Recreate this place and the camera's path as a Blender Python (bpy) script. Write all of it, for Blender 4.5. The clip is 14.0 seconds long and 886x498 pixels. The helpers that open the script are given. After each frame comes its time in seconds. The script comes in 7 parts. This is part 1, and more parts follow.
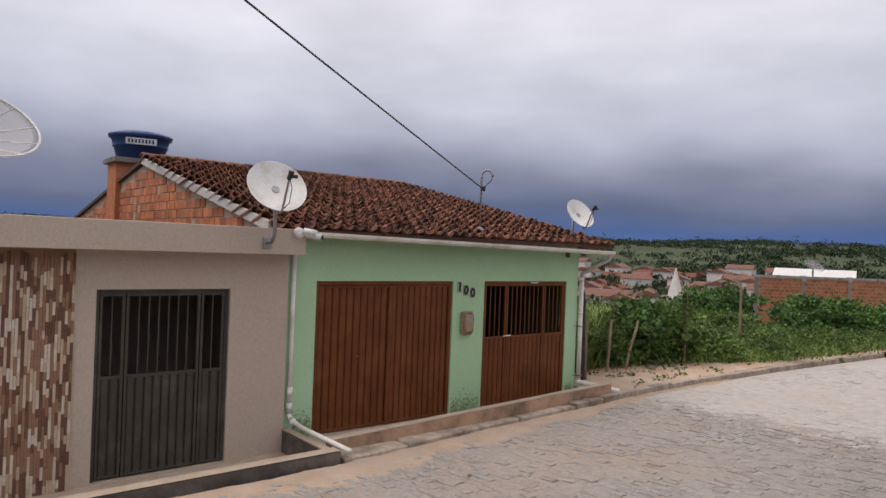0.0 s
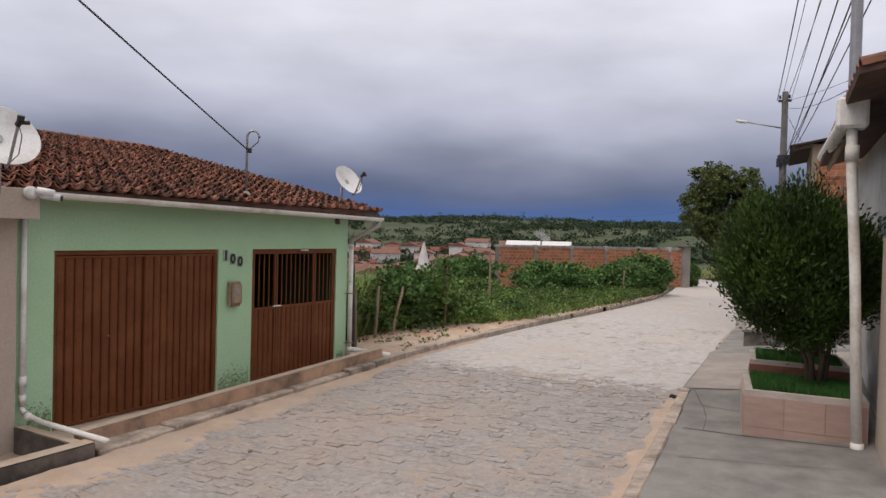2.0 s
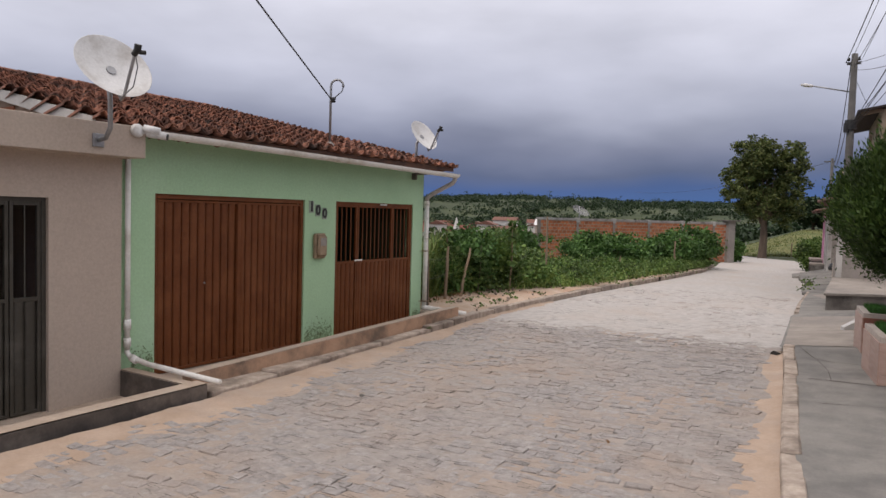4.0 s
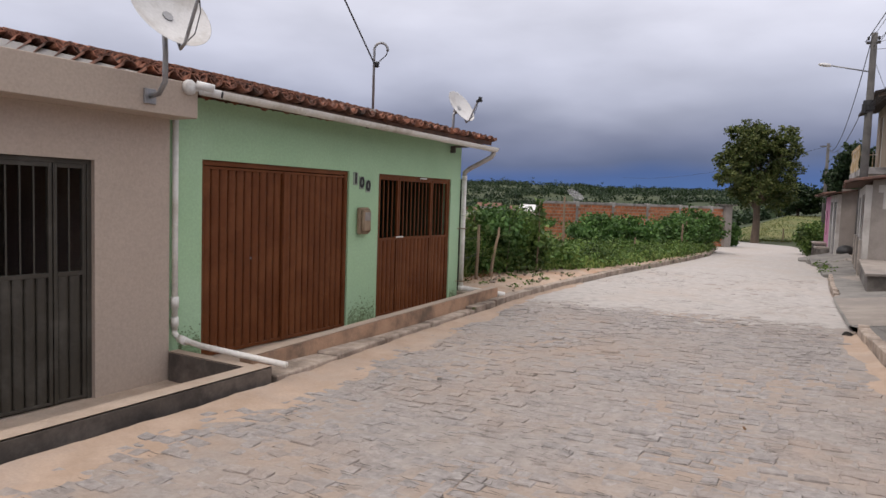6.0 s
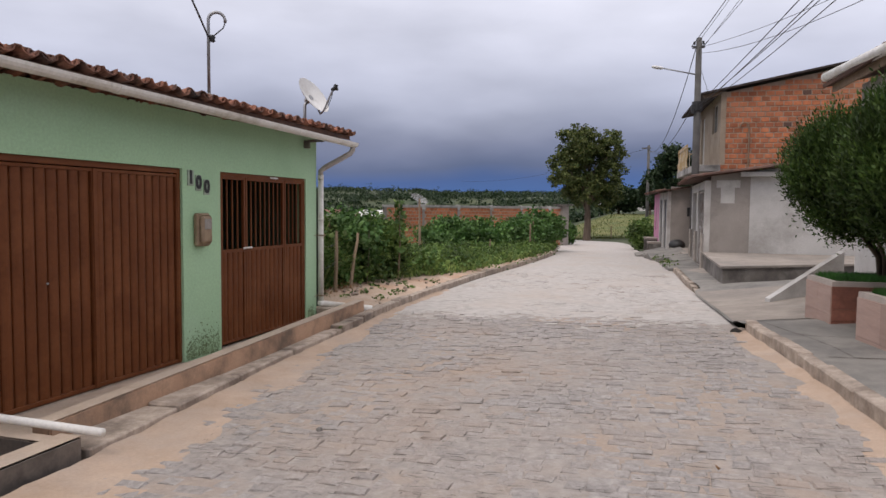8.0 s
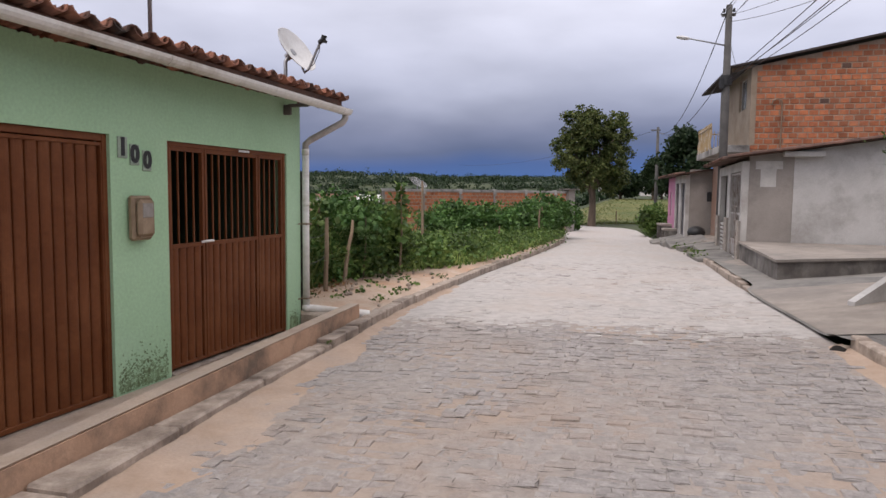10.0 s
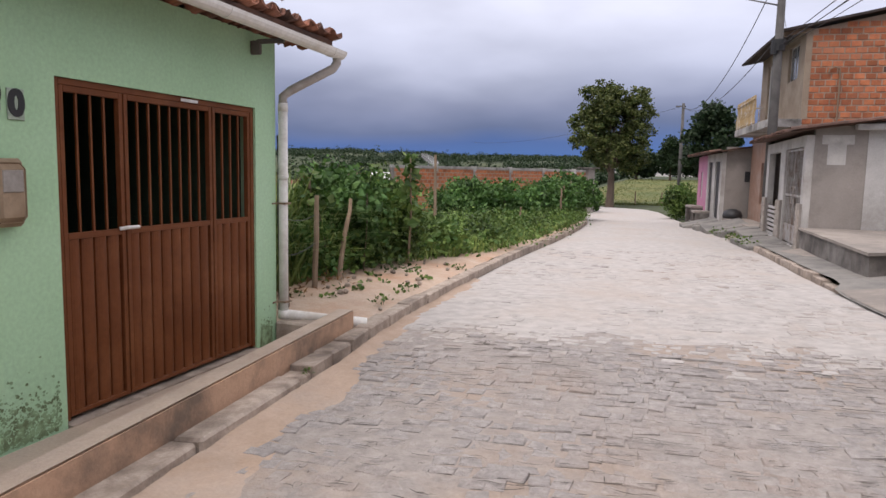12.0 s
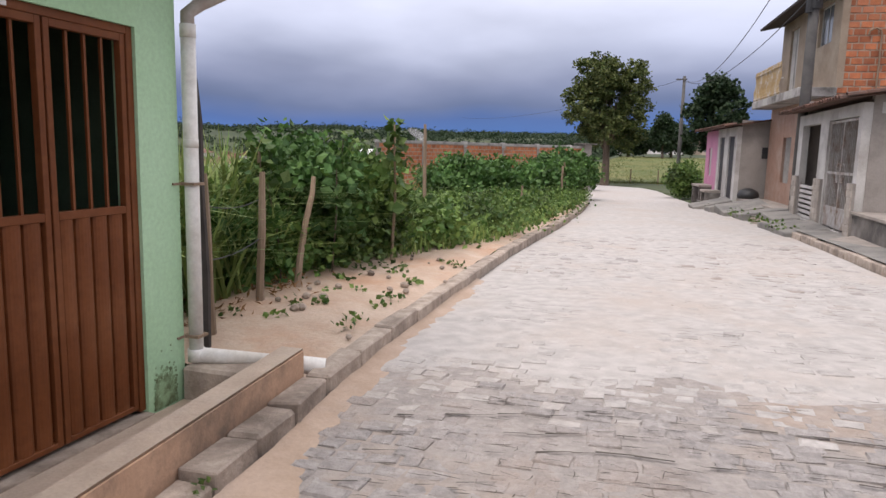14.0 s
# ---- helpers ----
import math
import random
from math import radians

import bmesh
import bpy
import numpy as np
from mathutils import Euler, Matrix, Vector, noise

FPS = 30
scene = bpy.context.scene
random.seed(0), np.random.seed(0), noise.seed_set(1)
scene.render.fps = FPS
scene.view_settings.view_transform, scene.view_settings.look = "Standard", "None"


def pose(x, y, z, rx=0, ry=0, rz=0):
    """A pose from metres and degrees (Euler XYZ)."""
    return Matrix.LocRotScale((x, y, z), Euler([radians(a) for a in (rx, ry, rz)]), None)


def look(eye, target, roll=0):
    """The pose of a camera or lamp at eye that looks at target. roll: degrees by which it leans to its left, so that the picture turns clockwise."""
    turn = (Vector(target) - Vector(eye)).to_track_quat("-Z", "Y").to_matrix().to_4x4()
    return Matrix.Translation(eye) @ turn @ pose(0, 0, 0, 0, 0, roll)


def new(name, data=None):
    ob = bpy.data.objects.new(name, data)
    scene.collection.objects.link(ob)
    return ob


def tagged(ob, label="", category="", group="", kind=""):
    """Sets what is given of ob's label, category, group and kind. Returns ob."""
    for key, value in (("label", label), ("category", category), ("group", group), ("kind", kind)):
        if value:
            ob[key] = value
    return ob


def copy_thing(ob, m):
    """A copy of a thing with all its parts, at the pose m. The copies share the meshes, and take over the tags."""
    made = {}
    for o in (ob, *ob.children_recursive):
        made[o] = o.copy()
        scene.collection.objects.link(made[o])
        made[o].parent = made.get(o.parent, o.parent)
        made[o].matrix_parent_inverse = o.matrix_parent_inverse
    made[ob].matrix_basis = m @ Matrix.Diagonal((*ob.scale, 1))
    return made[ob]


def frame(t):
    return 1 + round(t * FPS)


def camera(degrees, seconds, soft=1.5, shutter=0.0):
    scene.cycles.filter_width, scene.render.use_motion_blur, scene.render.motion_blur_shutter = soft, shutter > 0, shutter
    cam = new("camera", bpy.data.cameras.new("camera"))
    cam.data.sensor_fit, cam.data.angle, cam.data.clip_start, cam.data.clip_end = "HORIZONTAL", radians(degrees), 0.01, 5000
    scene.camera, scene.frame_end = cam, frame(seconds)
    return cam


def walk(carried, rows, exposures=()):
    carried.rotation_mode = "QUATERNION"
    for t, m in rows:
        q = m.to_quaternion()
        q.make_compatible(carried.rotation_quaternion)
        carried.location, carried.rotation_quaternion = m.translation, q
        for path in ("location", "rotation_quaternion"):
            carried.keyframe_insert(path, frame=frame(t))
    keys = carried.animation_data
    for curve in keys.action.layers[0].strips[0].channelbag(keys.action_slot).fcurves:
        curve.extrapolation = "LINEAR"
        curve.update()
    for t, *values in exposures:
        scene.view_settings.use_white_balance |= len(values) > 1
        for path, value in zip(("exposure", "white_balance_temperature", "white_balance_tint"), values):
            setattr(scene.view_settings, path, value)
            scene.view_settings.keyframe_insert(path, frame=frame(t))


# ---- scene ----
cam = camera(65.5, 14.0)

PATH = [
    (0, (8.852, -8.04, 2.731), (7.291, -6.79, 2.731), 2.2),
    (0.5, (8.762, -7.995, 2.749), (7.27, -6.664, 2.712), 2.1),
    (1, (8.705, -8.016, 2.739), (7.388, -6.512, 2.681), 1.6),
    (1.5, (8.6, -7.997, 2.663), (7.518, -6.316, 2.601), 1.4),
    (2, (8.418, -8.078, 2.531), (7.396, -6.359, 2.487), 1.5),
    (2.5, (8.251, -8.188, 2.517), (7.234, -6.466, 2.481), 1.4),
    (3, (8.048, -8.179, 2.405), (7.035, -6.456, 2.341), 1.5),
    (3.5, (7.8, -8.267, 2.253), (6.765, -6.557, 2.19), 1.8),
    (4, (7.449, -8.366, 2.073), (6.368, -6.687, 1.967), 1.7),
    (4.2, (7.325, -8.391, 2.035), (6.216, -6.737, 1.843), 1.8),
    (6.3, (6.082, -8.384, 1.844), (5.095, -6.649, 1.716), 1.9),
    (6.5, (5.984, -8.341, 1.841), (5.078, -6.562, 1.715), 1.6),
    (7, (5.757, -8.037, 1.818), (5.048, -6.171, 1.688), 0.8),
    (7.5, (5.484, -7.688, 1.768), (4.841, -5.797, 1.667), 0.7),
    (8, (5.257, -7.281, 1.772), (4.643, -5.382, 1.654), 0.5),
    (8.2, (5.186, -7.075, 1.783), (4.584, -5.172, 1.652), 0.4),
    (10.3, (4.332, -5.07, 1.717), (3.722, -3.173, 1.541), 0.7),
    (10.5, (4.289, -4.867, 1.697), (3.675, -2.973, 1.511), 0.8),
    (11, (4.074, -4.346, 1.687), (3.45, -2.456, 1.497), 1.1),
    (11.5, (3.869, -3.861, 1.675), (3.242, -1.974, 1.462), 1.1),
    (12, (3.635, -3.307, 1.667), (3.004, -1.422, 1.443), 1.2),
    (12.5, (3.398, -2.779, 1.643), (2.761, -0.9, 1.393), 1.3),
    (13, (3.176, -2.218, 1.63), (2.551, -0.34, 1.34), 1.5),
    (13.5, (2.917, -1.638, 1.613), (2.314, 0.246, 1.319), 1.5),
    (14, (2.812, -1.084, 1.58), (2.22, 0.805, 1.292), 1.4),
]
EXPOSURES = [(0, 0.08, 6850, 15), (4.2, 0.06, 6750, 15), (6.5, 0.18, 6700, 15), (7.5, 0.14, 6650, 15), (11, 0.32, 6600, 17), (14, 0.56, 6550, 16)]
walk(cam, [(t, look(e, g, r)) for t, e, g, r in PATH], EXPOSURES)

# ---------- light ----------
SUN_ELEV, SUN_AZ = 58, 205
world = bpy.data.worlds.new("sky")
scene.world = world
world.use_nodes = True


def build_sky():
    nt = world.node_tree
    nt.nodes.clear()
    add = nt.nodes.new
    out, bg = add("ShaderNodeOutputWorld"), add("ShaderNodeBackground")
    tc, sep = add("ShaderNodeTexCoord"), add("ShaderNodeSeparateXYZ")
    nt.links.new(tc.outputs["Generated"], sep.inputs[0])
    sky = add("ShaderNodeTexSky")
    sky.sky_type, sky.sun_disc = "NISHITA", False
    sky.sun_elevation, sky.sun_rotation = radians(SUN_ELEV), radians(SUN_AZ)
    # flattened cloud coordinates, so that the banks lie in long layers towards the horizon
    mp = add("ShaderNodeMapping")
    mp.inputs["Scale"].default_value = (1.0, 1.0, 3.0)
    nt.links.new(tc.outputs["Generated"], mp.inputs["Vector"])
    n1 = add("ShaderNodeTexNoise")
    n1.inputs["Scale"].default_value, n1.inputs["Detail"].default_value = 2.2, 4
    n1.inputs["Roughness"].default_value = 0.5
    nt.links.new(mp.outputs[0], n1.inputs["Vector"])
    # height above the horizon, made uneven by the cloud noise
    m1 = add("ShaderNodeMath"); m1.operation = "MULTIPLY_ADD"
    m1.inputs[1].default_value, m1.inputs[2].default_value = 0.11, -0.055
    nt.links.new(n1.outputs[0], m1.inputs[0])
    m2 = add("ShaderNodeMath"); m2.operation = "ADD"
    nt.links.new(sep.outputs[2], m2.inputs[0]); nt.links.new(m1.outputs[0], m2.inputs[1])
    ramp = add("ShaderNodeValToRGB")
    stops = [(0.0, (0.05, 0.145, 0.40)), (0.034, (0.052, 0.115, 0.31)), (0.06, (0.10, 0.135, 0.25)), (0.10, (0.21, 0.24, 0.35)), (0.155, (0.44, 0.48, 0.60)),
             (0.27, (0.71, 0.75, 0.86)), (0.50, (0.93, 0.95, 1.0)), (0.9, (1.18, 1.18, 1.2))]
    for i, (p, c) in enumerate(stops):
        e = ramp.color_ramp.elements[i] if i < 2 else ramp.color_ramp.elements.new(p)
        e.position, e.color = p, (*c, 1)
    nt.links.new(m2.outputs[0], ramp.inputs[0])
    # soft lighter and darker patches in the deck
    n2 = add("ShaderNodeTexNoise")
    n2.inputs["Scale"].default_value, n2.inputs["Detail"].default_value = 4.5, 6
    nt.links.new(mp.outputs[0], n2.inputs["Vector"])
    r2 = add("ShaderNodeMapRange")
    r2.inputs["From Min"].default_value, r2.inputs["From Max"].default_value = 0.3, 0.7
    r2.inputs["To Min"].default_value, r2.inputs["To Max"].default_value = 0.9, 1.1
    nt.links.new(n2.outputs[0], r2.inputs["Value"])
    mul = add("ShaderNodeVectorMath"); mul.operation = "SCALE"
    nt.links.new(ramp.outputs[0], mul.inputs[0]); nt.links.new(r2.outputs[0], mul.inputs["Scale"])
    sc = add("ShaderNodeVectorMath"); sc.operation = "SCALE"
    sc.inputs["Scale"].default_value = 0.06
    nt.links.new(sky.outputs[0], sc.inputs[0])
    mix = add("ShaderNodeMix"); mix.data_type = "RGBA"
    mix.inputs[0].default_value = 0.9
    nt.links.new(sc.outputs[0], mix.inputs[6]); nt.links.new(mul.outputs[0], mix.inputs[7])
    nt.links.new(mix.outputs[2], bg.inputs[0])
    bg.inputs[1].default_value = 1.0
    nt.links.new(bg.outputs[0], out.inputs[0])


build_sky()
sun_data = bpy.data.lights.new("sun", "SUN")
sun_data.energy, sun_data.angle, sun_data.color = 1.2, radians(25), (1.0, 0.96, 0.9)
sun = new("sun", sun_data)
sun.matrix_basis = look((math.cos(radians(90 - SUN_AZ)) * 40, math.sin(radians(90 - SUN_AZ)) * 40, 40 * math.tan(radians(SUN_ELEV))), (0, 0, 0))


# ---------- materials ----------
def surface(name, a, b, scale=2.0, rough=0.8, bump=0.15, grain=60.0, metal=0.0, c=None, cscale=0.6, vary=0.0, island=False, spec=0.4, stretch=(1, 1, 1), lo=0.35, hi=0.65, deep=0.01):
    """A rough surface: two colours mixed in patches, a third in larger stains, fine grain and relief, at world size."""
    m = bpy.data.materials.new(name)
    m.use_nodes = True
    nt = m.node_tree
    bs = nt.nodes["Principled BSDF"]
    add, link = nt.nodes.new, nt.links.new
    geo, mp = add("ShaderNodeNewGeometry"), add("ShaderNodeMapping")
    mp.inputs["Scale"].default_value = stretch
    link(geo.outputs["Position"], mp.inputs["Vector"])

    def noise_at(s, detail=5.0, rgh=0.6):
        n = add("ShaderNodeTexNoise")
        n.inputs["Scale"].default_value, n.inputs["Detail"].default_value, n.inputs["Roughness"].default_value = s, detail, rgh
        link(mp.outputs[0], n.inputs["Vector"])
        return n.outputs[0]

    def ranged(v, f0, f1, t0, t1):
        r = add("ShaderNodeMapRange")
        for k, x in (("From Min", f0), ("From Max", f1), ("To Min", t0), ("To Max", t1)):
            r.inputs[k].default_value = x
        link(v, r.inputs["Value"])
        return r.outputs[0]

    def mixed(f, x, y):
        n = add("ShaderNodeMix"); n.data_type = "RGBA"
        link(f, n.inputs[0])
        for k, v in ((6, x), (7, y)):
            if isinstance(v, tuple):
                n.inputs[k].default_value = (*v, 1)
            else:
                link(v, n.inputs[k])
        return n.outputs[2]

    col = mixed(ranged(noise_at(scale), lo, hi, 0, 1), a, b)
    if c:
        col = mixed(ranged(noise_at(cscale, 6, 0.65), 0.48, 0.68, 0, 1), col, c)
    fine = noise_at(grain, 4, 0.7)
    hsv = add("ShaderNodeHueSaturation")
    link(col, hsv.inputs["Color"])
    val = ranged(fine, 0.25, 0.75, 0.88, 1.12)
    if vary:
        if island:
            rnd = geo.outputs["Random Per Island"]
        else:
            rnd = add("ShaderNodeObjectInfo").outputs["Random"]
        mm = add("ShaderNodeMath"); mm.operation = "MULTIPLY"
        link(val, mm.inputs[0]); link(ranged(rnd, 0, 1, 1 - vary, 1 + vary), mm.inputs[1])
        val = mm.outputs[0]
    link(val, hsv.inputs["Value"])
    link(hsv.outputs[0], bs.inputs["Base Color"])
    link(ranged(noise_at(scale * 3), 0.3, 0.7, max(0.05, rough - 0.1), min(1, rough + 0.1)), bs.inputs["Roughness"])
    bs.inputs["Metallic"].default_value = metal
    bs.inputs["Specular IOR Level"].default_value = spec
    if bump:
        bp = add("ShaderNodeBump")
        bp.inputs["Strength"].default_value, bp.inputs["Distance"].default_value = bump, deep
        link(fine, bp.inputs["Height"])
        link(bp.outputs[0], bs.inputs["Normal"])
    return m


def leafy(name, a, b, vary=0.5, trans=0.16):
    """Leaves: colour by leaf, some light let through."""
    m = bpy.data.materials.new(name)
    m.use_nodes = True
    nt = m.node_tree
    bs = nt.nodes["Principled BSDF"]
    add, link = nt.nodes.new, nt.links.new
    geo = add("ShaderNodeNewGeometry")
    mix = add("ShaderNodeMix"); mix.data_type = "RGBA"
    link(geo.outputs["Random Per Island"], mix.inputs[0])
    mix.inputs[6].default_value, mix.inputs[7].default_value = (*a, 1), (*b, 1)
    n = add("ShaderNodeTexNoise"); n.inputs["Scale"].default_value = 1.3
    link(geo.outputs["Position"], n.inputs["Vector"])
    r = add("ShaderNodeMapRange")
    r.inputs["From Min"].default_value, r.inputs["From Max"].default_value = 0.3, 0.7
    r.inputs["To Min"].default_value, r.inputs["To Max"].default_value = 1 - vary, 1 + vary
    link(n.outputs[0], r.inputs["Value"])
    hsv = add("ShaderNodeHueSaturation")
    link(mix.outputs[2], hsv.inputs["Color"]); link(r.outputs[0], hsv.inputs["Value"])
    link(hsv.outputs[0], bs.inputs["Base Color"])
    bs.inputs["Roughness"].default_value = 0.6
    bs.inputs["Specular IOR Level"].default_value = 0.3
    tr = add("ShaderNodeBsdfTranslucent")
    link(hsv.outputs[0], tr.inputs["Color"])
    ms = add("ShaderNodeMixShader")
    ms.inputs[0].default_value = trans
    link(bs.outputs[0], ms.inputs[1]); link(tr.outputs[0], ms.inputs[2])
    link(ms.outputs[0], nt.nodes["Material Output"].inputs[0])
    return m


M = {}
M["road"] = surface("road_joint_dust", (0.38, 0.34, 0.312), (0.29, 0.26, 0.238), 9, 0.9, 1.0, 28, c=(0.39, 0.30, 0.235), cscale=0.5, deep=0.02)
M["cement"] = surface("road_cement_smear", (0.50, 0.465, 0.437), (0.385, 0.357, 0.335), 6.5, 0.85, 1.0, 26, c=(0.44, 0.38, 0.335), cscale=0.5, deep=0.015)
M["stone_pale"] = surface("cemented_paving_stone", (0.49, 0.455, 0.428), (0.36, 0.333, 0.312), 9.0, 0.85, 1.0, 30, vary=0.03, island=True, c=(0.42, 0.36, 0.315), cscale=0.35, deep=0.015)
M["stone"] = surface("paving_stone_grey", (0.415, 0.378, 0.358), (0.275, 0.252, 0.238), 16.0, 0.85, 1.0, 34, vary=0.07, island=True, deep=0.025, lo=0.32, hi=0.68, c=(0.375, 0.30, 0.25), cscale=0.4)
M["stone_one"] = surface("paving_stone_single", (0.415, 0.378, 0.358), (0.275, 0.252, 0.238), 16.0, 0.85, 1.0, 34, vary=0.07, deep=0.025, lo=0.32, hi=0.68, c=(0.375, 0.30, 0.25), cscale=0.4)
M["verge"] = surface("verge_sand", (0.55, 0.43, 0.34), (0.46, 0.335, 0.25), 2.2, 0.95, 0.9, 30, c=(0.46, 0.28, 0.18), cscale=0.9)
M["sand"] = surface("sandy_dirt", (0.47, 0.355, 0.275), (0.39, 0.285, 0.21), 2.5, 0.95, 0.6, 40, c=(0.41, 0.33, 0.275), cscale=0.8)
M["concrete"] = surface("pavement_concrete", (0.235, 0.22, 0.20), (0.15, 0.142, 0.133), 2.2, 0.85, 0.4, 50, c=(0.27, 0.25, 0.225), cscale=0.6)
M["kerb"] = surface("kerb_stone", (0.47, 0.39, 0.325), (0.30, 0.24, 0.195), 7, 0.9, 1.0, 30, c=(0.17, 0.135, 0.11), cscale=1.7, vary=0.1)
M["render_brown"] = surface("low_wall_render", (0.52, 0.335, 0.225), (0.42, 0.26, 0.17), 1.8, 0.85, 0.5, 40, c=(0.19, 0.135, 0.10), cscale=1.9)
M["render_top"] = surface("low_wall_cap", (0.51, 0.405, 0.32), (0.40, 0.31, 0.24), 3, 0.85, 0.4, 50, c=(0.44, 0.36, 0.295), cscale=1.3)
M["slab_grey"] = surface("grey_cement_slab", (0.35, 0.305, 0.265), (0.26, 0.225, 0.195), 2.4, 0.85, 0.4, 50, c=(0.22, 0.195, 0.175), cscale=0.8)
M["dark_wall"] = surface("mouldy_plinth", (0.06, 0.05, 0.045), (0.12, 0.10, 0.085), 2.5, 0.9, 0.4, 40, c=(0.20, 0.165, 0.14), cscale=1.5)
M["green"] = surface("mint_wall_paint", (0.395, 0.60, 0.375), (0.36, 0.555, 0.34), 1.2, 0.75, 0.03, 35, c=(0.43, 0.63, 0.42), cscale=0.5)
M["moss"] = surface("damp_moss_stain", (0.13, 0.17, 0.085), (0.27, 0.40, 0.23), 14, 0.9, 0.2, 60, lo=0.4, hi=0.6)
M["tan"] = surface("tan_wall_paint", (0.47, 0.385, 0.32), (0.43, 0.35, 0.29), 1.0, 0.75, 0.02, 35, c=(0.49, 0.405, 0.335), cscale=0.5)
M["brown"] = surface("brown_gate_enamel", (0.16, 0.052, 0.018), (0.13, 0.041, 0.014), 3, 0.5, 0.05, 30, spec=0.22, c=(0.19, 0.068, 0.026), cscale=2.0)
M["grey_gate"] = surface("grey_gate_enamel", (0.052, 0.046, 0.036), (0.042, 0.037, 0.03), 3, 0.45, 0.05, 30, c=(0.085, 0.078, 0.065), cscale=3)
# near-black stands in for the unlit depth of rooms and drain
M["black"] = surface("interior_shade_black", (0.02, 0.018, 0.016), (0.03, 0.027, 0.024), 2, 0.9, 0.0)
M["pvc"] = surface("white_pvc_pipe", (0.80, 0.78, 0.74), (0.72, 0.69, 0.64), 3, 0.5, 0.02, 30, c=(0.52, 0.47, 0.40), cscale=2.0)
M["pvc_old"] = surface("weathered_pvc_pipe", (0.46, 0.42, 0.38), (0.37, 0.33, 0.30), 3, 0.6, 0.03, 30, c=(0.28, 0.22, 0.18), cscale=2.0)
M["tile"] = surface("clay_roof_tile", (0.32, 0.135, 0.082), (0.14, 0.06, 0.042), 5, 0.9, 0.5, 40, c=(0.05, 0.036, 0.030), cscale=2.2, vary=0.5, island=True)
M["tile_one"] = surface("clay_roof_tile_single", (0.32, 0.135, 0.082), (0.14, 0.06, 0.042), 5, 0.9, 0.5, 40, c=(0.05, 0.036, 0.030), cscale=2.2, vary=0.5)
M["tile_back"] = surface("clay_roof_bed", (0.12, 0.06, 0.04), (0.06, 0.035, 0.028), 3, 0.95, 0.3)
M["tile_old"] = surface("old_dark_roof_tile", (0.16, 0.08, 0.058), (0.075, 0.05, 0.042), 3.5, 0.9, 0.4, 40, vary=0.4)
M["brick"] = surface("hollow_brick_orange", (0.50, 0.175, 0.075), (0.37, 0.12, 0.055), 5, 0.9, 0.3, 50, vary=0.25, island=True, c=(0.40, 0.18, 0.10), cscale=1.2)
M["brick_one"] = surface("hollow_brick_single", (0.47, 0.165, 0.072), (0.33, 0.105, 0.05), 5, 0.9, 0.3, 50, vary=0.32, c=(0.35, 0.155, 0.09), cscale=1.2)
M["mortar"] = surface("brick_mortar", (0.42, 0.315, 0.245), (0.32, 0.225, 0.165), 5, 0.95, 0.4, 40)
M["white"] = surface("old_white_paint", (0.52, 0.50, 0.475), (0.42, 0.40, 0.378), 2, 0.75, 0.1, 40, c=(0.29, 0.265, 0.245), cscale=0.8)
M["plaster"] = surface("bare_grey_plaster", (0.31, 0.275, 0.25), (0.245, 0.22, 0.20), 1.2, 0.9, 0.3, 40, c=(0.19, 0.17, 0.155), cscale=0.7)
M["plaster_light"] = surface("light_lime_plaster", (0.52, 0.505, 0.49), (0.43, 0.415, 0.40), 1.2, 0.9, 0.3, 40, c=(0.29, 0.27, 0.25), cscale=0.8)
M["mouldy"] = surface("mouldy_concrete", (0.17, 0.15, 0.135), (0.08, 0.072, 0.066), 2.0, 0.95, 0.4, 40, c=(0.26, 0.24, 0.22), cscale=1.2)
M["metal"] = surface("galvanised_steel", (0.36, 0.36, 0.37), (0.28, 0.28, 0.29), 6, 0.45, 0.05, 60, metal=0.7)
M["dish"] = surface("dish_white_paint", (0.70, 0.69, 0.68), (0.63, 0.62, 0.60), 3, 0.5, 0.02, 40, c=(0.50, 0.47, 0.44), cscale=3)
M["blacky"] = surface("black_plastic", (0.02, 0.02, 0.022), (0.03, 0.03, 0.03), 4, 0.5, 0.02)
M["cable"] = surface("cable_sheath", (0.035, 0.035, 0.04), (0.05, 0.05, 0.055), 4, 0.6, 0.0)
M["pole"] = surface("concrete_pole", (0.125, 0.118, 0.112), (0.085, 0.081, 0.078), 3, 0.9, 0.2, 40)
M["wood"] = surface("weathered_wood", (0.30, 0.21, 0.145), (0.20, 0.14, 0.095), 6, 0.9, 0.5, 30, stretch=(1, 1, 0.15), c=(0.26, 0.19, 0.135), cscale=4)
M["bark"] = surface("tree_bark", (0.15, 0.11, 0.08), (0.09, 0.065, 0.05), 6, 0.95, 0.6, 20, stretch=(1, 1, 0.2))
M["blue"] = surface("blue_tank_plastic", (0.012, 0.045, 0.17), (0.010, 0.036, 0.14), 3, 0.45, 0.03, 30)
M["pink"] = surface("pink_wall_paint", (0.52, 0.22, 0.34), (0.46, 0.19, 0.30), 1.5, 0.8, 0.1, 40)
M["ochre"] = surface("stained_ochre_tiles", (0.37, 0.295, 0.22), (0.30, 0.235, 0.175), 1.5, 0.75, 0.1, 30, c=(0.24, 0.175, 0.125), cscale=0.9)
M["terracotta"] = surface("pinkish_ceramic_tile", (0.42, 0.29, 0.245), (0.36, 0.245, 0.205), 5, 0.5, 0.05, 30, vary=0.08, stretch=(0.3, 0.3, 2.0))
M["redstone"] = surface("reddish_stone_cladding", (0.27, 0.105, 0.07), (0.17, 0.07, 0.05), 5, 0.8, 0.4, 30, vary=0.25)
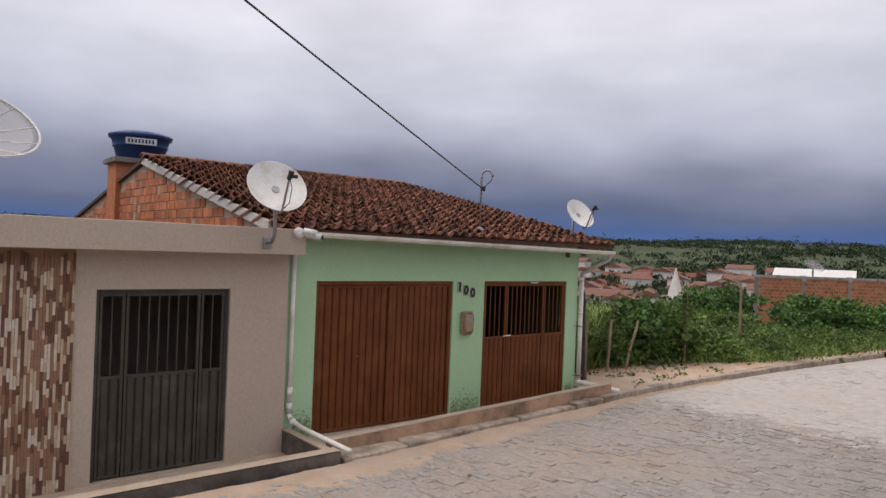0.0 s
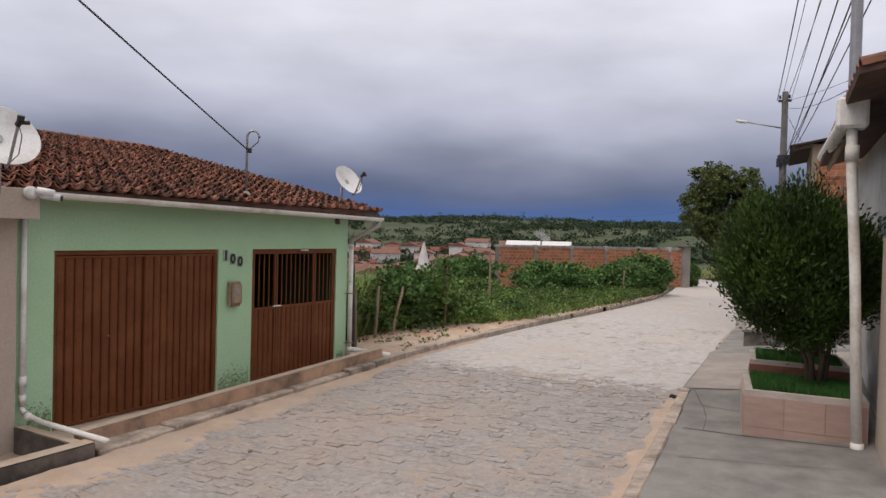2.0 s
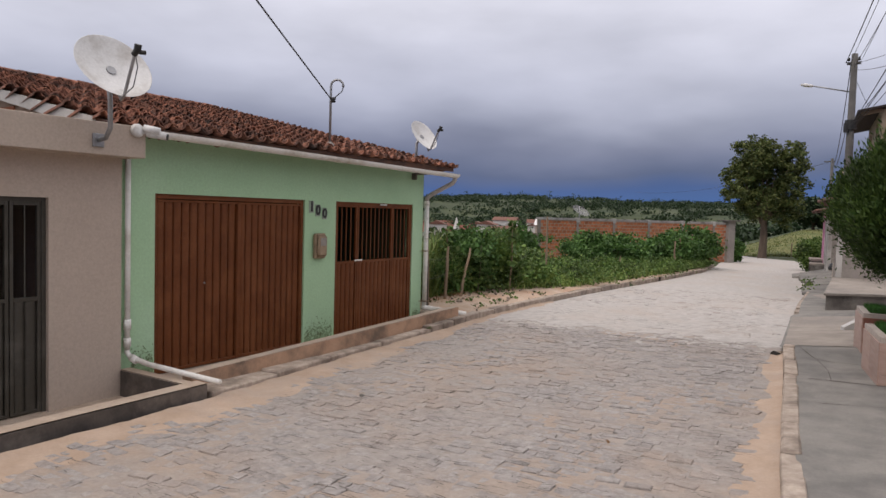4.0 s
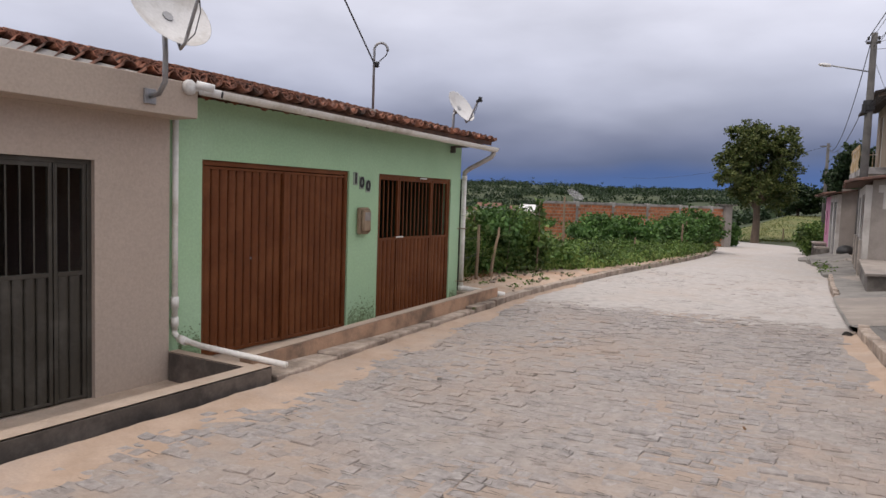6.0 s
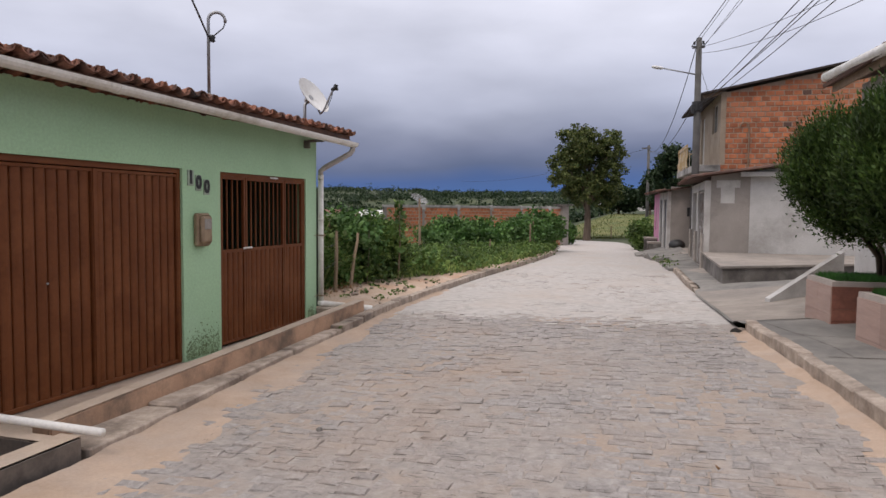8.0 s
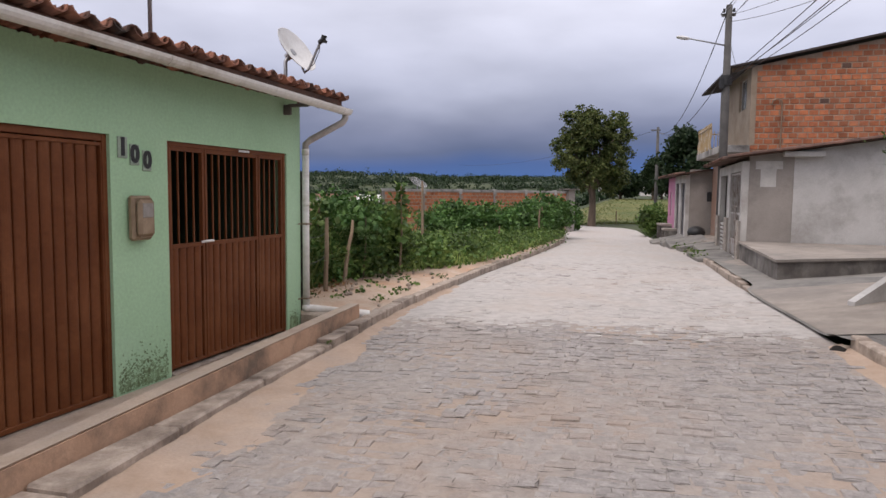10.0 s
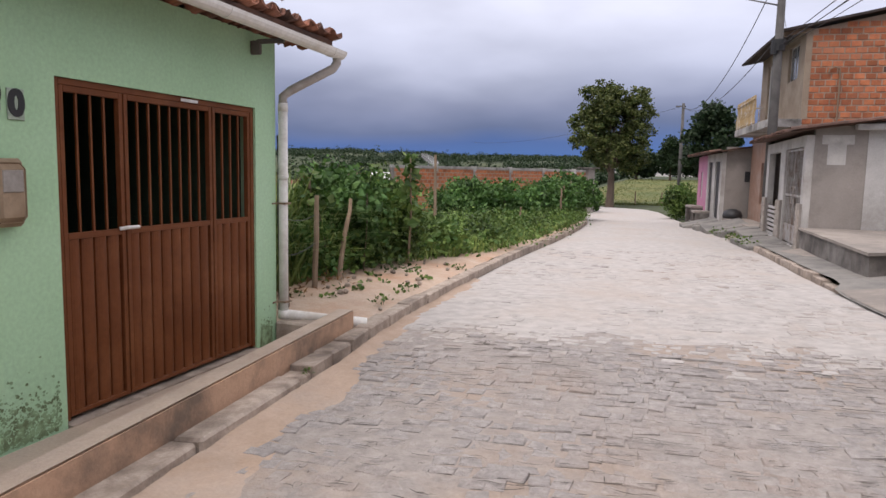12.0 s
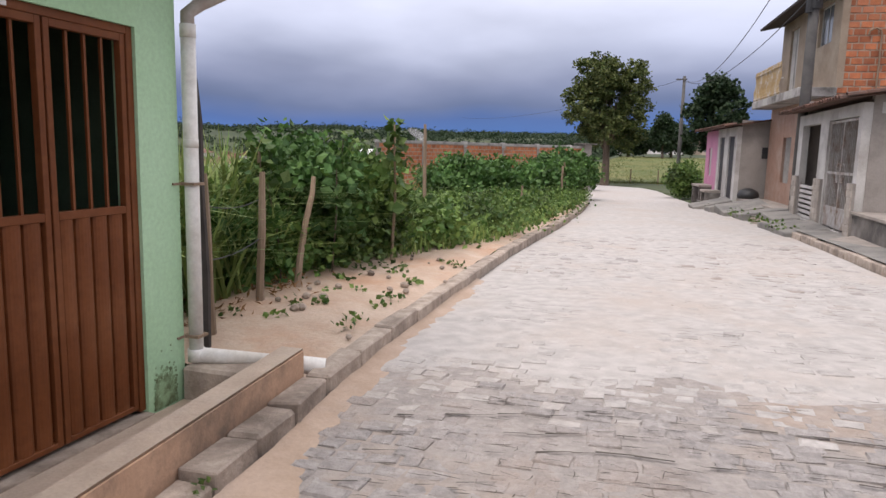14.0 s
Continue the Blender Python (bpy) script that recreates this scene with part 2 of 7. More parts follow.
M["grass"] = surface("far_grass", (0.024, 0.042, 0.014), (0.068, 0.08, 0.03), 0.03, 0.95, 0.4, 3.0, c=(0.03, 0.04, 0.018), cscale=0.012)
M["lawn"] = leafy("planter_lawn", (0.03, 0.10, 0.018), (0.05, 0.15, 0.03))
M["weeds"] = leafy("weed_leaves", (0.035, 0.085, 0.016), (0.14, 0.205, 0.05), 0.6)
M["weeds_dark"] = leafy("bush_leaves", (0.035, 0.092, 0.022), (0.095, 0.18, 0.042))
M["blades"] = leafy("grass_blades", (0.12, 0.21, 0.05), (0.29, 0.34, 0.11))
M["cypress"] = leafy("cypress_sprays", (0.016, 0.042, 0.006), (0.062, 0.105, 0.018), 0.6)
M["crown"] = leafy("tree_leaves", (0.045, 0.075, 0.020), (0.13, 0.14, 0.042))
M["crown_dark"] = leafy("far_tree_leaves", (0.014, 0.034, 0.014), (0.040, 0.064, 0.026))
M["meadow"] = leafy("meadow_blades", (0.065, 0.10, 0.02), (0.14, 0.135, 0.04), 0.4)
M["dry"] = leafy("dry_leaves", (0.30, 0.17, 0.07), (0.20, 0.09, 0.04), trans=0.1)
M["dark_door"] = surface("dark_painted_door", (0.035, 0.034, 0.04), (0.022, 0.021, 0.025), 3, 0.6, 0.05)
# wall green darkened, so the porch's shade is in the colour
M["porch_shade_green"] = surface("porch_green_with_shade", (0.05, 0.085, 0.05), (0.035, 0.06, 0.035), 2, 0.9, 0.05)
M["pasture"] = surface("pasture_grass", (0.105, 0.125, 0.032), (0.165, 0.155, 0.05), 0.5, 0.95, 0.6, 6.0, c=(0.06, 0.095, 0.022), cscale=0.12)


# ---------- mesh helpers ----------
def part(name, bm, material, parent=None, label="", smooth=False):
    """Links a bmesh (in world metres) as one mesh object, under parent where one is given."""
    me = bpy.data.meshes.new(name)
    bm.to_mesh(me)
    bm.free()
    me.materials.append(M[material])
    if smooth:
        me.polygons.foreach_set("use_smooth", [True] * len(me.polygons))
    return under(new(name, me), parent, label)


def under(ob, parent=None, label=""):
    if parent is not None:
        ob.parent = parent
        if parent.parent is None:
            ob.matrix_parent_inverse = parent.matrix_basis.inverted()
    if label:
        ob["label"] = label
    return ob


def arrays(name, verts, faces, material, parent=None, label="", smooth=False):
    me = bpy.data.meshes.new(name)
    me.from_pydata(np.asarray(verts).tolist(), [], np.asarray(faces).tolist() if isinstance(faces, np.ndarray) else faces)
    me.materials.append(M[material])
    if smooth:
        me.polygons.foreach_set("use_smooth", [True] * len(me.polygons))
    return under(new(name, me), parent, label)


def thing(name, at, label, category, group="", kind=""):
    ob = new(name)
    ob.empty_display_size = 0.1
    ob.matrix_basis = Matrix.Translation(at)
    return tagged(ob, label, category, group, kind)


def box(bm, x0, x1, y0, y1, z0, z1, m=None):
    vs = [bm.verts.new((x, y, z)) for z in (z0, z1) for x, y in ((x0, y0), (x1, y0), (x1, y1), (x0, y1))]
    for f in ((3, 2, 1, 0), (4, 5, 6, 7), (0, 1, 5, 4), (1, 2, 6, 5), (2, 3, 7, 6), (3, 0, 4, 7)):
        bm.faces.new([vs[i] for i in f])
    if m is not None:
        for v in vs:
            v.co = m @ v.co
    return vs


def boxes(*items, bevel=0.0, m=None):
    bm = bmesh.new()
    for b in items:
        box(bm, *b, m=m)
    if bevel:
        bmesh.ops.bevel(bm, geom=bm.edges[:], offset=bevel, segments=1, affect="EDGES")
    return bm


def prism(poly, z0, z1):
    """An upright block over a plan polygon; z0, z1 are numbers or one for each corner."""
    n = len(poly)
    lo = [z0] * n if isinstance(z0, (int, float)) else z0
    hi = [z1] * n if isinstance(z1, (int, float)) else z1
    bm = bmesh.new()
    a = [bm.verts.new((*p, z)) for p, z in zip(poly, lo)]
    b = [bm.verts.new((*p, z)) for p, z in zip(poly, hi)]
    bm.faces.new(a[::-1]), bm.faces.new(b)
    for i in range(n):
        j = (i + 1) % n
        bm.faces.new((a[i], a[j], b[j], b[i]))
    bmesh.ops.recalc_face_normals(bm, faces=bm.faces[:])
    return bm


def tube(points, radius, sides=8, bm=None, caps=True, hollow=0.0):
    """A round bar along a polyline; radius is a number or one for each point."""
    bm = bm or bmesh.new()
    pts = [Vector(p) for p in points]
    rad = [radius] * len(pts) if isinstance(radius, (int, float)) else radius
    rings, side = [], None
    for i, p in enumerate(pts):
        d = (pts[min(i + 1, len(pts) - 1)] - pts[max(i - 1, 0)]).normalized()
        if side is None:
            side = d.cross(Vector((0, 0, 1)) if abs(d.z) < 0.9 else Vector((1, 0, 0))).normalized()
        side = (side - d * side.dot(d)).normalized()
        up = d.cross(side)
        rings.append([bm.verts.new(p + (side * math.cos(k * math.tau / sides) + up * math.sin(k * math.tau / sides)) * rad[i]) for k in range(sides)])
    for a, b in zip(rings, rings[1:]):
        for k in range(sides):
            bm.faces.new((a[k], a[(k + 1) % sides], b[(k + 1) % sides], b[k]))
    if caps:
        bm.faces.new(rings[0][::-1]), bm.faces.new(rings[-1])
    return bm


def lathe(profile, sides=24, m=None):
    """A turned body from (radius, height) pairs."""
    bm = bmesh.new()
    rings = [[bm.verts.new((r * math.cos(k * math.tau / sides), r * math.sin(k * math.tau / sides), z)) for k in range(sides)] for r, z in profile]
    for a, b in zip(rings, rings[1:]):
        for k in range(sides):
            bm.faces.new((a[k], a[(k + 1) % sides], b[(k + 1) % sides], b[k]))
    bm.faces.new(rings[0][::-1]), bm.faces.new(rings[-1])
    if m is not None:
        bmesh.ops.transform(bm, matrix=m, verts=bm.verts[:])
    return bm


def holed(u0, u1, z0, z1, holes):
    """The rectangles that are left of u0..u1 by z0..z1 when holes (u0, u1, z0, z1) are cut out."""
    cuts = sorted({u0, u1, *[h[0] for h in holes], *[h[1] for h in holes]})
    out = []
    for a, b in zip(cuts, cuts[1:]):
        if b <= u0 or a >= u1:
            continue
        low = z0
        for h in sorted((h for h in holes if h[0] <= a and h[1] >= b), key=lambda h: h[2]):
            if h[2] > low:
                out.append((a, b, low, h[2]))
            low = max(low, h[3])
        if low < z1:
            out.append((a, b, low, z1))
    return out


def wall_along_y(x0, x1, y0, y1, z0, z1, holes=(), m=None):
    """One closed wall mesh along y, with its openings cut through."""
    us = sorted({y0, y1, *[h[0] for h in holes], *[h[1] for h in holes]})
    zs = sorted({z0, z1, *[max(z0, h[2]) for h in holes], *[h[3] for h in holes]})

    def solid(i, j):
        if not (0 <= i < len(us) - 1 and 0 <= j < len(zs) - 1):
            return False
        u, z = (us[i] + us[i + 1]) / 2, (zs[j] + zs[j + 1]) / 2
        return not any(h[0] < u < h[1] and h[2] < z < h[3] for h in holes)
    bm, vs = bmesh.new(), {}

    def v(x, i, j):
        if (x, i, j) not in vs:
            p = Vector((x, us[i], zs[j]))
            vs[x, i, j] = bm.verts.new(m @ p if m is not None else p)
        return vs[x, i, j]
    for i in range(len(us) - 1):
        for j in range(len(zs) - 1):
            if not solid(i, j):
                continue
            bm.faces.new((v(x1, i, j), v(x1, i + 1, j), v(x1, i + 1, j + 1), v(x1, i, j + 1)))
            bm.faces.new((v(x0, i + 1, j), v(x0, i, j), v(x0, i, j + 1), v(x0, i + 1, j + 1)))
            for di, dj, a, b in ((-1, 0, (i, j), (i, j + 1)), (1, 0, (i + 1, j), (i + 1, j + 1)), (0, -1, (i, j), (i + 1, j)), (0, 1, (i, j + 1), (i + 1, j + 1))):
                if not solid(i + di, j + dj):
                    bm.faces.new((v(x0, *a), v(x1, *a), v(x1, *b), v(x0, *b)))
    bmesh.ops.recalc_face_normals(bm, faces=bm.faces[:])
    return bm


def wall_along_x(y0, y1, x0, x1, z0, z1, holes=()):
    return boxes(*[(a, b, y0, y1, c, d) for a, b, c, d in holed(x0, x1, z0, z1, holes)])


def lerp(table, t):
    for (a, va), (b, vb) in zip(table, table[1:]):
        if t <= b:
            k = max(0.0, (t - a) / (b - a))
            return va + (vb - va) * k
    return table[-1][1]


# ---------- the lie of the land ----------
KERB_L = [(-30, 2.6), (-9, 1.75), (-3.6, 1.53), (-2, 1.30), (-0.5, 1.13), (0.6, 1.04), (1.7, 1.0), (2.8, 0.90), (3.6, 0.85), (5, 0.81), (9, 0.68), (14, 0.72), (20, 0.55), (26, 0.2), (36, -1.2), (48, -3.2), (60, -7), (80, -16)]
KERB_R = [(-30, 9.5), (-9, 7.6), (-2.25, 6.82), (-0.5, 6.63), (2.7, 6.27), (10, 5.72), (14, 5.55), (18, 5.35), (27, 4.5), (36, 3.6), (48, 2.6), (54, 1.5), (60, -3), (80, -12)]
CROWN = [(-30, 0.3), (-8, 0.12), (0, 0.09), (4, 0.09), (12, -0.03), (20, -0.22), (30, -0.5), (45, -0.85), (57, -1.08), (90, -1.6)]
TILT = [(-8, 0.045), (0, 0.04), (6, 0.014), (14, 0.005)]


JOINT = [(0.8, 2.35), (1.5, 2.55), (2.6, 2.84), (3.9, 2.87), (4.9, 2.67), (6.6, 2.62)]


def road_z(x, y):
    return lerp(CROWN, y) + lerp(TILT, y) * (x - 3.5)


def pavement_z(x, y):
    """The concrete pavement on the side of the planters, with a driveway that meets the road and a ramp up to a yard."""
    k = lerp(KERB_R, y)
    step = lerp([(-3, 0.13), (2.7, 0.13), (3.2, 0.03), (7.2, 0.02), (8.2, 0.13), (30, 0.16)], y)
    z = road_z(k, y) + step + 0.09 * max(0.0, x - k) * lerp([(2, 0.7), (4, 1.6), (7, 1.6), (9, 0.6)], y)
    if y < -4.5:
        z += lerp([(7.4, 0.0), (8.0, 0.22), (8.6, 0.5), (9.2, 0.7), (12, 0.9)], x) * min(1.0, (-4.5 - y) / 2.0)
    return z


def far_z(x, y):
    """Open country: a valley with the town on one side, a meadow ahead and hills behind."""
    r = math.hypot(x, y)
    lift = lerp([(0, 0), (60, 0), (110, 1.6), (200, 2.2), (330, 4), (520, 9.6), (650, 14.2), (1000, 22.5), (4000, 40)], r)
    ang = math.degrees(math.atan2(-x, y))
    side = lerp([(-180, 0.0), (2, 0.0), (18, 1.0), (100, 1.0), (140, 0.2), (180, 0)], ang)
    dip = lerp([(8, 0), (25, -1.0), (60, -5), (100, -10.0), (150, -14), (210, -16), (270, -14), (340, -9), (450, -2), (520, 0), (4000, 0)], r) * side
    roll = noise.noise(Vector((x, y, 0)) * 0.0045) * lerp([(250, 0), (520, 5), (900, 9), (4000, 22)], r)
    return lift + dip + roll


def lot_z(x, y):
    """The weedy lot beside the road."""
    k = lerp(KERB_L, y)
    d = k - x
    base = road_z(k, y) + lerp([(2.6, 0.0), (4.2, 0.10)], y)
    return base + 0.05 * min(d, 1.5) - lerp([(1.5, 0.0), (6, 0.25), (14, 1.2), (40, 4.0)], d)


def ground_z(x, y):
    kl, kr = lerp(KERB_L, y), lerp(KERB_R, y)
    r = math.hypot(x, y)
    if -25 < y < 62 and kl - 0.2 < x < kr + 0.2:
        near = road_z(x, y) - 0.25
    elif x >= kr + 0.2:
        near = (pavement_z(min(x, 14), y) if y < 32 else road_z(kr, y) + 0.05 * min(x - kr, 4)) - (0.12 if y < 32 else 0.05)
    elif y > 2.68:
        near = lot_z(x, y)
    else:
        near = road_z(kl, y) - 0.35
    k = min(1.0, max(0.0, (r - 45) / 40))
    k = k * k * (3 - 2 * k)
    return near * (1 - k) + (far_z(x, y) - 1.1 * min(1, 90 / max(r, 1))) * k


def sheet(name, xs, ys, height, material, clip=None):
    vs = [(x, y, height(x, y)) for y in ys for x in xs]
    w = len(xs)
    fs = []
    for j in range(len(ys) - 1):
        for i in range(w - 1):
            if clip is None or clip((xs[i] + xs[i + 1]) / 2, (ys[j] + ys[j + 1]) / 2):
                fs.append((j * w + i, j * w + i + 1, (j + 1) * w + i + 1, (j + 1) * w + i))
    return arrays(name, vs, fs, material, smooth=True)


def spaced(lo, hi, fine, far):
    """Coordinates that are fine between lo and hi and grow coarser outwards to +-far."""
    mid = list(np.arange(lo, hi + fine / 2, fine))
    out, step, v = [], fine, hi
    while v < far:
        step *= 1.13
        v += step
        out.append(v)
    back, step, v = [], fine, lo
    while v > -far:
        step *= 1.13
        v -= step
        back.append(v)
    return back[::-1] + mid + out


tagged(sheet("ground", spaced(-14, 14, 0.5, 3600), spaced(-14, 62, 0.5, 3600), ground_z, "grass"), "green and yellowish grassland reaching to the far hills", "ground", kind="structure")


def road_grid():
    ys = list(np.arange(-25, 12, 0.35)) + list(np.arange(12, 62, 0.9))
    vs, fs, n = [], [], 17
    for y in ys:
        a, b = lerp(KERB_L, y), lerp(KERB_R, y)
        for i in range(n):
            x = a + (b - a) * i / (n - 1)
            vs.append((x, y, road_z(x, y) - 0.012 + 0.008 * noise.noise(Vector((x, y, 3)) * 0.8)))
    for j in range(len(ys) - 1):
        for i in range(n - 1):
            fs.append((j * n + i, j * n + i + 1, (j + 1) * n + i + 1, (j + 1) * n + i))
    return arrays("road", vs, fs, "road", smooth=True)


def cement_grid():
    """Newer cement smeared over the stones beyond the joint."""
    ys = list(np.arange(2.1, 12, 0.2)) + list(np.arange(12, 61, 0.8))
    vs, fs, n = [], [], 25
    for y in ys:
        a, b = lerp(KERB_L, y) + 0.03, lerp(KERB_R, y) - 0.03
        for i in range(n):
            x = a + (b - a) * i / (n - 1)
            start = lerp(JOINT, x)
            k = min(1.0, max(0.0, (y - start) / 1.2 + 0.3 * noise.noise(Vector((x * 0.9, y * 0.9, 2)))))
            vs.append((x, y, road_z(x, y) - 0.026 + 0.021 * k + 0.007 * noise.noise(Vector((x * 1.5, y * 1.5, 7)))))
    for j in range(len(ys) - 1):
        for i in range(n - 1):
            fs.append((j * n + i, j * n + i + 1, (j + 1) * n + i + 1, (j + 1) * n + i))
    return arrays("cement_layer", vs, fs, "cement", smooth=True)


tagged(cement_grid(), "pale cement smeared over the paving stones", "cement", kind="structure")
road = tagged(road_grid(), "pale stone-paved village road smeared with cement and sand", "road", kind="structure")


def pavement_grid():
    ys = list(np.arange(-14, 31, 0.3))
    vs, fs, n = [], [], 18
    for y in ys:
        a = lerp(KERB_R, y) + (0.09 if y < 2.5 or y > 7.9 else -0.06)
        for i in range(n):
            x = a + (13.0 - a) * (i / (n - 1)) ** 1.6
            vs.append((x, y, pavement_z(x, y)))
    for j in range(len(ys) - 1):
        for i in range(n - 1):
            fs.append((j * n + i, j * n + i + 1, (j + 1) * n + i + 1, (j + 1) * n + i))
    return arrays("pavement", vs, fs, "concrete", smooth=True)


pavement = tagged(pavement_grid(), "cracked grey concrete pavement in sloping slabs", "pavement", kind="structure")


def strip_grid():
    """Bare sandy verge between kerb and weeds, and the dirt washed along both gutters."""
    ys = list(np.arange(2.68, 30, 0.35))
    vs, fs, n = [], [], 8
    for y in ys:
        a = lerp(KERB_L, y) - 0.155
        for i in range(n):
            x = a - lerp([(2, 2.6), (6, 2.4), (9, 1.5), (14, 0.7), (30, 0.4)], y) * i / (n - 1)
            vs.append((x, y, lot_z(x, y) + (0.005 if i == 0 else 0.03) + 0.025 * noise.noise(Vector((x, y, 0)) * 2.2)))
    for j in range(len(ys) - 1):
        for i in range(n - 1):
            fs.append((j * n + i + 1, j * n + i, (j + 1) * n + i, (j + 1) * n + i + 1))
    return arrays("verge", vs, fs, "verge", smooth=True)


def driveway_grid():
    ys = list(np.arange(2.95, 7.85, 0.35))
    vs, fs, n = [], [], 9
    for y in ys:
        a = lerp(KERB_R, y) - 0.02
        for i in range(n):
            x = a + (lerp([(2.9, 7.05), (7.8, 7.2)], y) + 1.4 - a) * i / (n - 1)
            vs.append((x, y, pavement_z(x, y) + 0.012))
    for j in range(len(ys) - 1):
        for i in range(n - 1):
            fs.append((j * n + i, j * n + i + 1, (j + 1) * n + i + 1, (j + 1) * n + i))
    return arrays("driveway", vs, fs, "slab_grey", smooth=True)


def meadow_z(x, y):
    return ground_z(x, y) + 0.16


tagged(sheet("meadow", list(np.arange(-30, 34, 2.0)), list(np.arange(62.6, 128, 2.0)), meadow_z, "pasture"), "sunlit yellowish-green pasture beyond the road end", "meadow", kind="structure")
tagged(driveway_grid(), "pale smooth cement driveway sloping to the road", "driveway", kind="structure")
tagged(strip_grid(), "bare sandy verge beside the weedy lot", "verge", kind="structure")


def dirt_band(name, kerb, sign, width, y0, y1, label):
    ys = list(np.arange(y0, y1, 0.09))
    vs, fs, n = [], [], 15
    for y in ys:
        k = lerp(kerb, y)
        w = lerp(width, y) * (0.85 + 0.5 * noise.noise(Vector((y * 0.6, sign, 0))))
        for i in range(n):
            f = i / (n - 1)
            x = k + sign * w * f
            h = lerp([(0, 0.026), (0.2, 0.008), (0.45, -0.004), (0.75, -0.014), (1.0, -0.03)], f)
            vs.append((x, y, road_z(x, y) + h + 0.016 * noise.noise(Vector((x, y, 1)) * 2.3) + 0.010 * noise.noise(Vector((x, y, 1)) * 11)))
    for j in range(len(ys) - 1):
        for i in range(n - 1):
            q = (j * n + i, j * n + i + 1, (j + 1) * n + i + 1, (j + 1) * n + i)
            fs.append(q if sign > 0 else q[::-1])
    return tagged(arrays(name, vs, fs, "sand", smooth=True), label, "dirt", kind="structure")


dirt_band("gutter_dirt_1", KERB_L, 1, [(-9, 0.9), (-2.5, 0.95), (-1, 0.8), (0.5, 0.5), (2, 0.36), (4, 0.3), (8, 0.22)], -9, 7, "sandy washed-in dirt along the kerb")
dirt_band("gutter_dirt_2", KERB_R, -1, [(-9, 0.5), (-3, 0.5), (2.8, 0.3)], -9, 2.8, "sandy washed-in dirt along the pavement kerb")


# ---------- green house ----------
EAVE_X, EAVE_Z, RIDGE_X, RIDGE_Z = 0.34, 2.93, -6.5, 4.42
H0, H1 = -3.74, 2.46
D1 = (-3.25, -0.70, -0.06, 2.2)
D2 = (0.0, 2.13, -0.02, 2.2)
green_house = thing("house", (-7, -0.6, -0.3), "mint-green single-storey house with brown gates and a clay tile roof", "house")


def roof_z(x):
    return EAVE_Z + (EAVE_X - x) * (RIDGE_Z - EAVE_Z) / (EAVE_X - RIDGE_X)


part("wall", wall_along_y(-0.16, 0, H0, H1, -0.5, 2.86, [D1, D2]), "green", green_house, "mint-green painted front wall with damp stains low down")
part("wall", wall_along_x(H1 - 0.15, H1 + 0.002, -15.5, -0.162, -2.5, 2.8), "green", green_house, "mint-green painted side wall")
part("wall", boxes((-15.6, -15.4, H0, H1, -1.5, 2.8)), "green", green_house)
part("porch_floor", boxes((-3.2, -0.17, H0 + 0.2, H1 - 0.2, -0.4, -0.03)), "concrete", green_house)
# this lining carries the dimness of the porch in its dark green
part("inner_wall", boxes((-3.3, -3.2, H0 + 0.1, H1 - 0.16, -0.4, 2.8)), "porch_shade_green", green_house)
# ceiling and partitions are additions that block light from the porch
part("porch_ceiling", boxes((-3.2, -0.17, H0 + 0.1, H1 - 0.16, 2.45, 2.55)), "porch_shade_green", green_house)
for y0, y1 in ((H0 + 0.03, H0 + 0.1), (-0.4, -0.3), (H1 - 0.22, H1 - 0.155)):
    part("porch_partition", boxes((-3.2, -0.17, y0, y1, -0.4, 2.45)), "porch_shade_green", green_house)


def gable(y0, y1, nm):
    bm = bmesh.new()
    out = [(-0.2, 2.2), (-0.2, roof_z(-0.2) - 0.1), (RIDGE_X, RIDGE_Z - 0.1), (-15.4, 2.95), (-15.4, -1.0), (-0.2, -1.0)]
    a = [bm.verts.new((x, y0, z)) for x, z in out]
    b = [bm.verts.new((x, y1, z)) for x, z in out]
    bm.faces.new(a), bm.faces.new(b[::-1])
    for i in range(len(out)):
        j = (i + 1) % len(out)
        bm.faces.new((a[j], a[i], b[i], b[j]))
    bmesh.ops.recalc_face_normals(bm, faces=bm.faces[:])
    return part(nm, bm, "mortar", green_house, "gable wall of bare hollow clay bricks")


def gable_verge():
    """Pale mortar bedding under the edge tiles along the gable."""
    bm = bmesh.new()
    ends = [(-0.1, roof_z(-0.1)), (RIDGE_X, RIDGE_Z)]
    vs = [bm.verts.new((x, y, z + dz)) for x, z in ends for y in (H0 - 0.24, H0 - 0.12) for dz in (-0.14, 0.0)]
    for f in ((0, 1, 3, 2), (4, 6, 7, 5), (0, 4, 5, 1), (2, 3, 7, 6), (1, 5, 7, 3), (0, 2, 6, 4)):
        bm.faces.new([vs[i] for i in f])
    bmesh.ops.recalc_face_normals(bm, faces=bm.faces[:])
    part("verge_mortar", bm, "plaster_light", green_house, "pale mortar band along the gable edge")


gable_verge()
gable_wall = gable(H0 - 0.12, H0 + 0.02, "gable_wall")
# unseen right gable, added to shut stray light out of the house
gable(H1 - 0.14, H1 - 0.004, "gable_wall")


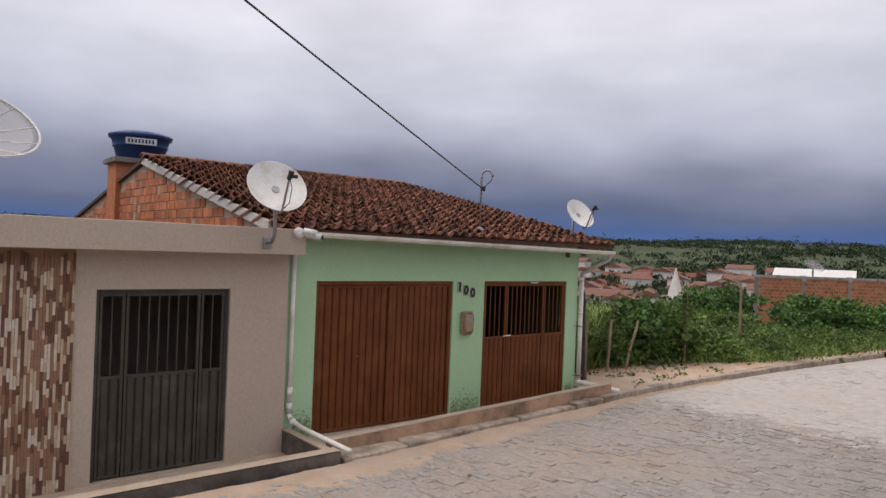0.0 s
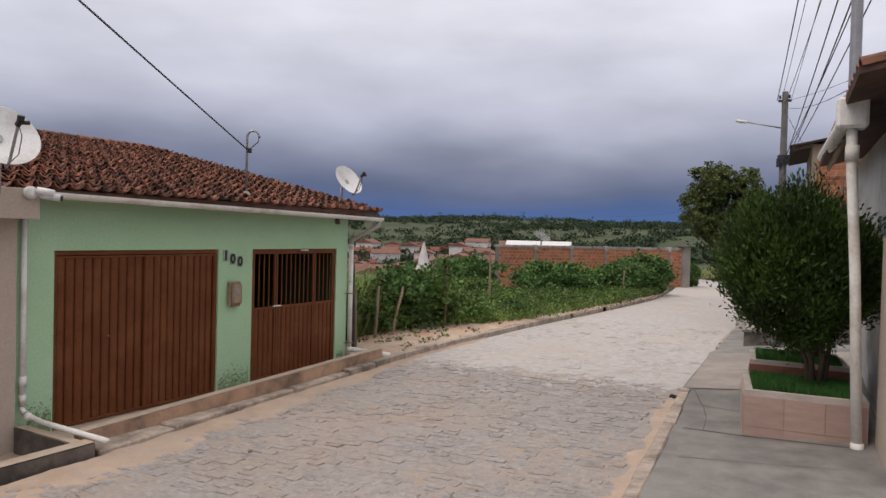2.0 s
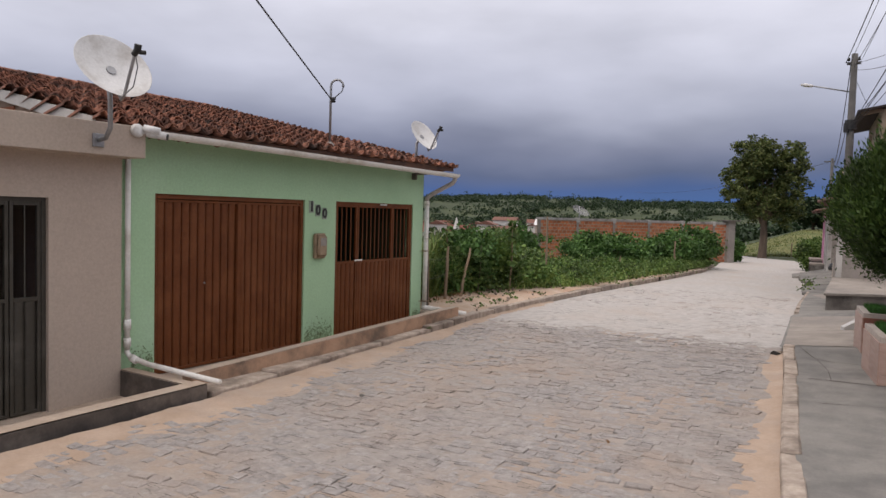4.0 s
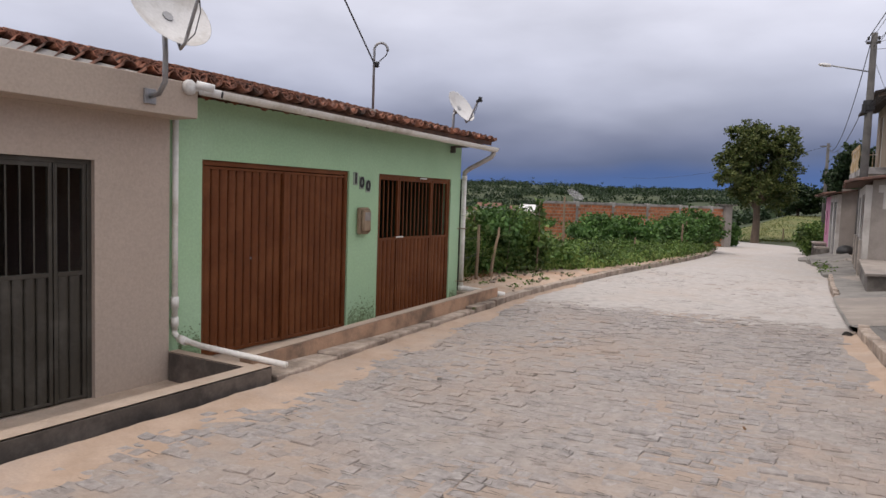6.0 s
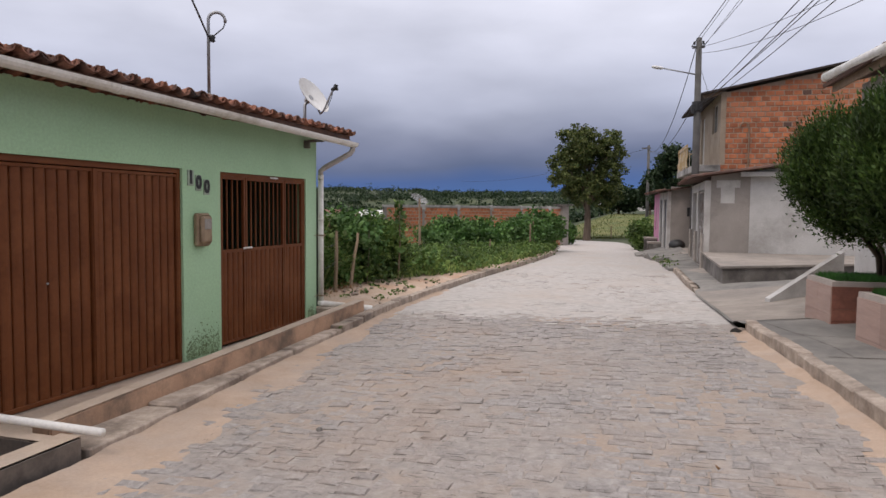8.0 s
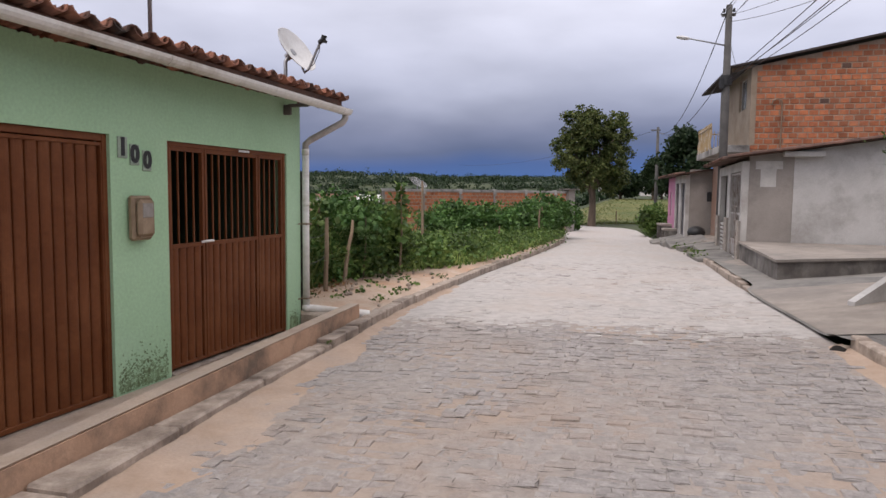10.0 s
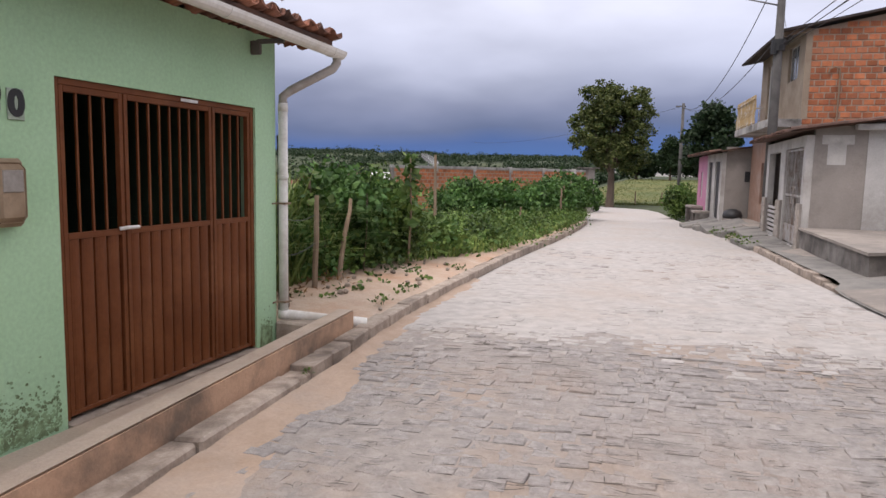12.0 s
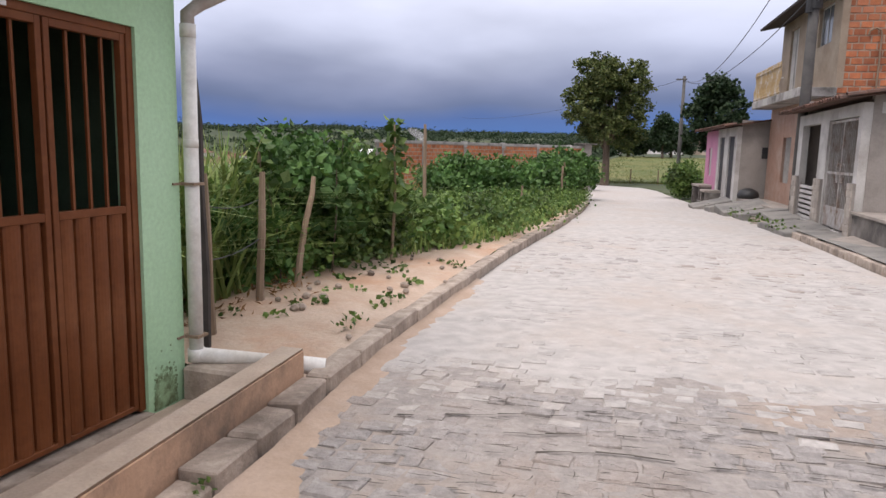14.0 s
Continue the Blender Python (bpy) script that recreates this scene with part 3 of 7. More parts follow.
def roof_deck():
    bm = bmesh.new()
    for y0, y1 in ((H0 - 0.2, H1 + 0.5),):
        top = [(EAVE_X, EAVE_Z), (RIDGE_X, RIDGE_Z), (-15.8, 2.85)]
        a = [bm.verts.new((x, y0, z)) for x, z in top]
        b = [bm.verts.new((x, y1, z)) for x, z in top]
        c = [bm.verts.new((x, y0, z - 0.07)) for x, z in top]
        d = [bm.verts.new((x, y1, z - 0.07)) for x, z in top]
        for i in (0, 1):
            bm.faces.new((a[i], b[i], b[i + 1], a[i + 1])), bm.faces.new((c[i + 1], d[i + 1], d[i], c[i]))
            bm.faces.new((a[i], a[i + 1], c[i + 1], c[i])), bm.faces.new((b[i + 1], b[i], d[i], d[i + 1]))
        bm.faces.new((a[0], c[0], d[0], b[0])), bm.faces.new((a[2], b[2], d[2], c[2]))
    bmesh.ops.recalc_face_normals(bm, faces=bm.faces[:])
    return part("roof", bm, "tile_back", green_house, "weathered reddish-brown clay tile roof")


roof = roof_deck()


def corrugated(u0, u1, z0, z1, x, pitch, depth, mat, parent, name="panel"):
    """A folded sheet-metal panel facing the street: broad raised ribs and narrow grooves."""
    bm = bmesh.new()
    n = max(2, round((u1 - u0) / pitch))
    step = (u1 - u0) / n
    prof = []
    for i in range(n):
        a = u0 + i * step
        prof += [(a + step * (0.46 - 0.46 * math.cos(q)), depth * math.sin(q) ** 0.8) for q in np.linspace(0, math.pi, 9)]
    prof.append((u1, 0))
    lo = [bm.verts.new((x + d, y, z0)) for y, d in prof]
    hi = [bm.verts.new((x + d, y, z1)) for y, d in prof]
    bl = [bm.verts.new((x - 0.012, y, z0)) for y, d in (prof[0], prof[-1])]
    bh = [bm.verts.new((x - 0.012, y, z1)) for y, d in (prof[0], prof[-1])]
    for i in range(len(prof) - 1):
        bm.faces.new((lo[i], lo[i + 1], hi[i + 1], hi[i]))
    bm.faces.new((bl[0], lo[0], hi[0], bh[0])), bm.faces.new((lo[-1], bl[1], bh[1], hi[-1])), bm.faces.new((bl[1], bl[0], bh[0], bh[1]))
    return part(name, bm, mat, parent)


def garage_gate():
    y0, y1, z0, z1 = D1
    z0 = -0.03
    g = part("gate", boxes((-0.09, -0.03, y0, y0 + 0.05, z0, z1), (-0.09, -0.03, y1 - 0.05, y1, z0, z1), (-0.09, -0.03, y0 + 0.05, y1 - 0.05, z1 - 0.06, z1), bevel=0.004), "brown", green_house, "closed brown folded-steel garage gate")
    mid = (y0 + y1) / 2 + 0.04
    for a, b in ((y0 + 0.06, mid - 0.03), (mid + 0.03, y1 - 0.06)):
        corrugated(a, b, z0 + 0.03, z1 - 0.09, -0.085, 0.118, 0.036, "brown", g)
        part("leaf_frame", boxes((-0.095, -0.04, a - 0.02, a, z0, z1 - 0.07), (-0.095, -0.04, b, b + 0.02, z0, z1 - 0.07), (-0.095, -0.04, a, b, z1 - 0.10, z1 - 0.07), (-0.095, -0.04, a, b, z0, z0 + 0.04), bevel=0.003), "brown", g)
    part("meeting_bar", boxes((-0.05, -0.025, mid - 0.025, mid + 0.025, z0, z1 - 0.07), bevel=0.004), "brown", g)
    part("keyhole", lathe([(0.012, 0), (0.012, 0.012)], 10, pose(-0.055, mid - 0.55, 1.06, 0, 90, 0)), "metal", g, "small bright lock")
    part("sill", boxes((-0.14, 0.03, y0, y1, -0.12, -0.04)), "kerb", green_house)


def barred_gate(x, y0, y1, z0, z1, rail, posts, mat, parent, label, pitch=0.106, bars=0.115, knob=None):
    """A steel gate: folded sheet below the rail, upright bars above it."""
    t = 0.045
    g = part("gate", boxes((x - 0.03, x + 0.03, y0, y0 + t, z0, z1), (x - 0.03, x + 0.03, y1 - t, y1, z0, z1), (x - 0.03, x + 0.03, y0 + t, y1 - t, z1 - t, z1), bevel=0.004), mat, parent, label)
    edges = [y0 + t, *posts, y1 - t]
    for a, b in zip(edges, edges[1:]):
        a, b = a + 0.006, b - 0.006
        part("leaf_frame", boxes((x - 0.02, x + 0.024, a, a + 0.035, z0 + 0.02, z1 - t), (x - 0.02, x + 0.024, b - 0.035, b, z0 + 0.02, z1 - t), (x - 0.02, x + 0.024, a + 0.035, b - 0.035, rail - 0.03, rail + 0.012), (x - 0.02, x + 0.024, a + 0.035, b - 0.035, z1 - t - 0.04, z1 - t), (x - 0.02, x + 0.024, a + 0.035, b - 0.035, z0 + 0.02, z0 + 0.05), bevel=0.003), mat, g)
        corrugated(a + 0.035, b - 0.035, z0 + 0.05, rail - 0.03, x - 0.012, pitch, 0.034, mat, g)
        n = max(1, round((b - a - 0.07) / bars) - 1)
        for i in range(n):
            y = a + 0.035 + (b - a - 0.07) * (i + 1) / (n + 1)
            part("bar", boxes((x - 0.008, x + 0.008, y - 0.0075, y + 0.0075, rail + 0.012, z1 - t - 0.04)), mat, g)
    if knob:
        part("latch", tube([(x + 0.03, knob - 0.09, rail + 0.012), (x + 0.06, knob - 0.05, rail + 0.02), (x + 0.06, knob + 0.06, rail + 0.02)], 0.013, 8), "pvc", g, "pale bolt handle")
    return g


garage_gate()
pedestrian_gate = barred_gate(-0.05, D2[0], D2[1], 0.0, D2[3], 1.21, [0.58, 1.55], "brown", green_house, "brown steel entrance gate, folded sheet below and bars above", knob=0.60)
part("maker_plate", boxes((-0.019, -0.012, 1.16, 1.36, 2.162, 2.186), bevel=0.002), "dish", pedestrian_gate, "small pale plate on the top rail")
part("sill", boxes((-0.14, 0.04, D2[0], D2[1], -0.12, -0.012)), "kerb", green_house)

# low walls and steps before the house
FRONT_A, FRONT_B = (1.10, -3.53), (0.72, 2.70)


def sloped_wall(name, a, b, thick, za, zb, base, mat, cap, label):
    """A low wall from a to b, its top falling from za to zb; thick lies towards the house."""
    low = thing(name, (a[0], a[1], base), label, "wall", kind="structure")
    d = (Vector(b) - Vector(a)).normalized()
    n = Vector((-d.y, d.x))
    q = [Vector(a), Vector(b), Vector(b) + n * thick, Vector(a) + n * thick]
    bm = prism([p.to_tuple() for p in q], base, [za, zb, zb, za])
    bmesh.ops.bevel(bm, geom=bm.edges[:], offset=0.012, segments=2, affect="EDGES")
    part("body", bm, mat, low)
    q = [Vector(a) + n * 0.012, Vector(b) + n * 0.012, Vector(b) + n * (thick - 0.012), Vector(a) + n * (thick - 0.012)]
    part("cap", prism([p.to_tuple() for p in q], [za - 0.03, zb - 0.03, zb - 0.03, za - 0.03], [za + 0.003, zb + 0.003, zb + 0.003, za + 0.003]), cap, low)
    return low


sloped_wall("low_wall_1", FRONT_A, FRONT_B, 0.17, 0.21, 0.30, -0.3, "render_brown", "render_top", "low brown rendered wall with orange water stains before the house")
sloped_wall("low_wall_2", (1.49, -12.0), (1.49, -3.63), 0.2, 0.10, 0.19, -0.6, "dark_wall", "render_top", "low blackened mouldy wall before the tan house")
sloped_wall("low_wall_3", (1.28, -3.63), (0.12, -3.63), 0.14, 0.17, 0.16, -0.5, "dark_wall", "render_top", "low mouldy cross wall under the drain pipe")
tagged(part("step_floor_1", prism([(0.03, H0 + 0.27), (0.92, H0 + 0.27), (0.54, 2.64), (0.03, 2.64)], -0.4, [-0.03, -0.02, 0.0, -0.02]), "render_top"), "grey cement floor between gate and low wall", "floor", kind="structure")
tagged(part("step_floor_2", prism([(-1.5, -12), (1.27, -12), (1.27, -3.64), (-1.5, -3.64)], -0.7, [-0.26, -0.24, -0.14, -0.15]), "render_top"), "sandy cement floor before the tan house", "floor", kind="structure")
tagged(part("block_1", boxes((0.02, 0.44, 2.40, 2.66, -0.3, 0.19), bevel=0.02), "kerb"), "mouldy cement block under the drain pipe", "block", kind="structure")

# ---------- tan house ----------
tan_house = thing("house", (-4, -7, -0.5), "tan painted house with a flat concrete canopy and a grey gate", "house")
G = (-6.16, -4.56, -0.165, 2.105)
part("wall", wall_along_y(-0.08, 0.10, -12.0, -3.745, -0.6, 2.58, [G]), "tan", tan_house, "smooth tan painted wall")
part("canopy", boxes((-0.6, 0.45, -12.0, -3.68, 2.575, 2.92), bevel=0.006), "tan", tan_house, "tan concrete canopy band")
part("wall", boxes((-12, -0.085, -3.92, -3.88, -0.6, 2.60)), "tan", tan_house)
part("roof_slab", boxes((-12, -0.605, -12, -3.88, 2.6, 2.86)), "mouldy", tan_house)
part("back_wall", boxes((-3.2, -3.0, -12.0, -3.93, -0.6, 2.598)), "tan", tan_house)
# inner cross wall and end wall are unseen, added to keep the gateway dark
part("partition", boxes((-3.0, -0.085, -7.6, -7.45, -0.6, 2.57)), "tan", tan_house)
part("end_wall", boxes((-12, -0.085, -12.0, -11.85, -0.6, 2.598)), "tan", tan_house)
barred_gate(0.02, G[0], G[1], G[2], G[3], 1.06, [-5.82, -4.92], "grey_gate", tan_house, "dark grey steel gate, folded sheet below and bars above", knob=None)


def gable_bricks():
    L, hgt = 0.235, 0.17
    base = boxes((0, L - 0.018, -0.012, 0.01, 0, hgt - 0.02), bevel=0.004)
    me = bpy.data.meshes.new("brick")
    base.to_mesh(me)
    base.free()
    me.materials.append(M["brick_one"])
    y = H0 - 0.125
    n = 0
    for r in range(11):
        z = 2.78 + r * hgt
        x = -15.2 + (0.1 if r % 2 else 0)
        while x < 0.0:
            top = min(roof_z(x) if x > RIDGE_X else RIDGE_Z - (RIDGE_X - x) * 0.165, roof_z(x + L) if x + L > RIDGE_X else RIDGE_Z)
            if z + hgt < top - 0.14 and random.random() > 0.02 and n < 380:
                ob = under(new("brick", me), gable_wall)
                ob.matrix_basis = pose(x, y + random.uniform(-0.004, 0.004), z, 0, random.uniform(-0.6, 0.6), 0)
                n += 1
            x += L


def clay_tile_mesh(name, mat):
    """One barrel tile: a tapered half round with thickness, along +x."""
    bm = bmesh.new()
    segs, rows = 5, []
    for x, r in ((0.0, 0.088), (0.44, 0.072)):
        for rr in (r, r - 0.014):
            rows.append([bm.verts.new((x, rr * math.cos(math.pi * k / segs), rr * math.sin(math.pi * k / segs) * 0.85)) for k in range(segs + 1)])
    o0, i0, o1, i1 = rows
    for k in range(segs):
        bm.faces.new((o0[k], o0[k + 1], o1[k + 1], o1[k])), bm.faces.new((i0[k + 1], i0[k], i1[k], i1[k + 1]))
        bm.faces.new((o0[k + 1], o0[k], i0[k], i0[k + 1])), bm.faces.new((o1[k], o1[k + 1], i1[k + 1], i1[k]))
    bmesh.ops.recalc_face_normals(bm, faces=bm.faces[:])
    me = bpy.data.meshes.new(name)
    bm.to_mesh(me)
    bm.free()
    me.materials.append(M[mat])
    return me


def tile_roof(parent, y0, y1, x0, z0, x1, z1, col=0.205, course=0.36, singles=300, both=True):
    """Rows of barrel tiles from the eave (x0, z0) up to (x1, z1), covers over channels."""
    me = clay_tile_mesh("tile", "tile_one")
    vv = np.array([v.co[:] for v in me.vertices])
    ff = [list(p.vertices) for p in me.polygons]
    run = Vector((x1 - x0, z1 - z0))
    slope = math.degrees(math.atan2(run.y, -run.x))
    rows, cols = int(run.length / course) + 1, int((y1 - y0) / col) + 1
    verts, faces, count = [], [], 0
    for r in range(rows):
        for c in range(cols):
            for kind in ("cover", "channel"):
                if kind == "channel" and not both:
                    continue
                d = r * course + random.uniform(-0.02, 0.02)
                if d > run.length - 0.15:
                    continue
                px = x0 + 0.06 + run.x * d / run.length
                pz = z0 + run.y * d / run.length + (0.028 if kind == "cover" else 0.088) + random.uniform(-0.01, 0.012)
                py = y0 + c * col + random.uniform(-0.018, 0.018) + (0.1 if kind == "channel" else 0)
                m = pose(px, py, pz, 0, slope + random.uniform(0.0, 4), 180 + random.uniform(-4, 4))
                if kind == "channel":
                    m = m @ pose(0, 0, 0, 180, 0, 0)
                if count < singles:
                    ob = under(new("tile", me), parent)
                    ob.matrix_basis = m
                    count += 1
                else:
                    k = len(verts)
                    verts += [(m @ Vector(v))[:] for v in vv]
                    faces += [[k + i for i in f] for f in ff]
    if verts:
        tagged(arrays("tiles", verts, faces, "tile", parent), kind="stuff")


def ridge_tiles(parent):
    me = clay_tile_mesh("ridge_tile", "tile_one")
    y = H0 - 0.25
    while y < H1 + 0.3:
        ob = under(new("ridge_tile", me), parent)
        ob.matrix_basis = pose(RIDGE_X, y, RIDGE_Z + 0.02, 0, 0, 90) @ Matrix.Diagonal((1, 1.4, 1.2, 1))
        y += 0.38


# gutter, pipes and fittings of the green house
def half_gutter(name, a, b, r, mat, parent, label, thick=0.008):
    """An open half-round gutter from a to b."""
    bm = bmesh.new()
    a, b = Vector(a), Vector(b)
    d = (b - a).normalized()
    s = d.cross(Vector((0, 0, 1))).normalized()
    rings = []
    for p in (a, b):
        for rr in (r, r - thick):
            rings.append([bm.verts.new(p + s * rr * math.cos(math.pi * (1 + k / 8)) + Vector((0, 0, 1)) * rr * math.sin(math.pi * (1 + k / 8))) for k in range(9)])
    o0, i0, o1, i1 = rings
    for k in range(8):
        bm.faces.new((o0[k], o0[k + 1], o1[k + 1], o1[k])), bm.faces.new((i0[k + 1], i0[k], i1[k], i1[k + 1]))
        bm.faces.new((o0[k + 1], o0[k], i0[k], i0[k + 1])), bm.faces.new((o1[k], o1[k + 1], i1[k + 1], i1[k]))
    for k in (0, 8):
        bm.faces.new((o0[k], o1[k], i1[k], i0[k]))
    bmesh.ops.recalc_face_normals(bm, faces=bm.faces[:])
    return part(name, bm, mat, parent, label, smooth=False)


def joined_tubes(*runs):
    bm = bmesh.new()
    for pts, r, n in runs:
        tube(pts, r, n, bm)
    return bm


GUT_A, GUT_B = (0.41, H0 + 0.22, 2.895), (0.43, H1 + 0.50, 2.81)
gutter = half_gutter("gutter", GUT_A, GUT_B, 0.074, "pvc", green_house, "long white plastic rain gutter, dirty underneath")
for k in range(4):
    p = Vector(GUT_A).lerp(Vector(GUT_B), 0.22 + 0.25 * k)
    half_gutter("joint", p + Vector((0, -0.03, -0.001)), p + Vector((0, 0.03, -0.001)), 0.078, "pvc", gutter, "")
part("bracket", boxes((0.0, 0.10, 2.06, 2.10, 2.66, 2.78), (0.06, 0.34, 2.065, 2.095, 2.75, 2.79), bevel=0.008), "mouldy", green_house, "dark rusty gutter bracket")
DP = (0.05, H1 + 0.055)
down = part("downpipe", joined_tubes(([(0.42, H1 + 0.44, 2.77), (0.42, H1 + 0.44, 2.70), (0.40, H1 + 0.40, 2.64), (DP[0] + 0.05, DP[1] + 0.05, 2.40), (DP[0], DP[1], 2.34), (DP[0], DP[1], 2.2)], 0.042, 12)), "pvc_old", green_house, "weathered pipe bend under the gutter", smooth=True)
part("downpipe", joined_tubes(([(DP[0], DP[1], 2.26), (DP[0], DP[1], 0.20)], 0.044, 14), ([(DP[0], DP[1], 2.28), (DP[0], DP[1], 2.20)], 0.047, 14), ([(DP[0], DP[1], 1.60), (DP[0], DP[1], 1.55)], 0.046, 14), ([(DP[0], DP[1], 0.28), (DP[0], DP[1], 0.20)], 0.054, 14)), "pvc", green_house, "white plastic downpipe at the house corner", smooth=True)
for z in (1.32, 0.36):
    part("pipe_clip", boxes((DP[0] - 0.05, DP[0] + 0.055, DP[1] - 0.055, DP[1] + 0.05, z, z + 0.018), (DP[0] - 0.06, DP[0] - 0.04, DP[1] - 0.12, DP[1] + 0.02, z + 0.002, z + 0.016)), "wood", green_house, "rusty pipe clip")
outlet = thing("drain_pipe", (0.1, H1 + 0.07, 0.1), "white plastic drain pipe from the downpipe out over the kerb", "pipe")
bm = joined_tubes(([(DP[0], DP[1], 0.24), (DP[0] + 0.02, DP[1] + 0.015, 0.235), (0.14, 2.55, 0.23), (0.60, 2.78, 0.165)], 0.05, 16))
part("pipe", bm, "pvc", outlet, smooth=True)
bm = bmesh.new()
for rr in (0.057, 0.05):
    tube([(0.55, 2.755, 0.172), (0.78, 2.865, 0.14)], rr, 18, bm, caps=False)
part("socket", bm, "pvc", outlet, "yellowish open pipe socket", smooth=True)

left_pipe = thing("drain_pipe", (0.06, -3.68, 0.2), "white plastic drain pipe down the wall and over the low wall", "pipe")
LX, LY = 0.055, H0 + 0.10
part("pipe", joined_tubes(([(LX, LY, 2.60), (LX, LY, 0.36)], 0.032, 12), ([(LX, LY, 0.72), (LX, LY, 0.60)], 0.043, 12), ([(LX, LY, 0.50), (LX, LY, 0.40)], 0.042, 12)), "pvc", left_pipe, smooth=True)
part("elbow", joined_tubes(([(LX, LY, 0.42), (LX, LY, 0.33), (LX + 0.05, LY + 0.01, 0.28), (0.5, -3.66, 0.255), (1.62, -3.58, 0.215)], 0.030, 12)), "pvc", left_pipe, smooth=True)
part("coupling", joined_tubes(([(LX + 0.08, LY + 0.01, 0.275), (0.26, -3.66, 0.27)], 0.044, 12)), "pvc", left_pipe, smooth=True)


def number_plate(y, z, text):
    """A small pale tile with a black figure, proud of the wall."""
    plate = part("number_plate", boxes((0.001, 0.012, y - 0.055, y + 0.055, z - 0.09, z + 0.09), bevel=0.003), "number", green_house, "small pale tile with the black figure " + text)
    cu = bpy.data.curves.new("figure", "FONT")
    cu.body, cu.size, cu.align_x, cu.align_y, cu.extrude, cu.offset = text, 0.20, "CENTER", "CENTER", 0.002, 0.011
    tmp = bpy.data.objects.new("figure", cu)
    me = bpy.data.meshes.new_from_object(tmp)
    bpy.data.objects.remove(tmp)
    me.transform(pose(0.0145, y, z, 90, 0, 90))
    me.materials.append(M["blacky"])
    under(new("figure", me), plate)


M["number"] = surface("number_tile_glaze", (0.36, 0.43, 0.34), (0.27, 0.33, 0.26), 12, 0.4, 0.05, 60)
for y, z, s in ((-0.565, 2.10, "1"), (-0.425, 2.045, "0"), (-0.275, 2.0, "0")):
    number_plate(y, z, s)


def meter_box():
    t = thing("meter_box", (0.002, -0.40, 1.38), "pale brown electricity meter box with a dusty window", "meter box")
    part("case", boxes((0.002, 0.075, -0.53, -0.29, 1.30, 1.69), bevel=0.022), "meter", t)
    part("cover", boxes((0.07, 0.125, -0.51, -0.31, 1.325, 1.665), bevel=0.034), "meter", t)
    part("window", boxes((0.12, 0.131, -0.475, -0.345, 1.50, 1.625), bevel=0.004), "meter_glass", t, "dusty clear meter window")


M["meter"] = surface("meter_box_paint", (0.36, 0.265, 0.175), (0.28, 0.20, 0.13), 6, 0.55, 0.1, 40, c=(0.22, 0.15, 0.09), cscale=5)
M["meter_glass"] = surface("dusty_meter_glass", (0.34, 0.31, 0.28), (0.26, 0.235, 0.21), 8, 0.2, 0.0)
meter_box()


def damp_patch(cy, w, h, seed, z0=-0.02):
    """Peeled and mossy plaster: scattered flakes just proud of the wall."""
    random.seed(seed)
    bm = bmesh.new()
    for i in range(1500):
        y = cy + random.gauss(0, w * 0.4)
        z = z0 + abs(random.gauss(0, h * 0.45))
        if abs(y - cy) > w * 0.5:
            continue
        r = random.uniform(0.002, 0.013)
        pts = [bm.verts.new((0.0025 + 0.000001 * i, y + math.cos(a) * r * random.uniform(0.6, 1.3), z + math.sin(a) * r * random.uniform(0.5, 1.2))) for a in np.linspace(0, math.tau, 8)[:-1]]
        bm.faces.new(pts)
    tagged(part("damp_stain", bm, "moss", green_house, "dark mossy damp stain on peeling paint"), kind="stuff")


damp_patch(-0.36, 0.62, 0.30, 5)
damp_patch(-3.42, 0.30, 0.28, 6)
damp_patch(2.28, 0.2, 0.22, 7)

# mast with its cable hook, on the roof
mast = thing("service_mast", (-0.08, -0.09, roof_z(-0.08)), "grey steel service mast with a curled cable head on the roof", "mast")
hook = [(-0.08, -0.09, 2.95), (-0.08, -0.09, 4.02)] + [(-0.08 + 0.085 * (1 - math.cos(a)), -0.09 + 0.05 * (1 - math.cos(a)), 4.02 + 0.1 * math.sin(a)) for a in np.linspace(0.3, 3.3, 10)]
part("pole", tube(hook, 0.019, 8), "metal", mast, smooth=True)
part("cable_tail", tube([hook[-1], (0.07, 0.0, 3.94), (0.0, -0.05, 3.86), (-0.05, -0.08, 3.80)], 0.008, 6), "cable", mast, smooth=True)
part("insulator", lathe([(0.02, 0), (0.04, 0.015), (0.025, 0.035), (0.042, 0.055), (0.022, 0.085)], 12, pose(-0.04, -0.07, 3.76)), "blacky", mast, "black reel insulator", smooth=True)
part("mortar_foot", lathe([(0.10, -0.02), (0.09, 0.03), (0.03, 0.09)], 10, pose(-0.08, -0.09, roof_z(-0.08) + 0.03)), "plaster", mast)


def sagging(a, b, sag, n=24):
    a, b = Vector(a), Vector(b)
    return [a.lerp(b, t) - Vector((0, 0, sag * 4 * t * (1 - t))) for t in np.linspace(0, 1, n)]


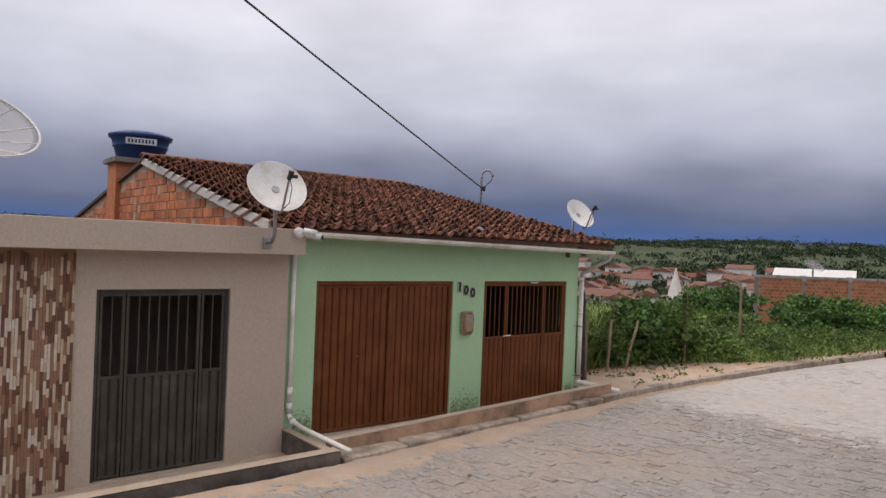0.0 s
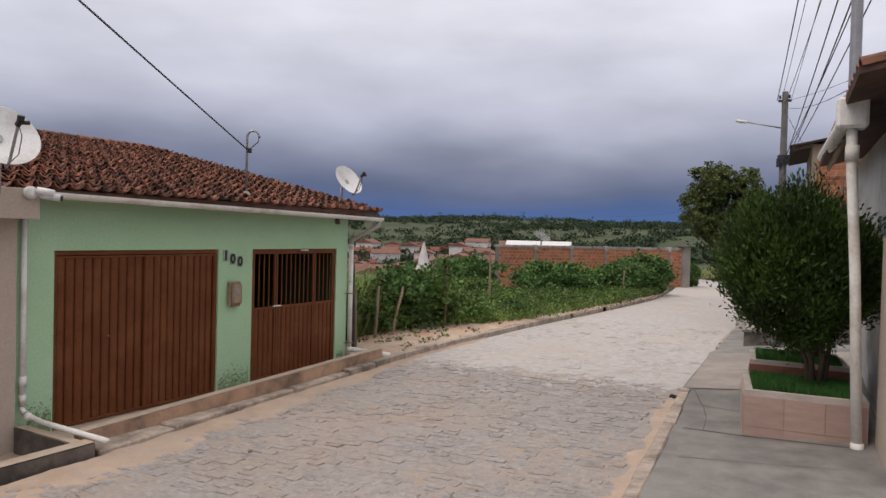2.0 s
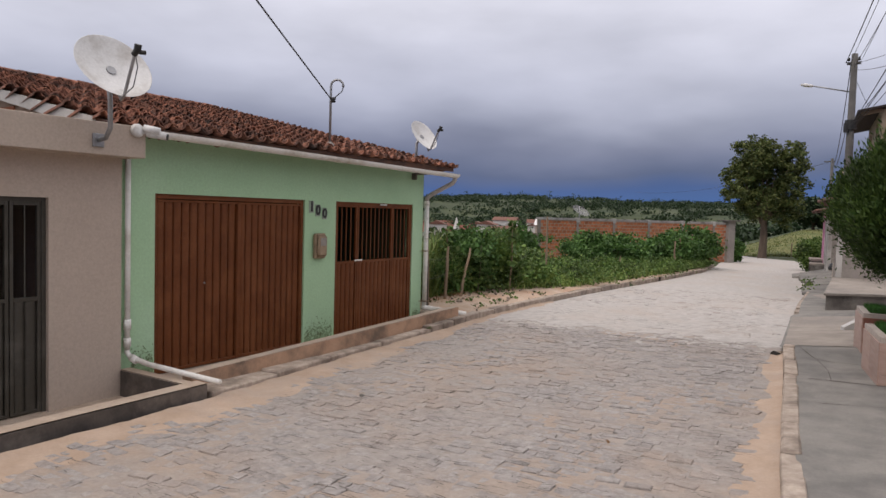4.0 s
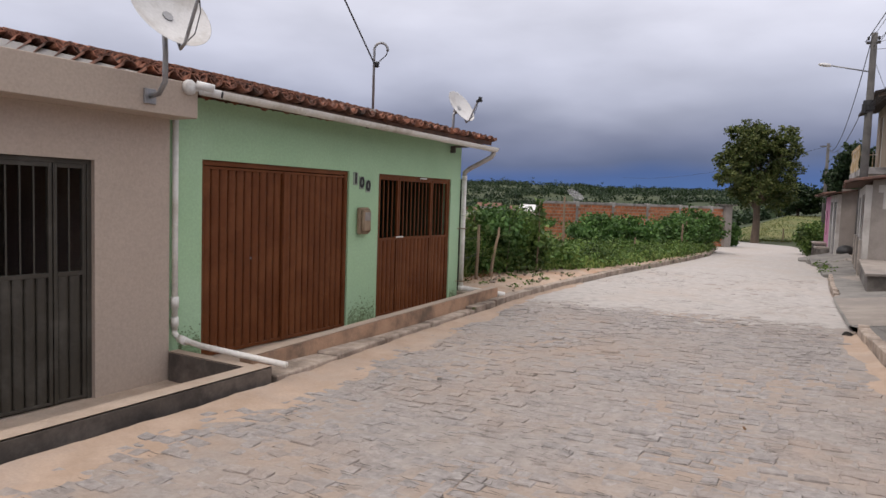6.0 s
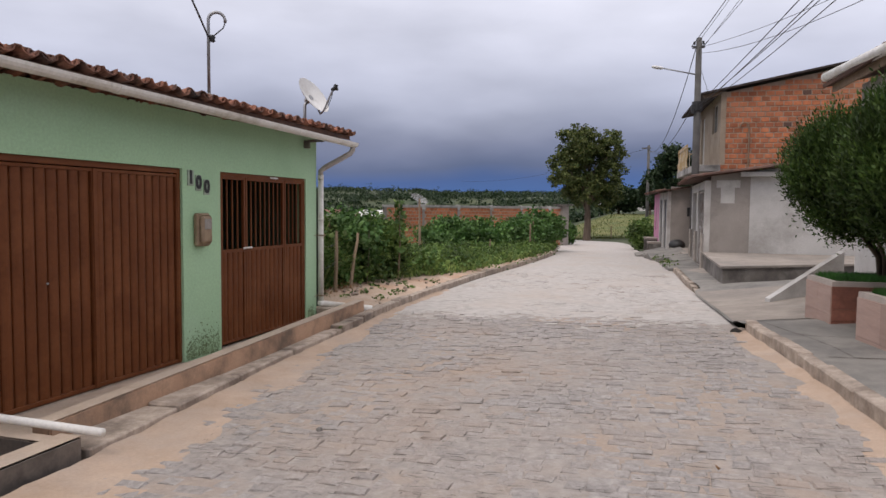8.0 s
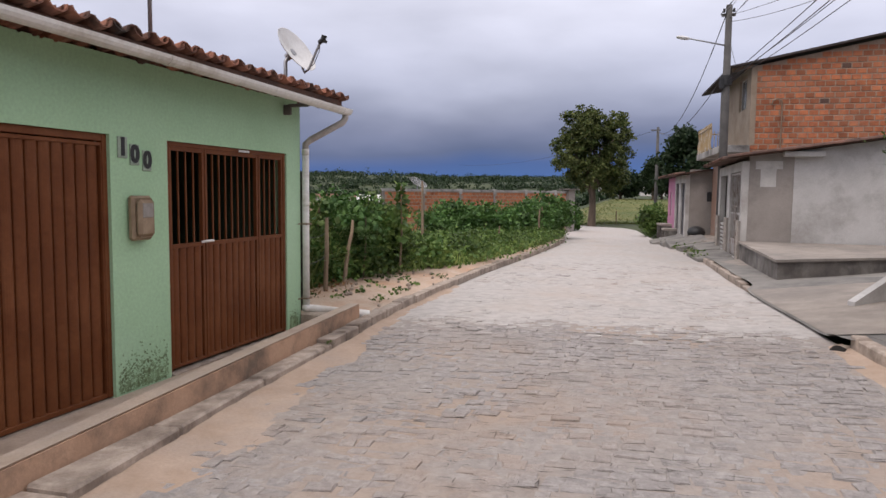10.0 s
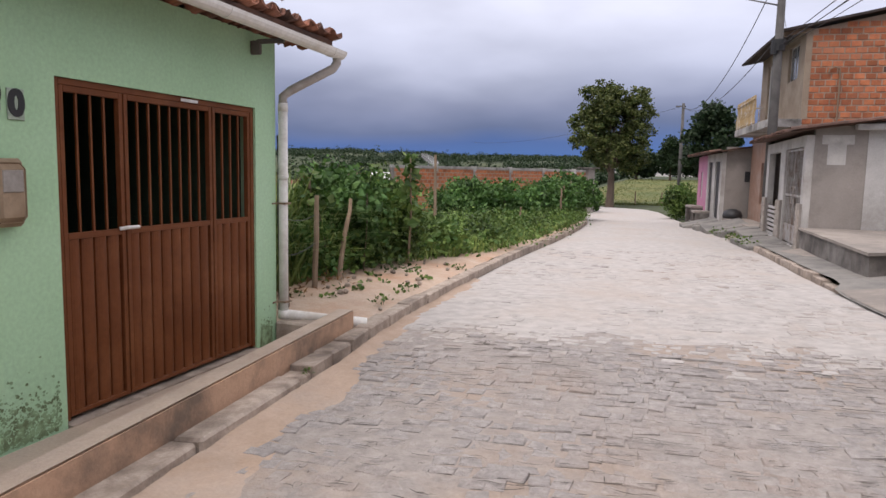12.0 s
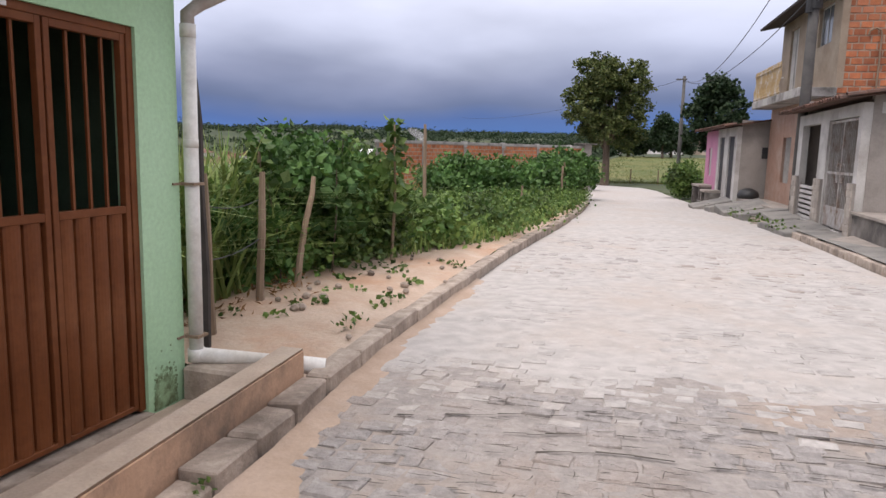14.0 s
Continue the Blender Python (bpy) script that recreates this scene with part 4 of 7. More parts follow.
def satellite_dish(at, normal, radius, foot, label, elbow):
    """An offset dish on a bent pipe, with its arm and receiver head."""
    t = thing("satellite_dish", foot, label, "satellite dish", "satellite dishes")
    z = Vector(normal).normalized()
    q = z.to_track_quat("Z", "Y").to_matrix().to_4x4()
    m = Matrix.Translation(at) @ q
    prof = [(radius * f, radius * 0.22 * f * f) for f in (0.02, 0.25, 0.5, 0.75, 0.93, 1.0)] + [(radius * 1.015, radius * 0.225), (radius * 1.0, radius * 0.215)] + [(radius * f, radius * 0.22 * f * f - 0.008) for f in (0.93, 0.6, 0.3, 0.02)]
    reflector = part("reflector", lathe(prof, 40, m @ pose(0, 0, -radius * 0.1)), "dish", t, "white dish reflector with dirt specks", smooth=True)
    down_dir = (Vector((0, 0, -1)) + z * z.z).normalized()
    side = z.cross(down_dir).normalized()
    c = Vector(at)
    low = c + down_dir * radius * 0.98 + z * radius * 0.1
    head = c + down_dir * radius * 0.42 + z * radius * 1.15
    arm = part("arm", tube([c + down_dir * radius * 0.75 - z * 0.02, low - z * 0.06, low + z * 0.02, head], 0.016, 8), "metal", t)
    part("receiver", joined_tubes(([head - z * 0.02, head + z * 0.06], 0.03, 10), ([head + z * 0.02, head + z * 0.03 + side * 0.09], 0.022, 8), ([head + z * 0.05, head + z * 0.09 - down_dir * 0.03], 0.034, 10)), "blacky", arm, "dark receiver head")
    part("cable", tube([head, head.lerp(low, 0.3) + side * 0.06, head.lerp(low, 0.75) + side * 0.07, low], 0.005, 6), "cable", arm)
    part("bracket", tube([c - z * 0.02, c - z * 0.14], 0.05, 8), "metal", t)
    part("pole", tube([foot, *elbow, c - z * 0.10], 0.025, 10), "metal", t, smooth=True)
    part("base_plate", boxes((foot[0] - 0.012, foot[0] + 0.02, foot[1] - 0.06, foot[1] + 0.06, foot[2] - 0.07, foot[2] + 0.07), bevel=0.004), "metal", t)
    return t


satellite_dish((0.86, -4.33, 3.41), (0.84, -0.08, 0.54), 0.375, (0.46, -4.24, 2.72), "white satellite dish bracketed to the tan canopy", [(0.60, -4.24, 2.74), (0.70, -4.25, 2.84), (0.73, -4.27, 3.1)])
satellite_dish((-0.12, 2.56, 3.52), (0.84, -0.08, 0.54), 0.32, (-0.22, 2.50, roof_z(-0.22) + 0.03), "white satellite dish standing on the tile roof", [(-0.22, 2.50, 3.2), (-0.22, 2.5, 3.38)])


def security_camera():
    t = thing("security_camera", (0.45, -3.66, 2.84), "white bullet security camera on a round base", "camera")
    part("base", lathe([(0.0, 0), (0.075, 0), (0.075, 0.03), (0.062, 0.055), (0, 0.06)], 20, pose(0.455, -3.80, 2.87, 0, 90, 0)), "dish", t, smooth=True)
    part("body", tube([(0.50, -3.74, 2.90), (0.62, -3.62, 2.87)], 0.045, 14), "dish", t, smooth=True)
    part("body", tube([(0.50, -3.70, 2.85), (0.66, -3.56, 2.82)], 0.042, 14), "dish", t, smooth=True)
    part("lens", tube([(0.66, -3.56, 2.82), (0.668, -3.553, 2.819)], 0.034, 14), "blacky", t, "black lens front")
    part("arm", tube([(0.46, -3.78, 2.86), (0.52, -3.70, 2.86)], 0.022, 8), "dish", t)


security_camera()


def mesh_dish():
    """Large wire-mesh dish behind the canopy of the tan house."""
    t = thing("mesh_dish", (-0.7, -7.55, 2.86), "large grey wire-mesh satellite dish on the flat roof", "satellite dish")
    z = Vector((0.6, 0.2, 0.82)).normalized()
    m = Matrix.Translation((-0.62, -7.5, 3.86)) @ z.to_track_quat("Z", "Y").to_matrix().to_4x4()
    R = 0.78
    bm = bmesh.new()
    tube([m @ Vector((R * math.cos(a), R * math.sin(a), 0.2)) for a in np.linspace(0, math.tau, 37)], 0.014, 6, bm)
    part("rim", bm, "dish", t)
    for k in range(12):
        a = k * math.tau / 12
        part("rib", tube([m @ Vector((R * f * math.cos(a), R * f * math.sin(a), 0.2 * f * f)) for f in (0.05, 0.35, 0.7, 1)], 0.008, 5), "dish", t)
    prof = [(R * f, 0.2 * f * f) for f in (0.03, 0.3, 0.6, 0.85, 1.0)] + [(R * f, 0.2 * f * f - 0.003) for f in (0.98, 0.6, 0.03)]
    part("mesh_panel", lathe(prof, 36, m), "mesh", t, "fine grey wire mesh", smooth=True)
    part("pole", tube([(-0.7, -7.55, 2.80), (-0.7, -7.55, 3.5), (-0.62, -7.5, 3.84)], 0.03, 8), "metal", t)


def mesh_material(alpha):
    m = bpy.data.materials.new("wire_mesh")
    m.use_nodes = True
    nt = m.node_tree
    bs = nt.nodes["Principled BSDF"]
    bs.inputs["Base Color"].default_value = (0.42, 0.41, 0.42, 1)
    bs.inputs["Roughness"].default_value = 0.6
    bs.inputs["Alpha"].default_value = alpha
    return m


M["mesh"] = mesh_material(0.5)
M["mesh_thin"] = mesh_material(0.25)
mesh_dish()


def water_tank():
    tower = thing("tank_tower", (-9.0, -3.6, 2.0), "bare brick pillar carrying the water tank", "pillar")
    part("shaft", boxes((-9.4, -8.6, -3.98, -3.25, 2.0, 4.48)), "brick", tower)
    part("slab", boxes((-9.55, -8.45, -4.06, -2.9, 4.48, 4.60), bevel=0.01), "mouldy", tower)
    t = thing("water_tank", (-9.0, -3.35, 4.6), "blue plastic water tank with a lid and a white name panel", "water tank")
    m = pose(-9.0, -3.35, 4.6)
    part("body", lathe([(0.50, 0), (0.52, 0.01), (0.60, 0.30), (0.63, 0.31), (0.62, 0.34), (0.66, 0.50), (0.70, 0.51), (0.70, 0.55), (0.66, 0.56)], 32, m), "blue", t, smooth=True)
    part("lid", lathe([(0.74, 0.53), (0.75, 0.58), (0.70, 0.62), (0.45, 0.68), (0.42, 0.66), (0.2, 0.70), (0.0, 0.71)], 12, m), "blue", t)
    a = math.atan2(-4.3, 17.9)
    c = Vector((-9.0, -3.35, 4.6 + 0.40)) + Vector((math.cos(a), math.sin(a), 0)) * 0.655
    tilt = pose(*c, 0, 0, math.degrees(a))
    part("name_panel", boxes((-0.006, 0.004, -0.34, 0.34, -0.075, 0.075), m=tilt), "dish", t, "white panel with dark lettering bars")
    for i in range(8):
        part("bar_mark", boxes((0.004, 0.008, -0.29 + i * 0.075, -0.245 + i * 0.075, -0.045, 0.045), m=tilt), "blue", t)


water_tank()


def mosaic_panel():
    """Split-stone strips on the pier of the tan house."""
    random.seed(11)
    panel = part("cladding", boxes((0.102, 0.112, -12.0, -6.39, -0.5, 2.57)), "strip_b", tan_house, "split-stone cladding of narrow brown and cream strips")
    mats = ("strip_a", "strip_b", "strip_c", "strip_d")
    meshes = {}
    for mname in mats:
        for L in (0.10, 0.15, 0.21):
            bm = boxes((0, 0.012, 0.0015, 0.0305, 0.0015, L - 0.0015))
            me = bpy.data.meshes.new("strip")
            bm.to_mesh(me)
            bm.free()
            me.materials.append(M[mname])
            meshes[mname, L] = me
    rest = {k: [[], []] for k in mats}
    count, y = 0, -6.422
    while y > -8.3:
        z = -0.5 + random.uniform(-0.1, 0)
        while z < 2.40:
            L = random.choice((0.10, 0.15, 0.21))
            mname = random.choices(mats, (3, 3, 2, 1.5))[0]
            x = 0.112 + random.uniform(0, 0.012)
            if z > -0.4 and z + L < 2.56:
                if count < 300 and z > 0.2:
                    ob = under(new("strip", meshes[mname, L]), panel)
                    ob.matrix_basis = pose(x, y, z)
                    count += 1
                else:
                    vs, fs = rest[mname]
                    k = len(vs)
                    vs += [(v.co.x + x, v.co.y + y, v.co.z + z) for v in meshes[mname, L].vertices]
                    fs += [[k + i for i in p.vertices] for p in meshes[mname, L].polygons]
            z += L
        y -= 0.032
    for k, (vs, fs) in rest.items():
        tagged(arrays("strips", vs, fs, k, panel), kind="stuff")


M["strip_a"] = surface("strip_stone_brown", (0.17, 0.085, 0.055), (0.12, 0.06, 0.04), 8, 0.8, 0.3, 60)
M["strip_b"] = surface("strip_stone_rust", (0.30, 0.17, 0.105), (0.25, 0.14, 0.09), 8, 0.8, 0.3, 60)
M["strip_c"] = surface("strip_stone_cream", (0.52, 0.40, 0.30), (0.44, 0.33, 0.24), 8, 0.8, 0.3, 60)
M["strip_d"] = surface("strip_stone_pale", (0.62, 0.54, 0.45), (0.52, 0.44, 0.36), 8, 0.8, 0.3, 60)
mosaic_panel()
gable_bricks()
tile_roof(roof, H0 - 0.17, H1 + 0.45, EAVE_X, EAVE_Z, RIDGE_X, RIDGE_Z)
ridge_tiles(roof)


# ---------- kerbs ----------
def kerb_row(name, line, inward, y0, y1, high, label, gaps=(), wide=0.15, low=0.3, inner=None, length=(0.45, 0.95)):
    k = thing(name, (lerp(line, y0), y0, road_z(lerp(line, y0), y0)), label, "kerb", kind="structure")
    random.seed(len(name) + int(y0))
    y = y0
    while y < y1:
        L = min(random.uniform(*length) * (1 if y < 20 else 1.6), y1 - y + 0.02)
        if not any(a < y < b for a, b in gaps):
            ya, yb = y + 0.008, y + L - 0.008
            h = lerp(high, y) + random.uniform(-0.012, 0.012)
            pts = [(lerp(line, ya) + random.uniform(-.012, .012), ya), (lerp(line, yb) + random.uniform(-.012, .012), yb)]
            poly = [pts[0], pts[1], (inner(yb) if inner else pts[1][0] + inward * wide, yb), (inner(ya) if inner else pts[0][0] + inward * wide, ya)]
            zz = [road_z(p[0], p[1]) + h + random.uniform(-0.012, 0.012) for p in poly]
            bm = prism(poly if inward < 0 else poly[::-1], min(zz) - low, zz if inward < 0 else zz[::-1])
            bmesh.ops.bevel(bm, geom=bm.edges[:], offset=random.uniform(0.008, 0.02), segments=1, affect="EDGES")
            part("kerb_stone", bm, "kerb", k)
        y += L
    return k


def wall_foot(y):
    return FRONT_A[0] + (FRONT_B[0] - FRONT_A[0]) * (y - FRONT_A[1]) / (FRONT_B[1] - FRONT_A[1]) + 0.004


kerb_row("kerb_1", KERB_L, -1, -3.6, 1.35, [(-3.6, 0.07), (1.5, 0.085)], "worn low cement kerb along the low wall", inner=wall_foot, length=(0.9, 1.7))
kerb_row("kerb_5", KERB_L, -1, 1.36, 2.66, [(1.3, 0.13), (2.7, 0.14)], "raised weathered kerb stones at the end of the low wall", inner=wall_foot, length=(0.3, 0.6))
kerb_row("kerb_2", KERB_L, -1, 2.68, 34, [(2.7, 0.13), (5, 0.12), (12, 0.13), (34, 0.12)], "uneven weathered kerb stones beside the lot", gaps=((7.2, 7.5), (12.9, 13.4), (16.2, 17.0)), wide=0.17)
kerb_row("kerb_3", KERB_R, 1, -13, 2.55, [(-13, 0.145), (2.6, 0.15)], "grey concrete kerb of the pavement", wide=0.14)
kerb_row("kerb_4", KERB_R, 1, 7.9, 26, [(7.9, 0.05), (9, 0.11), (26, 0.13)], "broken grey kerb stones before the houses", gaps=((14.6, 15.4), (19.2, 20.3)), wide=0.16)


# ---------- the planters' side: planters, cypresses, plain house ----------
def tiled_face(bm_list, parent, o, u, w, h, nu, rows, mat, gap=0.004, thick=0.012):
    """Flat tiles over a face: o corner, u the way along it (plan), upwards by rows of given heights."""
    u = Vector(u).normalized()
    n = Vector((u.y, -u.x, 0))
    z = 0.0
    for r in rows:
        for i in range(nu):
            a, b = w * i / nu + gap / 2, w * (i + 1) / nu - gap / 2
            bm = bmesh.new()
            c = [Vector(o) + u * s + Vector((0, 0, t)) for s, t in ((a, z + gap / 2), (b, z + gap / 2), (b, z + r - gap / 2), (a, z + r - gap / 2))]
            vs = [bm.verts.new(p) for p in c] + [bm.verts.new(p + n * thick) for p in c]
            for f in ((0, 1, 2, 3), (4, 7, 6, 5), (0, 4, 5, 1), (1, 5, 6, 2), (2, 6, 7, 3), (3, 7, 4, 0)):
                bm.faces.new([vs[k] for k in f])
            bmesh.ops.recalc_face_normals(bm, faces=bm.faces[:])
            part("tile", bm, mat, parent)
        z += r


def planter(corners, base, top, label, side_mat, front_mat):
    """A raised bed with tiled sides, a rim and soil; corners: near street, near house, far house, far street."""
    a, b, c, d = [Vector((*p, 0)) for p in corners]
    t = thing("planter", (*((a + b + c + d) / 4).to_2d(), base), label, "planter", "tiled planters")
    inner = [(p * 0.86 + (a + b + c + d) / 4 * 0.14).to_2d().to_tuple() for p in (a, b, c, d)]
    outer = [p.to_2d().to_tuple() for p in (a, b, c, d)]
    part("core", prism(outer, base - 0.2, top - 0.06), "mortar", t)
    for i in range(4):
        j = (i + 1) % 4
        part("rim", prism([outer[i], outer[j], inner[j], inner[i]], top - 0.06, top), "rim", t, "pale stone rim")
    part("soil", prism([(Vector(p) * 0.99 + Vector(inner[0]) * 0.01).to_tuple() for p in inner], top - 0.058, top - 0.02), "soil", t)
    h = top - 0.06 - base
    w = (b - a).length
    tiled_face([], t, (a.x, a.y, base), (b - a), w, h, max(2, round(w / 0.45)), [h * 0.22, h * 0.26, h * 0.52], front_mat)
    w = (a - d).length
    tiled_face([], t, (d.x, d.y, base), (a - d), w, h, max(1, round(w / 0.55)), [h * 0.34, h * 0.66], side_mat)
    return t, inner


M["rim"] = surface("planter_rim_stone", (0.46, 0.40, 0.36), (0.38, 0.33, 0.29), 5, 0.7, 0.1, 40)
M["soil"] = surface("planter_soil", (0.07, 0.05, 0.035), (0.05, 0.035, 0.025), 8, 0.95, 0.5, 30)
PA = [(7.45, 0.13), (8.62, 0.27), (8.50, 1.38), (7.28, 1.25)]
PB = [(7.24, 2.31), (8.45, 2.45), (8.32, 3.42), (7.13, 3.27)]
planter_a, inner_a = planter(PA, 0.20, 0.905, "planter clad in pinkish-brown ceramic tiles, with lawn and a cypress", "terracotta", "terracotta")
planter_b, inner_b = planter(PB, 0.30, 0.905, "planter with reddish stone front, lawn and a cypress", "terracotta", "redstone")


def blades_on(name, poly, top, n, height, mat, label):
    a, b, c, d = [Vector(p) for p in poly]
    vs, fs = [], []
    for i in range(n):
        s, t = random.random(), random.random()
        p = a.lerp(b, s).lerp(d.lerp(c, s), t)
        ang, h, lean = random.uniform(0, math.tau), height * random.uniform(0.5, 1.2), random.uniform(0, 0.5)
        w = 0.006
        dx, dy = math.cos(ang), math.sin(ang)
        k = len(vs)
        vs += [(p.x - dy * w, p.y + dx * w, top), (p.x + dy * w, p.y - dx * w, top), (p.x + dx * h * lean, p.y + dy * h * lean, top + h)]
        fs.append((k, k + 1, k + 2))
    return tagged(arrays(name, vs, fs, mat), label, "grass", kind="stuff")


random.seed(21)
blades_on("lawn", inner_a, 0.885, 9000, 0.085, "lawn", "short dense dark-green lawn in the planter")
blades_on("lawn", inner_b, 0.885, 8000, 0.085, "lawn", "short dense dark-green lawn in the planter")


def cypress(at, height, rx, ry, label, seed, lean=0.0, clear=0.34):
    """A clipped ball-topped cypress: several stems and thousands of short upright sprays in uneven clumps."""
    random.seed(seed)
    rng = np.random.default_rng(seed)
    t = thing("cypress_bush", at, label, "bush", "clipped cypresses")
    x0, y0, z0 = at
    bm = bmesh.new()
    for k in range(6):
        a = k * math.tau / 6
        r = 0.07
        tip = (x0 + lean * 0.8 + math.cos(a) * rx * 0.55, y0 + math.sin(a) * ry * 0.55, z0 + height * 0.62)
        tube([(x0 + math.cos(a) * r, y0 + math.sin(a) * r, z0 - 0.03), (x0 + math.cos(a) * r * 1.6, y0 + math.sin(a) * r * 1.6, z0 + 0.3), tip], [0.035, 0.028, 0.012], 7, bm)
    part("trunk", bm, "bark", t, "cluster of thin brown stems", smooth=True)
    cz, rz = z0 + clear + (height - clear) / 2, (height - clear) / 2
    clumps = []
    for i in range(420):
        v = rng.normal(size=3)
        v /= np.linalg.norm(v)
        f = rng.uniform(0.6, 1.03) * (1 + 0.16 * noise.noise(Vector(v) * 2.3 + Vector((seed, 0, 0))))
        narrow = 1.0 - 0.22 * max(0, -v[2])
        clumps.append((x0 + lean * (0.75 + 0.25 * v[2]) + v[0] * rx * f * narrow, y0 + v[1] * ry * f * narrow, cz + v[2] * rz * f * (1.0 if v[2] > 0 else 0.85), v))
    vs, fs = [], []
    for cx, cy, cz_, v in clumps:
        for j in range(170):
            p = np.array((cx, cy, cz_)) + rng.normal(size=3) * (0.085, 0.085, 0.10)
            d = np.array(v) * 0.6 + np.array((0, 0, 0.75)) + rng.normal(size=3) * 0.42
            d /= np.linalg.norm(d)
            s = np.cross(d, rng.normal(size=3))
            s /= np.linalg.norm(s) + 1e-6
            L, w = rng.uniform(0.04, 0.095), rng.uniform(0.006, 0.015)
            k = len(vs)
            vs += [tuple(p), tuple(p + d * L * 0.5 + s * w), tuple(p + d * L), tuple(p + d * L * 0.5 - s * w)]
            fs.append((k, k + 1, k + 2, k + 3))
    arrays("crown", vs, fs, "cypress", t, "dense dark-green clipped foliage")
    return t


cypress((8.10, 1.05, 0.89), 2.2, 0.80, 0.80, "dark-green clipped cypress bush on thin stems, in a planter", 3, -0.30)
cypress((7.98, 2.9, 0.89), 2.15, 0.86, 0.86, "dark-green rounded cypress bush in the farther planter", 4, -0.42, 0.42)


def plain_house():
    """The house behind the planters: tan pier, pale wall, tiled eave with gutter and a white downpipe."""
    t = thing("house", (11, 3, 0.3), "pale plastered house behind the planters with a tiled eave", "house")
    m = pose(8.86, -0.02, 0, 0, 0, 4.2)

    def pm(v):
        return (m @ Vector(v))[:]
    part("wall", boxes((0.05, 0.25, 0.25, 6.5, 0.2, 3.98), m=m), "plaster_light", t, "pale plastered front wall")
    part("wall", boxes((0.25, 6, 6.35, 6.5, 0.2, 3.98), m=m), "plaster_light", t)
    part("pier", boxes((-0.16, 0.5, -1.2, 0.25, 0.1, 2.62), bevel=0.01, m=m), "tan", t, "tan painted wall pier")
    part("pier", boxes((-0.10, 0.5, -1.2, 0.25, 2.62, 3.6), bevel=0.01, m=m), "mouldy", t, "bare dark concrete above the pier")
    part("panel", boxes((-0.002, 0.05, 1.0, 2.3, 0.4, 2.9), bevel=0.01, m=m), "metal", t, "grey metal door leaf")
    part("roof", boxes((-0.55, 6, -1.3, 6.6, 0.0, 0.06), m=m @ pose(0, 0, 4.07, 0, -12, 0)), "tile_back", t)
    part("fascia", boxes((-0.42, -0.38, 0.2, 6.5, 3.86, 4.0), m=m), "wood", t)
    part("gutter", tube([pm((-0.48, 0.3, 3.88)), pm((-0.5, 6.6, 4.14))], 0.085, 14), "pvc", t, "white round plastic gutter pipe", smooth=True)
    gx = -0.48
    for y in (1.2, 2.4, 3.6, 4.8):
        part("gutter_joint", tube([pm((gx, y, 3.917 + 0.041 * (y - 1.2))), pm((gx, y + 0.08, 3.92 + 0.041 * (y - 1.2)))], 0.094, 14), "pvc", t)
    part("rain_head", boxes((-0.62, -0.33, 0.12, 0.38, 3.72, 4.04), bevel=0.03, m=m), "pvc", t, "white plastic rain head")
    foot = pm((-0.33, 0.10, 0.36))
    part("downpipe", joined_tubes(([pm((-0.47, 0.25, 3.75)), pm((-0.47, 0.22, 3.45)), pm((-0.40, 0.16, 2.2)), foot], 0.052, 14), ([pm((-0.465, 0.22, 3.55)), pm((-0.465, 0.22, 3.38))], 0.066, 14), ([foot, (foot[0] - 0.12, foot[1] - 0.06, foot[2] + 0.01)], 0.055, 12), ([(foot[0], foot[1], foot[2] + 0.16), (foot[0], foot[1], foot[2] + 0.06)], 0.062, 12)), "pvc", t, "white plastic downpipe", smooth=True)
    part("post", tube([pm((-0.47, 0.20, 4.0)), pm((-0.47, 0.20, 6.6))], 0.055, 12), "metal", t, "tall pale post above the rain head")
    for i in range(26):
        y = -1.2 + i * 0.28
        me = clay_tile_mesh("tile", "tile_one") if i == 0 else me
        ob = under(new("tile", me), t)
        ob.matrix_basis = m @ pose(-0.52, y, 4.02, 0, -12, 0) @ Matrix.Diagonal((1.3, 1.4, 1.3, 1))
    return t


plain_house()
hook_pole = thing("service_mast", (9.1, 1.9, 4.1), "black service mast with a curled head above the eave", "mast")
part("pole", tube([(9.15, 1.95, 4.0), (9.1, 1.95, 5.0)] + [(9.1 - 0.16 * (1 - math.cos(a)), 1.95, 5.0 + 0.17 * math.sin(a)) for a in np.linspace(0.3, 3.2, 9)], 0.035, 8), "blacky", hook_pole, smooth=True)
part("cable_loop", tube([(8.78, 1.95, 4.98), (8.8, 1.9, 4.7), (8.95, 1.9, 4.62), (9.1, 1.93, 4.8)], 0.01, 6), "cable", hook_pole)

ramp_rail = thing("ramp_beam", (6.95, 5.2, 0.5), "whitewashed sloping cement ramp edge", "ramp edge")
rz0 = pavement_z(6.95, 5.2)
bm = prism([(6.92, 5.12), (8.15, 5.90), (8.09, 6.02), (6.86, 5.24)], rz0 - 0.05, [rz0 + 0.06, 1.10, 1.10, rz0 + 0.06])
part("beam", bm, "plaster_light", ramp_rail)

